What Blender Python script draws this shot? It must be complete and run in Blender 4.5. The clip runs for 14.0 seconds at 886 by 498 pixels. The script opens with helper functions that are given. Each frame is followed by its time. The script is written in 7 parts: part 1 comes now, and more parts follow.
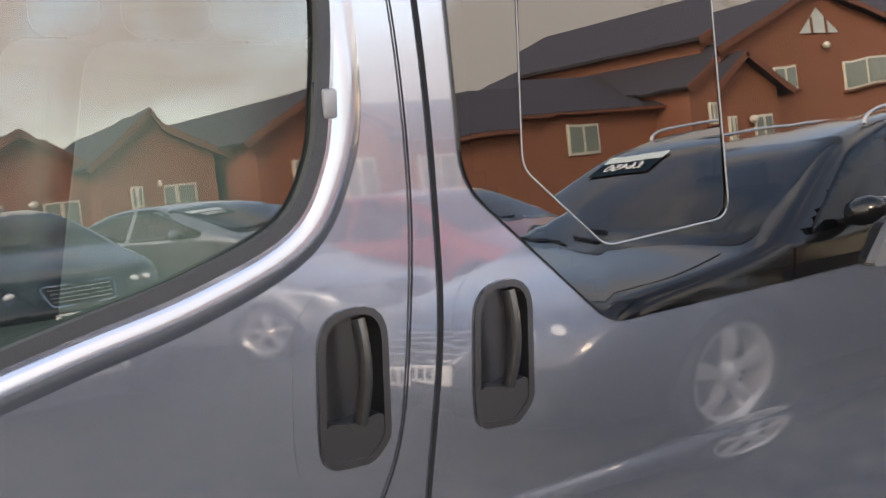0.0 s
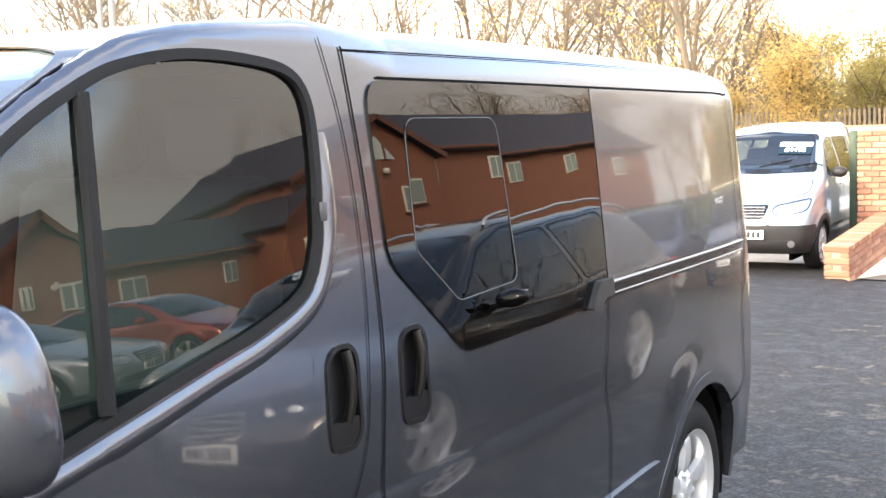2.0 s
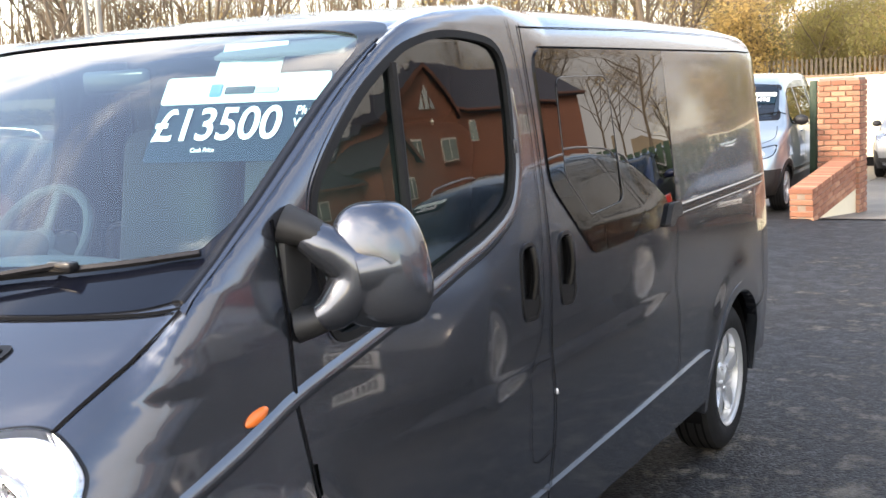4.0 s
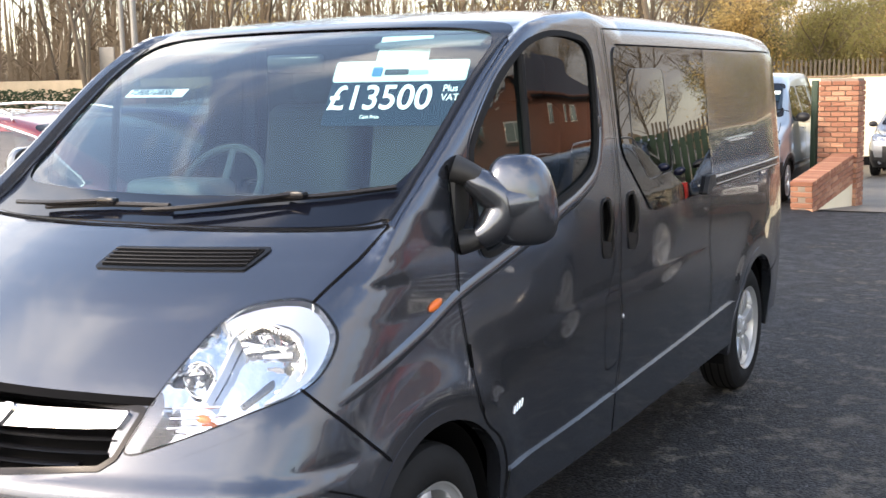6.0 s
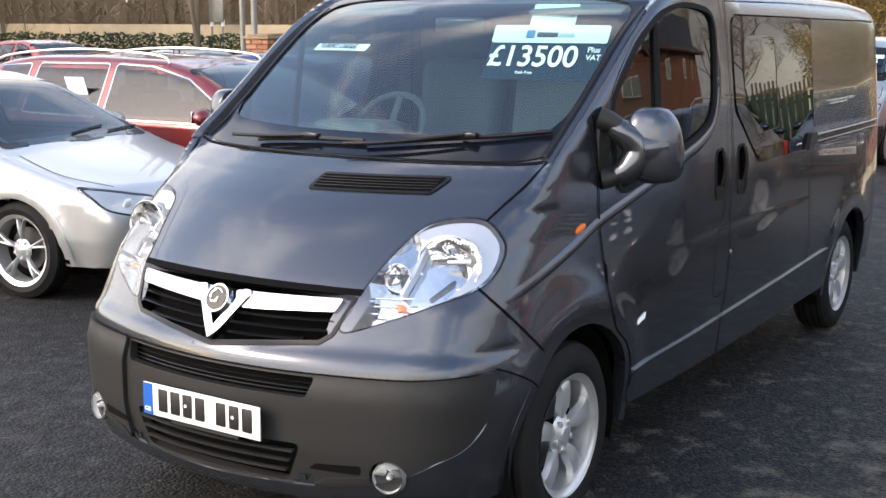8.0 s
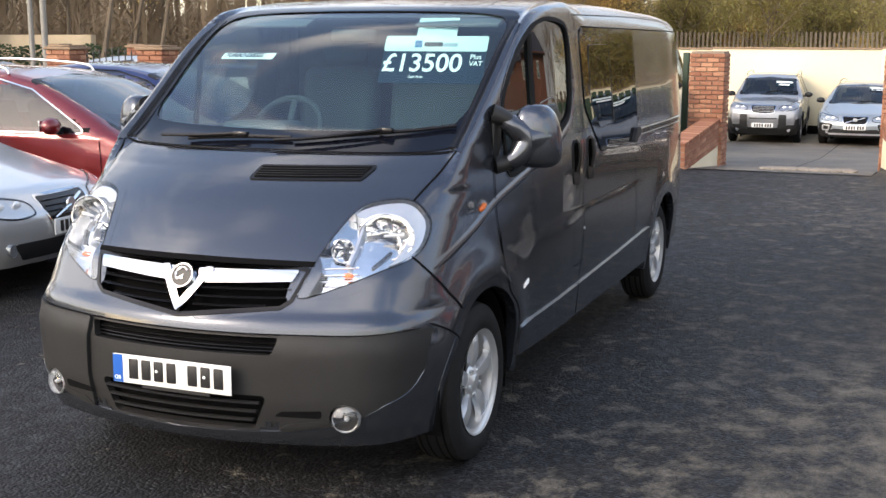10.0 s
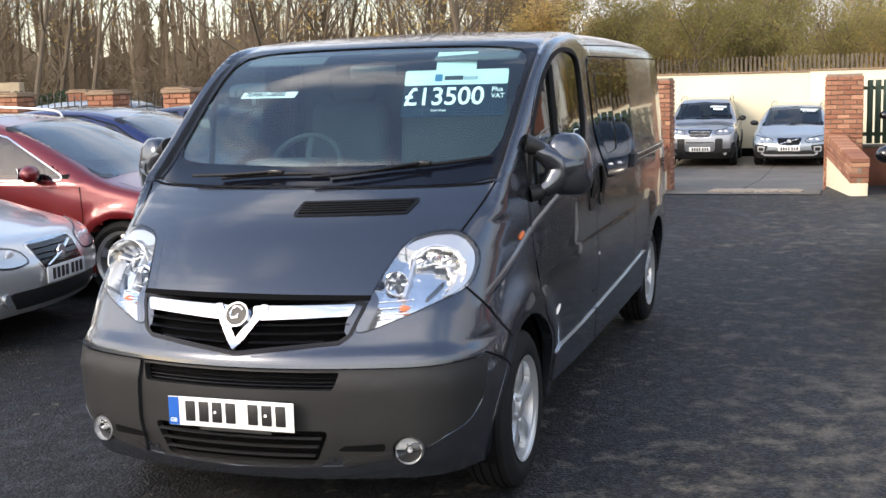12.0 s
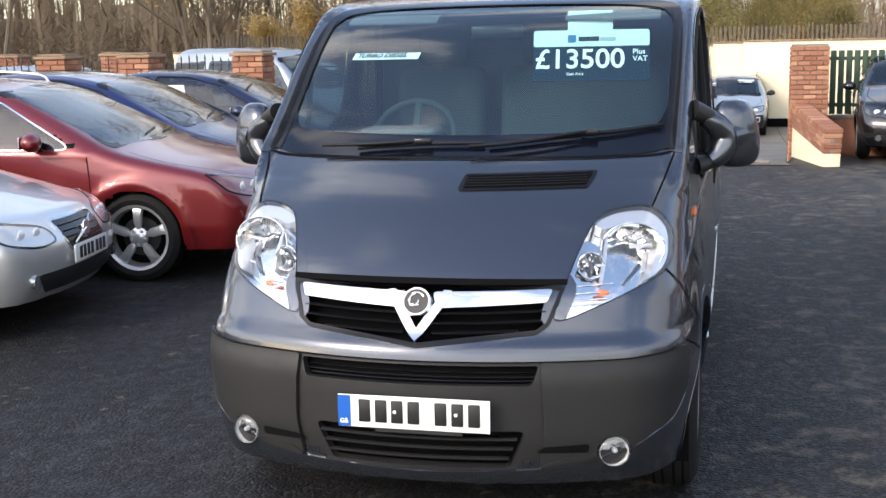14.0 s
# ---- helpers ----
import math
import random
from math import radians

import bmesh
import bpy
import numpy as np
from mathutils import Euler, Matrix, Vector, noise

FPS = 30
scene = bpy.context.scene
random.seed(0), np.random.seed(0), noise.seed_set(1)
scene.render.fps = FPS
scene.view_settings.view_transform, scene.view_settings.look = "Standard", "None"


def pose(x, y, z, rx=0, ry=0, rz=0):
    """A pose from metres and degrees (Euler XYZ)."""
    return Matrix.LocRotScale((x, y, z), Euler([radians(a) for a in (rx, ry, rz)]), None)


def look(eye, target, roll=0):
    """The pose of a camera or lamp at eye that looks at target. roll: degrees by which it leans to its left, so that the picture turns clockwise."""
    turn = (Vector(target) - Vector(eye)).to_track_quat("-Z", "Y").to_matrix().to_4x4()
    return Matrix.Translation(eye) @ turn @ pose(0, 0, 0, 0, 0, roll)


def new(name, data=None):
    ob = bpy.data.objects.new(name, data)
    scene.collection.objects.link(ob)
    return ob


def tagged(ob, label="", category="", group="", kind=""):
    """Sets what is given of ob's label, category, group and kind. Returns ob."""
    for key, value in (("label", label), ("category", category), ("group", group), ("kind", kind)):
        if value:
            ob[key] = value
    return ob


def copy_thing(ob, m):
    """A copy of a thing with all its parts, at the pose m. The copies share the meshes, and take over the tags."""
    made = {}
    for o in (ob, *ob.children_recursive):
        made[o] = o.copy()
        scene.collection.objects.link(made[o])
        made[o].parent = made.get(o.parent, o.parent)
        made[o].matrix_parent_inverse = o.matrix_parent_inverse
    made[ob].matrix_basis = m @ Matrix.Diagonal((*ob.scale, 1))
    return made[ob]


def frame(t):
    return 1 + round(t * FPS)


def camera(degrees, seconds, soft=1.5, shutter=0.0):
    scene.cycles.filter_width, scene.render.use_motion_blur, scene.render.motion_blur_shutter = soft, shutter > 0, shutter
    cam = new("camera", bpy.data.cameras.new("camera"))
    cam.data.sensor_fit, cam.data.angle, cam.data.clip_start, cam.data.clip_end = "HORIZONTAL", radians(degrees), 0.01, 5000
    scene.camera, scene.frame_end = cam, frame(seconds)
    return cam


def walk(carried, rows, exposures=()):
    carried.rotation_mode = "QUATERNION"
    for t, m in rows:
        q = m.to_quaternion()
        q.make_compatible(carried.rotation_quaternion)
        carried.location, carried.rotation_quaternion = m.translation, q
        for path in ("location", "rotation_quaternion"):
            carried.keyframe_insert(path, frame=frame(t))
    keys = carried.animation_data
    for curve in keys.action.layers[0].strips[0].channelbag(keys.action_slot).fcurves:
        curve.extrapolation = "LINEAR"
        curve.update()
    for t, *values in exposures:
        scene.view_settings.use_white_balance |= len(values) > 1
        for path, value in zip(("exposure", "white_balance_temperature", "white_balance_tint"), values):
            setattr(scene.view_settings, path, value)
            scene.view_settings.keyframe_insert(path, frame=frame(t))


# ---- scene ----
cam = camera(40.8, 14.0)
PATH = [
    (0, (1.279, -2.284, 1.651), (2.471, -0.725, 1.266), -0.5),
    (0.5, (1.019, -2.402, 1.684), (2.354, -0.946, 1.375), -0.3),
    (1, (0.751, -2.443, 1.692), (2.278, -1.173, 1.45), 0.2),
    (1.5, (0.476, -2.404, 1.705), (2.128, -1.305, 1.453), -2.0),
    (2, (0.159, -2.419, 1.687), (1.854, -1.376, 1.496), -1.8),
    (2.5, (-0.125, -2.398, 1.703), (1.634, -1.467, 1.506), -0.8),
    (3, (-0.384, -2.342, 1.709), (1.382, -1.446, 1.43), -2.2),
    (3.5, (-0.665, -2.333, 1.695), (1.087, -1.407, 1.42), -2.6),
    (3.7, (-0.781, -2.347, 1.712), (0.956, -1.392, 1.444), -2.8),
    (6, (-2.003, -2.515, 1.7), (-0.267, -1.564, 1.418), -1.1),
    (6.5, (-2.246, -2.558, 1.708), (-0.505, -1.621, 1.408), -0.0),
    (7, (-2.509, -2.705, 1.68), (-0.844, -1.644, 1.364), -0.5),
    (7.2, (-2.552, -2.722, 1.74), (-0.91, -1.635, 1.386), 0.3),
    (9.3, (-3.426, -2.673, 1.729), (-1.656, -1.789, 1.437), -0.3),
    (9.5, (-3.53, -2.625, 1.728), (-1.716, -1.832, 1.447), 0.3),
    (10, (-3.703, -2.57, 1.74), (-1.875, -1.833, 1.397), 0.2),
    (10.5, (-3.837, -2.6, 1.735), (-2.038, -1.785, 1.422), -0.5),
    (11, (-3.891, -2.585, 1.745), (-2.094, -1.763, 1.439), -2.4),
    (11.5, (-3.902, -2.388, 1.733), (-2.072, -1.649, 1.411), -2.3),
    (12, (-3.922, -2.15, 1.737), (-2.045, -1.523, 1.45), -1.6),
    (12.5, (-3.823, -1.92, 1.709), (-1.968, -1.232, 1.418), -2.3),
    (13, (-3.806, -1.615, 1.72), (-1.925, -1.013, 1.404), -1.0),
    (13.5, (-3.792, -1.274, 1.735), (-1.87, -0.851, 1.379), -0.9),
    (14, (-3.756, -1.009, 1.72), (-1.841, -0.546, 1.38), -1.1),
]
EXPOSURES = [(0.0, 3.05, 8350, 17), (0.7, 3.42, 8250, 16), (1.0, 2.91, 8130, 15), (1.5, 2.5, 7950, 14), (3.0, 1.5, 7800, 14), (3.6, 1.45, 7700, 14), (4.5, 1.2, 7550, 14), (6.0, 0.92, 7400, 14), (7.2, 0.60, 7250, 14), (9.3, 0.42, 7300, 14), (11.5, 0.32, 7150, 13), (14.0, 0.34, 6850, 13)]
walk(cam, [(t, look(eye, target, roll)) for t, eye, target, roll in PATH], EXPOSURES)


# ---- world, sun ----
SUN = (-0.68, 0.45, 0.42)  # the way to the sun, low in front of the van and to its right
scene.world = bpy.data.worlds.new("sky")
scene.world.use_nodes = True
wn, wl = scene.world.node_tree.nodes, scene.world.node_tree.links
sky = wn.new("ShaderNodeTexSky")
sky.sky_type, sky.sun_disc = "NISHITA", False
sky.sun_elevation = math.asin(Vector(SUN).normalized().z)
sky.sun_rotation = math.atan2(SUN[0], SUN[1])
sky.air_density, sky.dust_density = 1.0, 1.2
coord, stretch = wn.new("ShaderNodeTexCoord"), wn.new("ShaderNodeMapping")
stretch.inputs["Scale"].default_value = (1.0, 1.0, 2.2)
stretch.inputs["Location"].default_value = (0.0, 0.0, 0.0)
clouds, ramp, blend, white = wn.new("ShaderNodeTexNoise"), wn.new("ShaderNodeValToRGB"), wn.new("ShaderNodeMixRGB"), wn.new("ShaderNodeRGB")
clouds.inputs["Scale"].default_value, clouds.inputs["Detail"].default_value, clouds.inputs["Roughness"].default_value = 1.9, 5.0, 0.52
clouds.inputs["Distortion"].default_value = 0.5
ramp.color_ramp.elements[0].position, ramp.color_ramp.elements[1].position = 0.47, 0.66
white.outputs[0].default_value = (11.9, 12.2, 12.7, 1)
wl.new(coord.outputs["Generated"], stretch.inputs["Vector"])
wl.new(stretch.outputs[0], clouds.inputs["Vector"])
height, bank, cover = wn.new("ShaderNodeSeparateXYZ"), wn.new("ShaderNodeMapRange"), wn.new("ShaderNodeMath")
bank.inputs["From Min"].default_value, bank.inputs["From Max"].default_value = 0.35, 0.9
bank.inputs["To Min"].default_value, bank.inputs["To Max"].default_value = 0.09, -0.09
wl.new(coord.outputs["Generated"], height.inputs[0])
wl.new(height.outputs["Z"], bank.inputs[0])
wl.new(clouds.outputs["Fac"], cover.inputs[0])
wl.new(bank.outputs[0], cover.inputs[1])
wl.new(cover.outputs[0], ramp.inputs[0])
wl.new(ramp.outputs[0], blend.inputs[0])
clear = wn.new("ShaderNodeVectorMath")
clear.operation = "SCALE"
clear.inputs["Scale"].default_value = 2.5
wl.new(sky.outputs[0], clear.inputs[0])
wl.new(clear.outputs[0], blend.inputs[1])
toward, lit, glow = wn.new("ShaderNodeVectorMath"), wn.new("ShaderNodeMapRange"), wn.new("ShaderNodeVectorMath")
toward.operation, glow.operation = "DOT_PRODUCT", "SCALE"
toward.inputs[1].default_value = Vector(SUN).normalized()
lit.inputs["From Min"].default_value, lit.inputs["From Max"].default_value = -0.9, 1.0
lit.inputs["To Min"].default_value, lit.inputs["To Max"].default_value = 0.32, 1.55
wl.new(coord.outputs["Generated"], toward.inputs[0])
wl.new(toward.outputs["Value"], lit.inputs[0])
wl.new(white.outputs[0], glow.inputs[0])
wl.new(lit.outputs[0], glow.inputs["Scale"])
wl.new(glow.outputs[0], blend.inputs[2])
wl.new(blend.outputs[0], wn["Background"].inputs["Color"])
wn["Background"].inputs["Strength"].default_value = 0.15
sun = new("sun", bpy.data.lights.new("sun", "SUN"))
sun.data.energy, sun.data.angle, sun.data.color = 1.9, radians(14.0), (1.0, 0.92, 0.80)
sun.matrix_world = look((0, 0, 30), Vector((0, 0, 30)) - Vector(SUN))


# ---- materials ----
def mat(name, color, rough=0.5, metal=0.0, vary=0.0, scale=8.0, bump=0.0, bump_scale=60.0, coat=0.0, alt=None, **extra):
    """A surface with its colour broken up at two scales and fine relief."""
    m = bpy.data.materials.new(name)
    m.use_nodes = True
    n, l = m.node_tree.nodes, m.node_tree.links
    b = n["Principled BSDF"]
    b.inputs["Base Color"].default_value = (*color, 1)
    b.inputs["Roughness"].default_value, b.inputs["Metallic"].default_value = rough, metal
    b.inputs["Coat Weight"].default_value, b.inputs["Coat Roughness"].default_value = coat, 0.03
    for key, value in extra.items():
        b.inputs[key.replace("_", " ")].default_value = value
    if vary or bump:
        tc = n.new("ShaderNodeTexCoord")
    if vary:
        big, fine, add, mix = n.new("ShaderNodeTexNoise"), n.new("ShaderNodeTexNoise"), n.new("ShaderNodeMath"), n.new("ShaderNodeMixRGB")
        big.inputs["Scale"].default_value, big.inputs["Detail"].default_value = scale, 5
        fine.inputs["Scale"].default_value, fine.inputs["Detail"].default_value = scale * 9, 3
        l.new(tc.outputs["Object"], big.inputs["Vector"])
        l.new(tc.outputs["Object"], fine.inputs["Vector"])
        add.operation = "MULTIPLY_ADD"
        add.inputs[1].default_value = 0.45
        l.new(fine.outputs["Fac"], add.inputs[0])
        half = n.new("ShaderNodeMath")
        half.operation = "MULTIPLY_ADD"
        half.inputs[1].default_value, half.inputs[2].default_value = 0.9, -0.17
        l.new(big.outputs["Fac"], half.inputs[0])
        l.new(half.outputs[0], add.inputs[2])
        dark = alt or tuple(c * (1 - vary) for c in color)
        mix.inputs[1].default_value, mix.inputs[2].default_value = (*dark, 1), (*(min(1, c * (1 + vary * 0.6)) for c in color), 1)
        l.new(add.outputs[0], mix.inputs[0])
        l.new(mix.outputs[0], b.inputs["Base Color"])
    if bump:
        rel, bm_ = n.new("ShaderNodeTexNoise"), n.new("ShaderNodeBump")
        rel.inputs["Scale"].default_value, rel.inputs["Detail"].default_value = bump_scale, 4
        bm_.inputs["Strength"].default_value, bm_.inputs["Distance"].default_value = bump, 0.01
        l.new(tc.outputs["Object"], rel.inputs["Vector"])
        l.new(rel.outputs["Fac"], bm_.inputs["Height"])
        l.new(bm_.outputs["Normal"], b.inputs["Normal"])
    return m


def paint(name, color, metal=0.55, rough=0.38, coat=1.0):
    """Metallic car paint: fine flake under a clear coat with a little dust."""
    m = mat(name, color, rough, metal, vary=0.10, scale=1.6, coat=coat)
    n, l = m.node_tree.nodes, m.node_tree.links
    tc, dust, ramp_ = n.new("ShaderNodeTexCoord"), n.new("ShaderNodeTexNoise"), n.new("ShaderNodeMapRange")
    dust.inputs["Scale"].default_value, dust.inputs["Detail"].default_value = 4.0, 6
    ramp_.inputs["From Min"].default_value, ramp_.inputs["From Max"].default_value = 0.3, 0.8
    ramp_.inputs["To Min"].default_value, ramp_.inputs["To Max"].default_value = 0.018, 0.055
    l.new(tc.outputs["Object"], dust.inputs["Vector"])
    l.new(dust.outputs["Fac"], ramp_.inputs[0])
    l.new(ramp_.outputs[0], n["Principled BSDF"].inputs["Coat Roughness"])
    return m


def glass(name, tint, clear, ior=1.75):
    """A thin pane: gloss by Fresnel over a tinted, clear sheet."""
    m = bpy.data.materials.new(name)
    m.use_nodes = True
    n, l = m.node_tree.nodes, m.node_tree.links
    n.remove(n["Principled BSDF"])
    lw, p5, fr, tr, dk, gl, mx, my = (n.new("ShaderNode" + k) for k in ("LayerWeight", "Math", "Math", "BsdfTransparent", "BsdfDiffuse", "BsdfGlossy", "MixShader", "MixShader"))
    lw.inputs["Blend"].default_value = 0.5
    p5.operation, fr.operation = "POWER", "MULTIPLY_ADD"
    p5.inputs[1].default_value = 4.6
    r0 = 1.6 * ((ior - 1) / (ior + 1)) ** 2
    fr.inputs[1].default_value, fr.inputs[2].default_value = 1 - r0, r0
    l.new(lw.outputs["Facing"], p5.inputs[0])
    l.new(p5.outputs[0], fr.inputs[0])
    tr.inputs["Color"].default_value, dk.inputs["Color"].default_value = (*(c * clear for c in tint), 1), (0.02, 0.022, 0.024, 1)
    gl.inputs["Roughness"].default_value, gl.inputs["Color"].default_value = 0.008, (1, 1, 1, 1)
    my.inputs[0].default_value = 0.02
    l.new(tr.outputs[0], my.inputs[1])
    l.new(dk.outputs[0], my.inputs[2])
    l.new(fr.outputs[0], mx.inputs[0])
    l.new(my.outputs[0], mx.inputs[1])
    l.new(gl.outputs[0], mx.inputs[2])
    l.new(mx.outputs[0], n["Material Output"].inputs["Surface"])
    return m


def leaf(name, color, alt, scale=0.5):
    """Thin leaves: light comes through as well as off them."""
    m = mat(name, color, 0.8, vary=0.4, scale=scale, alt=alt)
    n, l = m.node_tree.nodes, m.node_tree.links
    tl, mx = n.new("ShaderNodeBsdfTranslucent"), n.new("ShaderNodeMixShader")
    l.new(n["Principled BSDF"].inputs["Base Color"].links[0].from_socket, tl.inputs["Color"])
    mx.inputs[0].default_value = 0.5
    l.new(n["Principled BSDF"].outputs[0], mx.inputs[1])
    l.new(tl.outputs[0], mx.inputs[2])
    l.new(mx.outputs[0], n["Material Output"].inputs["Surface"])
    return m


GREY = paint("graphite_paint", (0.077, 0.086, 0.104), 0.84, 0.25, 0.75)
PLASTIC = mat("grained_black_plastic", (0.019, 0.019, 0.0195), 0.48, vary=0.25, scale=12, bump=0.12, bump_scale=900, Specular_IOR_Level=0.3)
GLOSSBLACK = mat("black_trim", (0.007, 0.007, 0.008), 0.25, vary=0.2, Specular_IOR_Level=0.3)
RUBBER = mat("rubber", (0.008, 0.008, 0.0085), 0.75, vary=0.35, scale=20, bump=0.15, bump_scale=300, Specular_IOR_Level=0.25)
# near black; puts the shade in wells, pockets and backings into the colour
DARK = mat("black_and_shade", (0.003, 0.003, 0.0035), 0.9, vary=0.3, Specular_IOR_Level=0.1)
CHROME = mat("chrome", (0.62, 0.63, 0.65), 0.05, 1.0, vary=0.04)
REFLECTOR = mat("lamp_reflector", (0.80, 0.81, 0.82), 0.045, 1.0, vary=0.03, scale=30, bump=0.22, bump_scale=22)
SATIN = mat("satin_silver", (0.70, 0.71, 0.73), 0.28, 0.7, vary=0.08)
ALLOY = mat("alloy_wheel", (0.58, 0.59, 0.60), 0.30, 0.65, vary=0.12, scale=14)
CLEAR = glass("clear_lens", (1.0, 1.0, 1.0), 1.0, 1.5)
SCREEN = glass("windscreen_glass", (0.70, 0.93, 0.95), 1.0, 1.68)
DOORGLASS = glass("door_glass_tint", (0.78, 0.92, 0.91), 0.26, 1.42)
EDGING = mat("grey_pane_edge", (0.05, 0.05, 0.052), 0.5, vary=0.1)
FRIT = mat("black_screen_border", (0.004, 0.005, 0.009), 0.08, vary=0.15, Specular_IOR_Level=0.25)
HANDLE = mat("smooth_black_handle", (0.005, 0.005, 0.0055), 0.30, vary=0.2, scale=20, bump=0.05, bump_scale=700, Specular_IOR_Level=0.3)
# grey puts shadow and dark reflection into the lamp; bulb and seat share it
LAMPSHADOW = mat("lamp_shadow_grey", (0.14, 0.145, 0.15), 0.18, 0.8, vary=0.1, scale=30)
LAMPWHITE = mat("bright_lamp_inner", (0.86, 0.87, 0.88), 0.2, 0.4, vary=0.05, scale=30, bump=0.6, bump_scale=40)
PRIVACY = glass("privacy_glass", (0.30, 0.32, 0.33), 0.12, 1.40)
AMBER = mat("amber_lens", (0.75, 0.16, 0.03), 0.15, vary=0.1)
WHITE = mat("white_print", (0.90, 0.93, 0.93), 0.5, vary=0.04)
PALE = mat("pale_card", (0.66, 0.77, 0.75), 0.5, vary=0.05)
CARDBLUE = mat("blue_card", (0.008, 0.022, 0.036), 0.8, vary=0.1, Specular_IOR_Level=0.08)
BADGEBLUE = mat("blue_mark", (0.03, 0.17, 0.32), 0.4, vary=0.1)
PLATEWHITE = mat("plate_white", (0.78, 0.78, 0.76), 0.35, vary=0.03)
PLATEBLUE = mat("plate_blue", (0.01, 0.10, 0.42), 0.35, vary=0.03)
INK = mat("black_ink", (0.015, 0.015, 0.016), 0.45, vary=0.05)
CLOTH = mat("grey_seat_cloth", (0.034, 0.044, 0.047), 0.9, vary=0.12, scale=12)
DASH = mat("dark_dashboard", (0.045, 0.058, 0.062), 0.7, vary=0.12, scale=10)


# ---- mesh helpers ----
def mesh_part(name, verts, faces, material, parent, normals=None, label="", smooth_on=True):
    me = bpy.data.meshes.new(name)
    me.from_pydata([tuple(v) for v in verts], [], [tuple(f) for f in faces])
    me.update()
    if smooth_on:
        me.polygons.foreach_set("use_smooth", [True] * len(me.polygons))
    if normals is not None:
        me.normals_split_custom_set_from_vertices([tuple(v) for v in normals])
    me.materials.append(material)
    ob = new(name, me)
    ob.parent = parent
    return tagged(ob, label) if label else ob


def part(name, bm, material, parent, label="", smooth_on=True):
    me = bpy.data.meshes.new(name)
    bmesh.ops.recalc_face_normals(bm, faces=bm.faces)
    bm.to_mesh(me)
    bm.free()
    if smooth_on:
        me.polygons.foreach_set("use_smooth", [True] * len(me.polygons))
        me.set_sharp_from_angle(angle=radians(38))
    me.materials.append(material)
    ob = new(name, me)
    ob.parent = parent
    return tagged(ob, label) if label else ob


def thing(name, label, category, group="", kind="", m=None):
    e = new(name)
    e.empty_display_size = 0.1
    if m is not None:
        e.matrix_world = m
    return tagged(e, label, category, group, kind)


def box(size, at=(0, 0, 0), bevel=0.0, turn=None, bm=None, segments=2):
    bm = bm or bmesh.new()
    m = Matrix.Translation(at) @ (turn or Matrix()) @ Matrix.Diagonal((*size, 1))
    made = bmesh.ops.create_cube(bm, size=1, matrix=m)["verts"]
    if bevel:
        edges = list({e for v in made for e in v.link_edges})
        bmesh.ops.bevel(bm, geom=edges, offset=bevel, segments=segments, affect="EDGES", profile=0.5)
    return bm


def cyl(r1, r2, depth, at=(0, 0, 0), turn=None, seg=24, bm=None, caps=True):
    bm = bm or bmesh.new()
    bmesh.ops.create_cone(bm, cap_ends=caps, segments=seg, radius1=r1, radius2=r2, depth=depth, matrix=Matrix.Translation(at) @ (turn or Matrix()))
    return bm


def ball(size, at=(0, 0, 0), turn=None, seg=24, bm=None):
    bm = bm or bmesh.new()
    bmesh.ops.create_uvsphere(bm, u_segments=seg, v_segments=seg // 2, radius=1, matrix=Matrix.Translation(at) @ (turn or Matrix()) @ Matrix.Diagonal((*size, 1)))
    return bm


def tube(points, radius, seg=8, bm=None, flat=1.0, taper_to=None):
    """A round bar along points."""
    bm = bm or bmesh.new()
    pts = [Vector(p) for p in points]
    rings = []
    for i, p in enumerate(pts):
        d = (pts[min(i + 1, len(pts) - 1)] - pts[max(i - 1, 0)]).normalized()
        a = d.cross(Vector((0, 0, 1)) if abs(d.z) < 0.9 else Vector((1, 0, 0))).normalized()
        b = d.cross(a)
        r = radius if taper_to is None else radius + (taper_to - radius) * i / (len(pts) - 1)
        rings.append([bm.verts.new(p + a * r * math.cos(k * math.tau / seg) + b * r * flat * math.sin(k * math.tau / seg)) for k in range(seg)])
    for r0, r1 in zip(rings, rings[1:]):
        for k in range(seg):
            bm.faces.new((r0[k], r0[(k + 1) % seg], r1[(k + 1) % seg], r1[k]))
    bm.faces.new(rings[0][::-1])
    bm.faces.new(rings[-1])
    return bm


def revolve(profile, seg=40, bm=None):
    """Profile of (radius, y) turned about the y axis."""
    bm = bm or bmesh.new()
    rings = [[bm.verts.new((r * math.cos(k * math.tau / seg), y, r * math.sin(k * math.tau / seg))) for k in range(seg)] for r, y in profile]
    for a, b in zip(rings, rings[1:]):
        for k in range(seg):
            bm.faces.new((a[k], a[(k + 1) % seg], b[(k + 1) % seg], b[k]))
    return bm


def rounded(corners, steps=5):
    """Closed outline from (a, b, radius) corners."""
    out, n = [], len(corners)
    for i in range(n):
        p, q, r = (Vector(corners[(i + k) % n][:2]) for k in (-1, 0, 1))
        rad = corners[i][2] if len(corners[i]) > 2 else 0
        if not rad:
            out.append(tuple(q))
            continue
        u, v = (p - q).normalized(), (r - q).normalized()
        half = max(math.acos(max(-1, min(1, u.dot(v)))) / 2, 0.05)
        cut = min(rad / math.tan(half), (p - q).length * 0.48, (r - q).length * 0.48)
        a, b = q + u * cut, q + v * cut
        for k in range(steps + 1):
            t = k / steps
            out.append(tuple((1 - t) ** 2 * a + 2 * t * (1 - t) * q + t * t * b))
    return out


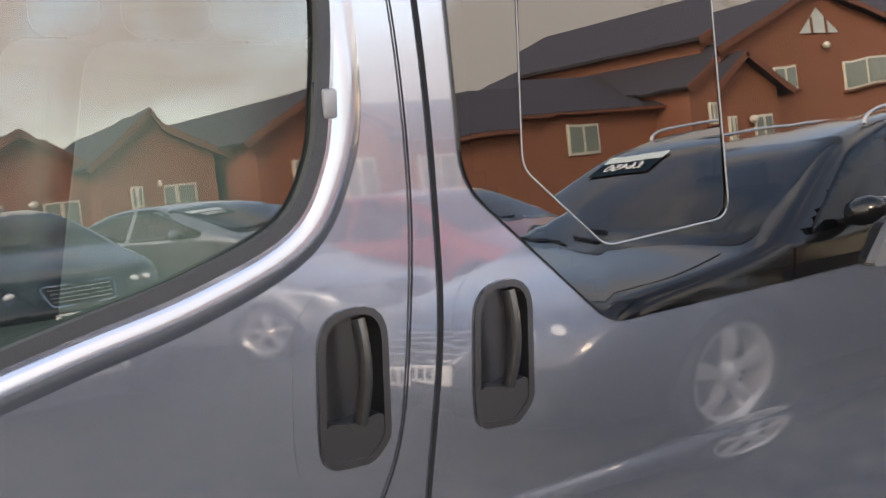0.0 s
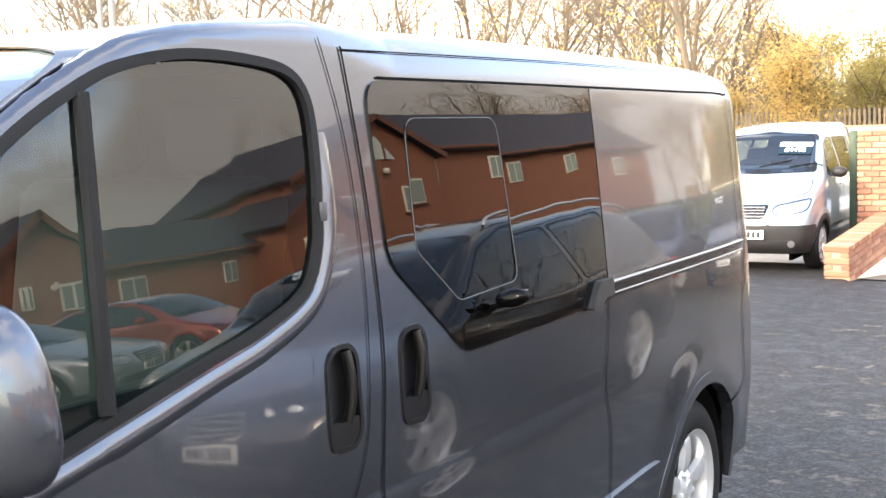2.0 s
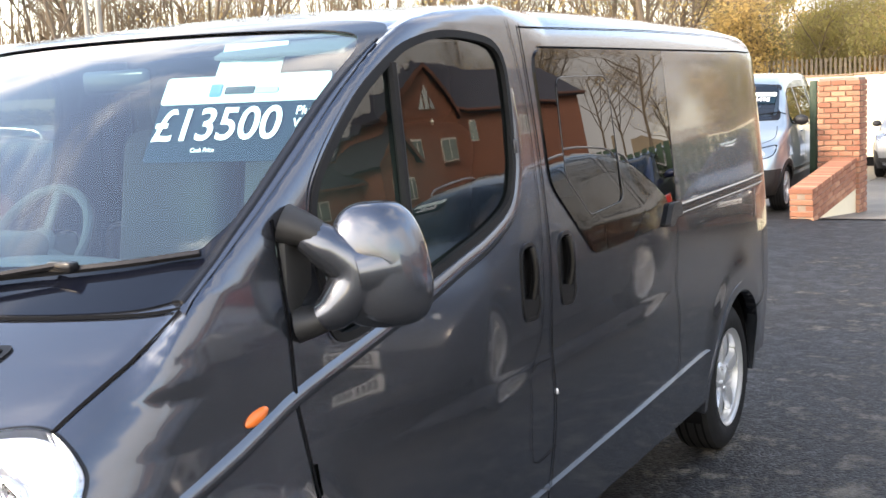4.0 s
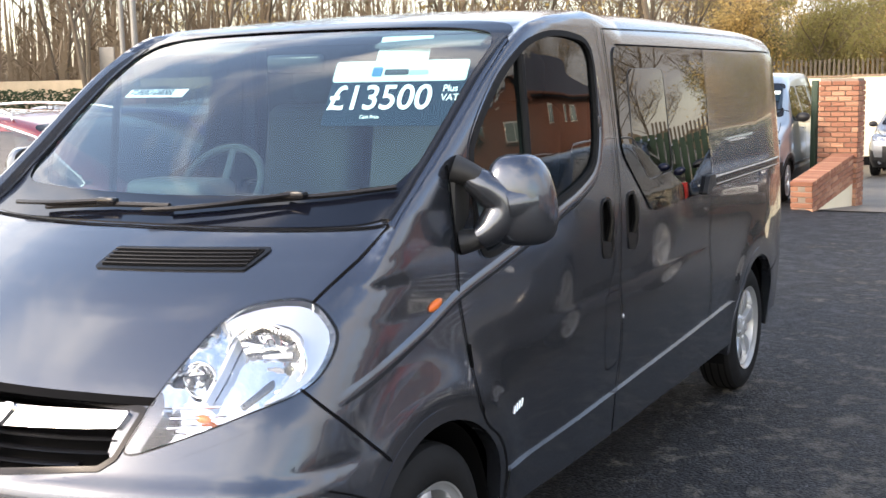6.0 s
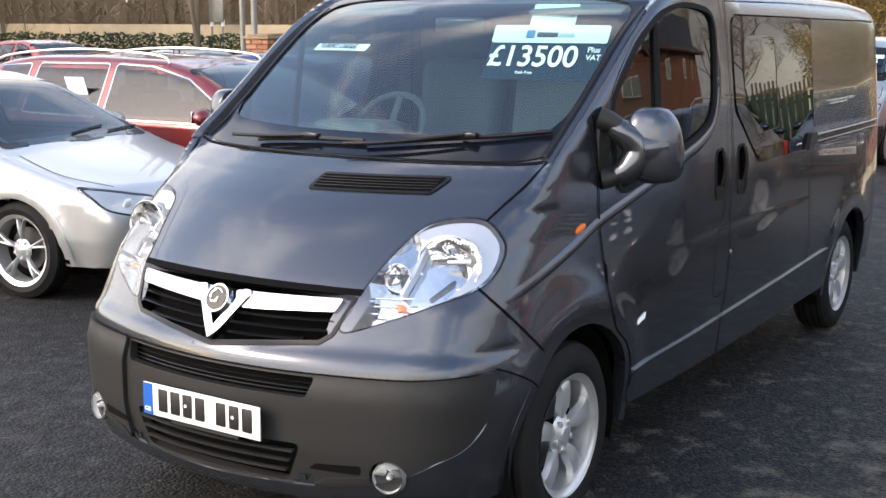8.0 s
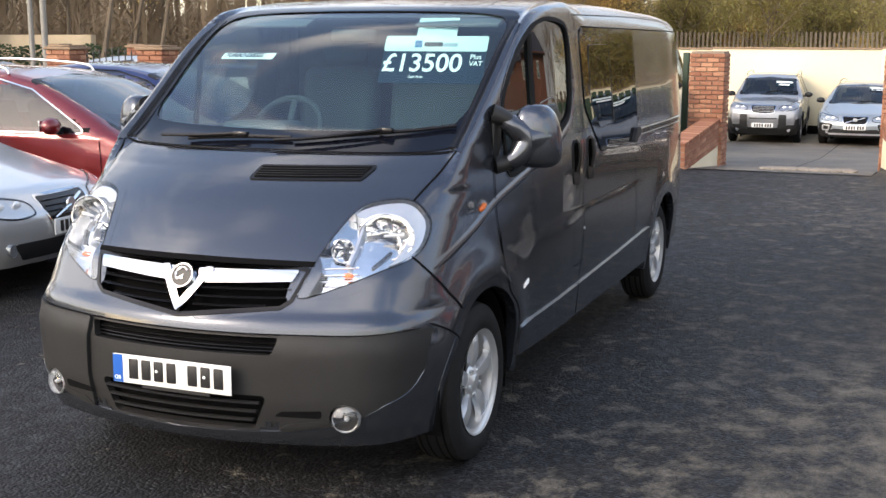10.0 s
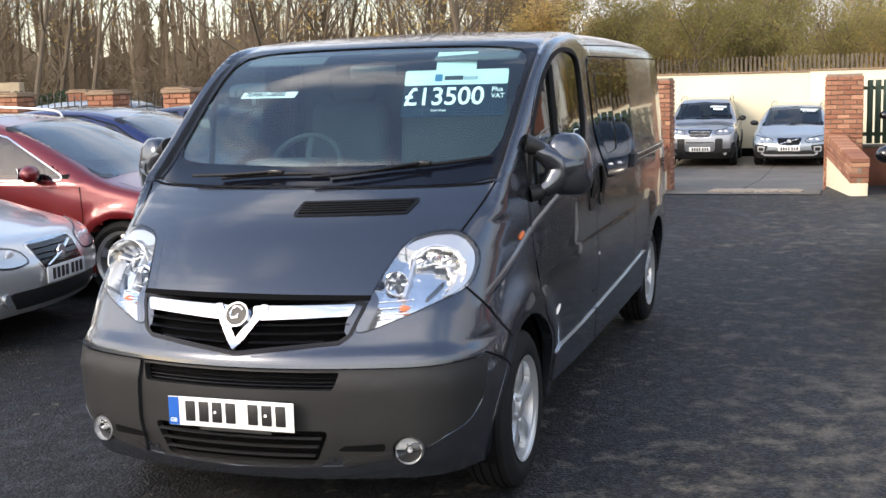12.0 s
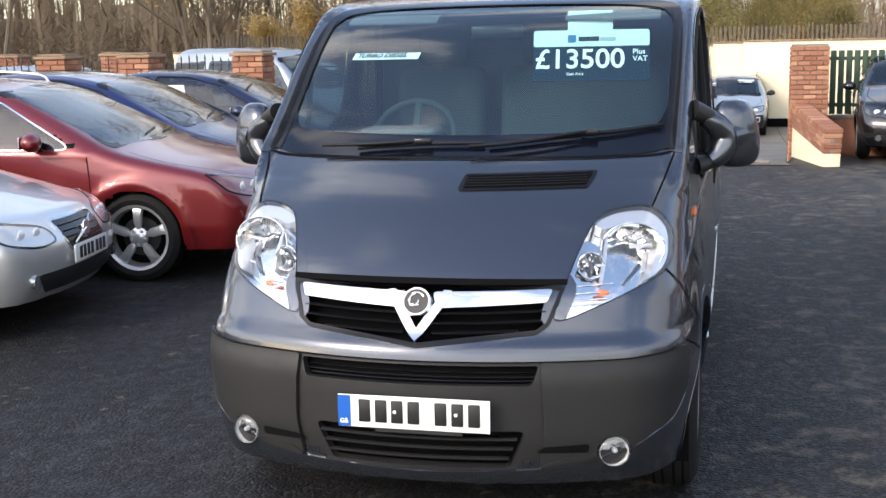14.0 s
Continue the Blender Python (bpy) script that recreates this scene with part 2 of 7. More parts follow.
def spline(points, closed=True, steps=6):
    """Catmull-Rom curve through points of any dimension."""
    pts, out, n = [Vector(p) for p in points], [], len(points)
    for i in range(n if closed else n - 1):
        p0, p1, p2, p3 = (pts[(i + k) % n] if closed else pts[max(0, min(n - 1, i + k))] for k in (-1, 0, 1, 2))
        for k in range(steps):
            t = k / steps
            out.append(tuple(0.5 * (2 * p1 + (p2 - p0) * t + (2 * p0 - 5 * p1 + 4 * p2 - p3) * t * t + (3 * p1 - p0 - 3 * p2 + p3) * t ** 3)))
    return out if closed else out + [tuple(pts[-1])]


def grow(outline, d):
    """Outline moved outwards by d."""
    pts = [Vector(p) for p in outline]
    n = len(pts)
    area = sum(pts[i].x * pts[(i + 1) % n].y - pts[(i + 1) % n].x * pts[i].y for i in range(n))
    out = []
    for i in range(n):
        t = (pts[(i + 1) % n] - pts[i - 1]).normalized()
        out.append(tuple(pts[i] + Vector((t.y, -t.x)) * (d if area > 0 else -d)))
    return out


def inside(points, outline):
    """Which of the (n, 2) points lie in the outline."""
    x, y = points[:, 0], points[:, 1]
    hit = np.zeros(len(x), bool)
    n = len(outline)
    for i in range(n):
        (x0, y0), (x1, y1) = outline[i], outline[(i + 1) % n]
        if y0 != y1:
            hit ^= ((y0 > y) != (y1 > y)) & (x < (x1 - x0) * (y - y0) / (y1 - y0) + x0)
    return hit


def lettering(name, text, size, m, material, parent=None, align="LEFT", squeeze=1.0):
    cu = bpy.data.curves.new(name, "FONT")
    cu.body, cu.size, cu.align_x, cu.extrude, cu.offset = text, size, align, 0.0006, size * 0.012
    tmp = new(name, cu)
    bpy.context.view_layer.update()
    me = bpy.data.meshes.new_from_object(tmp)
    bpy.data.objects.remove(tmp)
    me.name = name
    me.materials.clear()
    me.materials.append(material)
    me.transform(m @ Matrix.Diagonal((squeeze, 1, 1, 1)))
    ob = new(name, me)
    ob.parent = parent
    return ob



# ---- van surface: a smooth implicit shell, metres, nose at x = 0, left flank at y < 0 ----
def lerp(v, table):
    return np.interp(v, [p[0] for p in table], [p[1] for p in table])


def smooth(v, table, r=0.04):
    """Piecewise-linear table, rounded off over r."""
    return sum(w * lerp(v + d * r, table) for d, w in ((-1.5, 0.1), (-0.75, 0.25), (0, 0.3), (0.75, 0.25), (1.5, 0.1)))


AXLES = (0.833, 4.350)
HUB = 0.335
NOSE = [(0.16, 0.07), (0.22, 0.015), (0.30, -0.025), (0.42, -0.045), (0.60, -0.050), (0.62, -0.048), (0.665, -0.028), (0.685, -0.027), (0.718, -0.018), (0.748, 0.014), (0.82, 0.052), (0.89, 0.09), (0.98, 0.17), (1.119, 0.325),
        (1.20, 0.45), (1.303, 0.655), (1.345, 0.775), (1.46, 0.955), (1.58, 1.11), (1.695, 1.265), (1.76, 1.365), (1.826, 1.487), (1.88, 1.605), (1.918, 1.72), (1.96, 2.0), (1.99, 2.4)]
FLANK = [(0.18, 0.892), (0.30, 0.917), (0.50, 0.933), (0.62, 0.945), (0.72, 0.9475), (0.9, 0.947), (1.0, 0.944), (1.2, 0.935), (1.5, 0.908), (1.84, 0.872), (2.1, 0.84)]
ROOF = [(1.6, 1.955), (2.0, 1.977), (2.5, 1.99), (3.5, 1.985), (4.6, 1.965), (5.2, 1.935)]


# the windscreen pillars stand proud of the glass: their own fore edge, x over z
EDGE = [(1.16, 0.44), (1.24, 0.585), (1.30, 0.70), (1.37, 0.835), (1.505, 1.04), (1.60, 1.17), (1.725, 1.34), (1.825, 1.50), (1.905, 1.66), (1.95, 1.82), (1.975, 2.2), (2.0, 2.5)]


def smax(a, b, k):
    h = np.maximum(k - np.abs(a - b), 0) / k
    return np.maximum(a, b) + h * h * k * 0.25


def glass_front(y, z):
    """x of the bonnet and windscreen, bowed in plan."""
    bow = lerp(z, [(1.22, 0.30), (1.42, 0.17)])
    return smooth(z, NOSE, lerp(z, [(0.84, 0.014), (0.96, 0.04)])) + bow * np.minimum(y, 0.9) ** 2


def front_at(y, z):
    """x of the whole front, pillars included."""
    u = np.clip((y - 0.782) / 0.062, 0, 1)
    u = u * u * (3 - 2 * u) * lerp(z, [(1.16, 0.0), (1.34, 1.0)])
    return glass_front(y, z) * (1 - u) + smooth(z, EDGE) * u


def shell(x, y, z):
    """Signed distance, about, to the van's outer skin (minus inside)."""
    x, y, z = np.asarray(x, float), np.abs(np.asarray(y, float)), np.asarray(z, float)
    nose = front_at(y, z)
    dz = (front_at(y, z + 0.01) - front_at(y, z - 0.01)) / 0.02
    dy = (front_at(y + 0.01, z) - front_at(y - 0.01, z)) / 0.02
    front = (nose - x) / np.sqrt(1 + dz * dz + dy * dy)
    taper = 0.05 * (np.maximum(1.9 - x, 0) / 0.9) ** 1.5 * lerp(z, [(0.6, 0.4), (1.05, 1.0)])
    tail = 0.03 * (np.maximum(x - 4.4, 0) / 0.75) ** 2
    swage = 0.008 * (1 - np.exp(-np.maximum(0.905 - z, 0) / 0.045)) * lerp(x, [(1.1, 0.0), (1.9, 1.0), (3.1, 1.0), (3.9, 0.0)])
    flank = y - (smooth(z, FLANK, 0.06) + swage - taper - tail)
    for cx, rise in ((AXLES[0], 0.020), (AXLES[1], 0.014)):  # swollen wheel arches
        ring = np.sqrt((x - cx - 0.03) ** 2 + (z - HUB) ** 2)
        flank = flank - rise * np.exp(-(np.maximum(ring - 0.45, 0) / 0.10) ** 2) * lerp(z, [(0.38, 0.0), (0.55, 1.0)])
    crown = lerp(x, [(2.15, 0.018), (2.5, 0.045)])
    roof = z - (smooth(x, ROOF, 0.1) - crown * (y / 0.8) ** 2)
    body = smax(flank, front, lerp(z, [(0.6, 0.22), (1.1, 0.14), (1.35, 0.08)]))
    body = smax(body, roof, lerp(x, [(2.2, 0.07), (2.5, 0.13)]))
    return smax(body, x - (5.12 - 0.02 * np.maximum(z - 1.0, 0)), 0.12)


def solve(fixed, axis, near, far, fn=shell):
    """Root of shell() along one axis for points given by the other two coordinates, searched from near (outside) to far (inside)."""
    p = [np.array(c, float) for c in fixed]
    lo, hi = np.full(len(p[0]), float(near)), np.full(len(p[0]), float(far))
    p.insert(axis, lo)
    found = np.zeros(len(lo), bool)
    for step in np.linspace(near, far, 34)[1:]:
        p[axis] = np.full(len(lo), step)
        within = (fn(*p) <= 0) & ~found
        hi = np.where(within, step, hi)
        found |= within
        lo = np.where(found, lo, step)
    for _ in range(34):
        mid = (lo + hi) / 2
        p[axis] = mid
        out = fn(*p) > 0
        lo, hi = np.where(out, mid, lo), np.where(out, hi, mid)
    p[axis] = hi
    return np.stack(p, 1)


def skin_normal(p, fn=shell):
    e = 0.004
    g = np.stack([fn(*(p + d).T) - fn(*(p - d).T) for d in np.eye(3) * e], 1)
    return g / np.maximum(np.linalg.norm(g, axis=1, keepdims=True), 1e-9)



# ---- van ----
van = thing("van", "dark grey metallic van with privacy glass and alloy wheels", "van")


def lift(flat, axis, side=-1, fn=shell):
    """Points of the side view (x, z) or the front view (y, z), laid on the skin, with normals."""
    f = np.array(flat, float)
    if axis == "side":
        p = solve((f[:, 0], f[:, 1]), 1, -1.4, 0.0, fn)
    elif axis == "front":
        p = solve((f[:, 0], f[:, 1]), 0, -0.6, 3.2, fn)
    else:
        p = solve((f[:, 0], f[:, 1]), 2, 2.6, 0.0, fn)
    n = skin_normal(p, fn)
    if axis == "side" and side > 0:
        p[:, 1] *= -1
        n[:, 1] *= -1
    if axis != "side":
        n[:, 1] = np.where(p[:, 1] > 0, np.abs(n[:, 1]), -np.abs(n[:, 1]))
    return p, n


def panel(name, outline, axis, material, parent, side=-1, off=0.003, lip=0.012, holes=(), cell=0.05, label="", fn=shell, cell_b=None):
    """A skin panel cut to an outline, following the van's surface, with turned-in edges."""
    if len(holes) == 1 and len(holes[0]) == len(outline):  # a frame of even width
        count, bands = len(outline), 3
        o, h = np.array(outline), np.array(holes[0])
        flat = np.concatenate([o + (h - o) * k / bands for k in range(bands + 1)])
        faces = [[k * count + i, k * count + (i + 1) % count, (k + 1) * count + (i + 1) % count, (k + 1) * count + i] for k in range(bands) for i in range(count)]
        rim = [(i, (i + 1) % count) for i in range(count)] + [(bands * count + (i + 1) % count, bands * count + i) for i in range(count)]
    else:
        bm = bmesh.new()
        edges = []
        for loop in (outline, *holes):
            vs = [bm.verts.new((a, b, 0)) for a, b in loop]
            edges += [bm.edges.new((vs[i], vs[(i + 1) % len(vs)])) for i in range(len(vs))]
        bmesh.ops.triangle_fill(bm, use_beauty=True, use_dissolve=False, edges=edges)
        lo, hi = np.min(outline, 0), np.max(outline, 0)
        for k in (0, 1):
            pitch = (cell_b or cell) if k else cell
            for c in np.arange(math.ceil(lo[k] / pitch) * pitch, hi[k], pitch):
                co, no = [0, 0, 0], [0, 0, 0]
                co[k], no[k] = c, 1
                bmesh.ops.bisect_plane(bm, geom=bm.verts[:] + bm.edges[:] + bm.faces[:], plane_co=co, plane_no=no, dist=1e-5)
        bm.verts.index_update()
        flat = [v.co[:2] for v in bm.verts]
        faces = [[v.index for v in f.verts] for f in bm.faces]
        rim = [(e.verts[0].index, e.verts[1].index) for e in bm.edges if len(e.link_faces) == 1]
        bm.free()
    p, n = lift(flat, axis, side, fn)
    p = p + n * off
    for i, f in enumerate(faces):
        area = sum(np.cross(p[f[k]] - p[f[0]], p[f[k + 1]] - p[f[0]]) for k in range(1, len(f) - 1))
        if np.dot(area, n[f].sum(0)) < 0:
            faces[i] = f[::-1]
    verts, norms = list(p), list(n)
    for a, b in rim if lip else ():
        out = np.cross(p[b] - p[a], n[a])
        out /= max(np.linalg.norm(out), 1e-9)
        k = len(verts)
        verts += [p[a], p[b], p[b] - n[b] * lip, p[a] - n[a] * lip]
        norms += [out, out, out, out]
        wall = np.cross(p[b] - p[a], verts[k + 2] - p[a])
        faces.append((k, k + 1, k + 2, k + 3) if np.dot(wall, out) > 0 else (k, k + 3, k + 2, k + 1))
    return mesh_part(name, verts, faces, material, parent, norms, label)


def seam(path, axis, side=-1, width=0.006, off=0.0035, material=DARK, name="shut_line", parent=None, fn=shell):
    """A dark gap between panels."""
    dense = spline(path, closed=False, steps=10)
    p, n = lift(dense, axis, side, fn)
    p = p + n * off
    t = np.gradient(p, axis=0)
    t /= np.maximum(np.linalg.norm(t, axis=1, keepdims=True), 1e-9)
    b = np.cross(t, n) * width / 2
    verts = np.concatenate([p + b, p - b])
    k = len(p)
    faces = [(i, i + 1, k + i + 1, k + i) for i in range(k - 1)]
    return mesh_part(name, verts, faces, material, parent or van, np.concatenate([n, n]))


# outlines: side view (x, z), front view (y, z)
DOOR_WINDOW = spline([(1.20, 1.17), (1.165, 1.30), (1.165, 1.45), (1.215, 1.545), (1.385, 1.695), (1.552, 1.793), (1.66, 1.832), (1.80, 1.853), (1.97, 1.848), (2.09, 1.825), (2.14, 1.765), (2.145, 1.66),
                      (2.133, 1.55), (2.115, 1.46), (2.057, 1.375), (1.914, 1.320), (1.747, 1.280), (1.52, 1.222), (1.35, 1.18)])
SIDE_GLASS = rounded([(2.345, 1.815, 0.07), (3.54, 1.812, 0.02), (3.53, 1.16, 0.01), (2.655, 1.15, 0.09), (2.36, 1.405, 0.12)])
SUB_GLASS = rounded([(2.485, 1.727, 0.05), (2.925, 1.727, 0.05), (2.955, 1.295, 0.04), (2.645, 1.280, 0.06), (2.475, 1.42, 0.05)])
QUARTER = rounded([(3.548, 1.812, 0.01), (4.86, 1.80, 0.03), (4.84, 1.235, 0.03), (3.538, 1.222, 0.01)])
LAMP = spline([(-0.458, 0.802), (-0.484, 0.91), (-0.527, 1.03), (-0.572, 1.105), (-0.655, 1.132), (-0.745, 1.127), (-0.808, 1.065), (-0.822, 0.985), (-0.80, 0.932), (-0.72, 0.895), (-0.605, 0.846)])
GRILLE = rounded([(-0.485, 0.906, 0.02), (-0.44, 0.785, 0.03), (-0.40, 0.757, 0.03), (-0.20, 0.738, 0.2), (0.0, 0.716, 0.03), (0.20, 0.738, 0.2), (0.40, 0.757, 0.03), (0.44, 0.785, 0.03), (0.485, 0.906, 0.02)])
HALF_EDGE = [(0.0, 1.900), (-0.45, 1.895), (-0.71, 1.880), (-0.79, 1.845), (-0.825, 1.77), (-0.836, 1.65), (-0.832, 1.51), (-0.806, 1.375), (-0.765, 1.315), (-0.55, 1.298), (0.0, 1.300)]
HALF_CLEAR = [(0.0, 1.882), (-0.45, 1.877), (-0.675, 1.860), (-0.745, 1.828), (-0.775, 1.755), (-0.786, 1.645), (-0.782, 1.52), (-0.755, 1.42), (-0.70, 1.383), (-0.50, 1.370), (0.0, 1.362)]
SCREEN_EDGE, CLEAR_EDGE = (spline(h + [(-y, z) for y, z in h[-2:0:-1]], steps=5) for h in (HALF_EDGE, HALF_CLEAR))
UPPER_INTAKE = rounded([(-0.415, 0.664, 0.01), (0.415, 0.664, 0.01), (0.395, 0.600, 0.02), (-0.395, 0.600, 0.02)])
LOWER_INTAKE = rounded([(-0.375, 0.443, 0.02), (0.365, 0.443, 0.02), (0.305, 0.308, 0.03), (-0.315, 0.308, 0.03)])
BLACK_BUMPER = rounded([(-0.886, 0.682, 0.02), (-0.68, 0.672, 0.3), (0.0, 0.673, 0.3), (0.68, 0.672, 0.3), (0.886, 0.682, 0.02), (0.878, 0.54, 0.12), (0.84, 0.45, 0.1), (0.72, 0.375, 0.1), (0.60, 0.335, 0.1), (0.40, 0.303, 0.15),
                        (0.0, 0.288, 0.3), (-0.40, 0.303, 0.15), (-0.60, 0.335, 0.1), (-0.72, 0.375, 0.1), (-0.84, 0.45, 0.1), (-0.878, 0.54, 0.12)])
HANDLES = (2.150, 2.424)
CUPS = [rounded([(c - 0.048, 1.245, 0.05), (c + 0.052, 1.250, 0.05), (c + 0.050, 1.06, 0.03), (c + 0.022, 1.033, 0.03), (c - 0.052, 1.037, 0.025), (c - 0.055, 1.09, 0.1)]) for c in HANDLES]


def mirrored(outline):
    return [(-a, b) for a, b in outline][::-1]


def nets(fn, lo, hi, step):
    """Surface nets over a box: points drawn onto the skin, normals and outward quads."""
    g = [np.arange(l, h, step) for l, h in zip(lo, hi)]
    field = fn(*np.meshgrid(*g, indexing="ij"))
    neg = field < 0
    shape = tuple(len(k) - 1 for k in g)
    acc, cnt = np.zeros((*shape, 3)), np.zeros(shape)
    for ax in range(3):
        others = [k for k in range(3) if k != ax]
        first, second = [slice(None)] * 3, [slice(None)] * 3
        first[ax], second[ax] = slice(0, -1), slice(1, None)
        f0, f1 = field[tuple(first)], field[tuple(second)]
        cross = (f0 < 0) != (f1 < 0)
        frac = np.where(cross, f0 / np.where(cross, f0 - f1, 1), 0)
        for da in (0, 1):
            for db in (0, 1):
                s = [slice(None)] * 3
                for k, d in zip(others, (da, db)):
                    s[k] = slice(d, shape[k] + d)
                c = cross[tuple(s)]
                off = np.zeros((*shape, 3))
                off[..., ax] = frac[tuple(s)]
                for k, d in zip(others, (da, db)):
                    off[..., k] = d
                acc += off * c[..., None]
                cnt += c
    cells = np.argwhere(cnt > 0)
    index = -np.ones(shape, int)
    index[tuple(cells.T)] = np.arange(len(cells))
    pts = np.array([k[0] for k in g]) + (cells + acc[tuple(cells.T)] / cnt[tuple(cells.T)][:, None]) * step
    for _ in range(3):
        n = skin_normal(pts, fn)
        pts = pts - n * np.clip(fn(*pts.T), -step, step)[:, None]
    n = skin_normal(pts, fn)
    quads = []
    for ax in range(3):
        u, v = [k for k in range(3) if k != ax]
        first, second = [slice(None)] * 3, [slice(None)] * 3
        first[ax], second[ax] = slice(0, -1), slice(1, None)
        e = np.argwhere(neg[tuple(first)] != neg[tuple(second)])
        e = e[(e[:, u] > 0) & (e[:, v] > 0) & (e[:, u] < neg.shape[u] - 1) & (e[:, v] < neg.shape[v] - 1)]
        ring = []
        for du, dv in ((-1, -1), (0, -1), (0, 0), (-1, 0)):
            c = e.copy()
            c[:, u] += du
            c[:, v] += dv
            ring.append(index[tuple(c.T)])
        quads.append(np.stack(ring, 1))
    quads = np.concatenate(quads)
    quads = quads[(quads >= 0).all(1)]
    a, b, c = pts[quads[:, 0]], pts[quads[:, 1]], pts[quads[:, 2]]
    wrong = np.einsum("ij,ij->i", np.cross(b - a, c - a), n[quads[:, 0]]) < 0
    quads[wrong] = quads[wrong][:, ::-1]
    return pts, n, quads


def islands(q):
    """Quads parted into the pieces that hang together."""
    label = {v: v for v in np.unique(q).tolist()}

    def root(v):
        while label[v] != v:
            label[v] = label[label[v]]
            v = label[v]
        return v
    for f in q.tolist():
        r = root(f[0])
        for v in f[1:]:
            label[root(v)] = r
    keys = np.array([root(f[0]) for f in q.tolist()])
    return [q[keys == k] for k in np.unique(keys) if (keys == k).sum() > 5]


# the skin, split into its panels
skin, skin_n, quads = nets(shell, (-0.15, -1.044, 0.186), (5.26, 1.06, 2.12), 0.024)
mid, mid_n = skin[quads].mean(1), skin_n[quads].mean(1)
skin[:, 2] = np.maximum(skin[:, 2], np.where(skin[:, 0] > 1.25, 0.335, 0.242))
flank_view = np.stack([mid[:, 0], mid[:, 2]], 1)
nose_view = np.stack([-np.abs(mid[:, 1]), mid[:, 2]], 1)
lateral = np.abs(mid_n[:, 1]) > 0.45
frontal = (mid_n[:, 0] < -0.05) & (mid[:, 0] < 2.1)
gone = (np.sign(mid[:, 1]) * mid_n[:, 1] > 0.5) & (inside(flank_view, grow(DOOR_WINDOW, -0.004)) | inside(flank_view, grow(SIDE_GLASS, -0.03)))
gone |= frontal & inside(nose_view, grow(SCREEN_EDGE, -0.012)) & (np.abs(mid[:, 1]) < 0.818)
gone |= frontal & (mid[:, 0] < 0.6) & (mid[:, 2] < 0.690) & (inside(nose_view, grow(UPPER_INTAKE, 0.022)) | inside(nose_view, grow(LOWER_INTAKE, 0.022)) & (mid[:, 2] > 0.298))
gone |= frontal & (mid[:, 0] < 0.9) & (inside(nose_view, grow(LAMP, 0.014)) | inside(nose_view, grow(GRILLE, 0.014)) | inside(nose_view, grow(BLACK_BUMPER, -0.03)))
for cup in CUPS:
    gone |= inside(flank_view, grow(cup, 0.014)) & (np.abs(mid[:, 1]) > 0.7)
for cx in AXLES:
    gone |= ((mid[:, 0] - cx - 0.03) ** 2 + (mid[:, 2] - HUB) ** 2 < 0.415 ** 2) & (np.abs(mid[:, 1]) > 0.6)
gone |= (mid[:, 2] < 0.335) & (mid[:, 0] > 1.2) | (mid[:, 2] < 0.24) | (mid_n[:, 2] < -0.8)
WING = [(0.30, 0.20), (0.30, 0.95), (0.53, 1.135), (0.78, 1.31), (1.02, 1.49), (1.05, 1.42), (1.05, 1.07), (1.09, 0.70), (1.30, 0.33), (1.30, 0.20)]
DOOR = [(1.06, 1.45), (1.06, 1.05), (1.10, 0.70), (1.30, 0.46), (1.30, 0.33), (2.14, 0.33), (2.15, 0.93), (2.235, 1.19), (2.262, 1.41), (2.25, 1.69), (2.16, 1.90), (1.6, 1.86), (1.2, 1.58)]
SLIDER = [(2.20, 0.33), (2.262, 0.92), (2.303, 1.18), (2.307, 1.37), (2.30, 1.62), (2.276, 1.875), (3.545, 1.885), (3.53, 1.17), (3.475, 0.915), (3.50, 0.745), (3.50, 0.33)]
is_bonnet = frontal & (mid[:, 2] > 0.905) & (mid[:, 2] < 1.31) & (np.abs(mid[:, 1]) < lerp(mid[:, 2], [(0.9, 0.49), (1.03, 0.53), (1.105, 0.575), (1.131, 0.74), (1.305, 0.81)]))
kind_of = np.full(len(quads), 0)
kind_of[(mid[:, 2] > 1.86) & (mid_n[:, 2] > 0.6) & (mid[:, 0] > 1.5)] = 1
kind_of[is_bonnet] = 2
for k, outline in ((3, WING), (4, DOOR), (5, SLIDER)):
    found = (kind_of == 0) & inside(flank_view, outline)
    kind_of[found] = k
kind_of[(kind_of == 0) & (mid[:, 0] < 0.75) & (mid[:, 2] < 0.92)] = 6
kind_of[(kind_of == 0) & (mid[:, 0] > 5.02)] = 7
kind_of[(kind_of == 0) & (mid[:, 0] < 2.32) & (mid[:, 2] > 1.1)] = 8
kind_of[(kind_of == 0) & (mid[:, 0] < 1.2)] = 9
for k, name in enumerate(("body_side", "roof", "bonnet", "front_wing", "front_door", "sliding_door", "bumper", "tailgate", "windscreen_pillar", "lower_wing")):
    for sgn in (-1, 1):
        pick = ~gone & (kind_of == k)
        if name in ("roof", "bonnet", "bumper", "tailgate"):
            if sgn > 0:
                continue
        else:
            pick &= np.sign(mid[:, 1]) == sgn
        q = quads[pick]
        for piece in islands(q):
            used, k_ = np.unique(piece, return_inverse=True)
            mesh_part(name, skin[used], k_.reshape(-1, 4), GREY, van, skin_n[used])

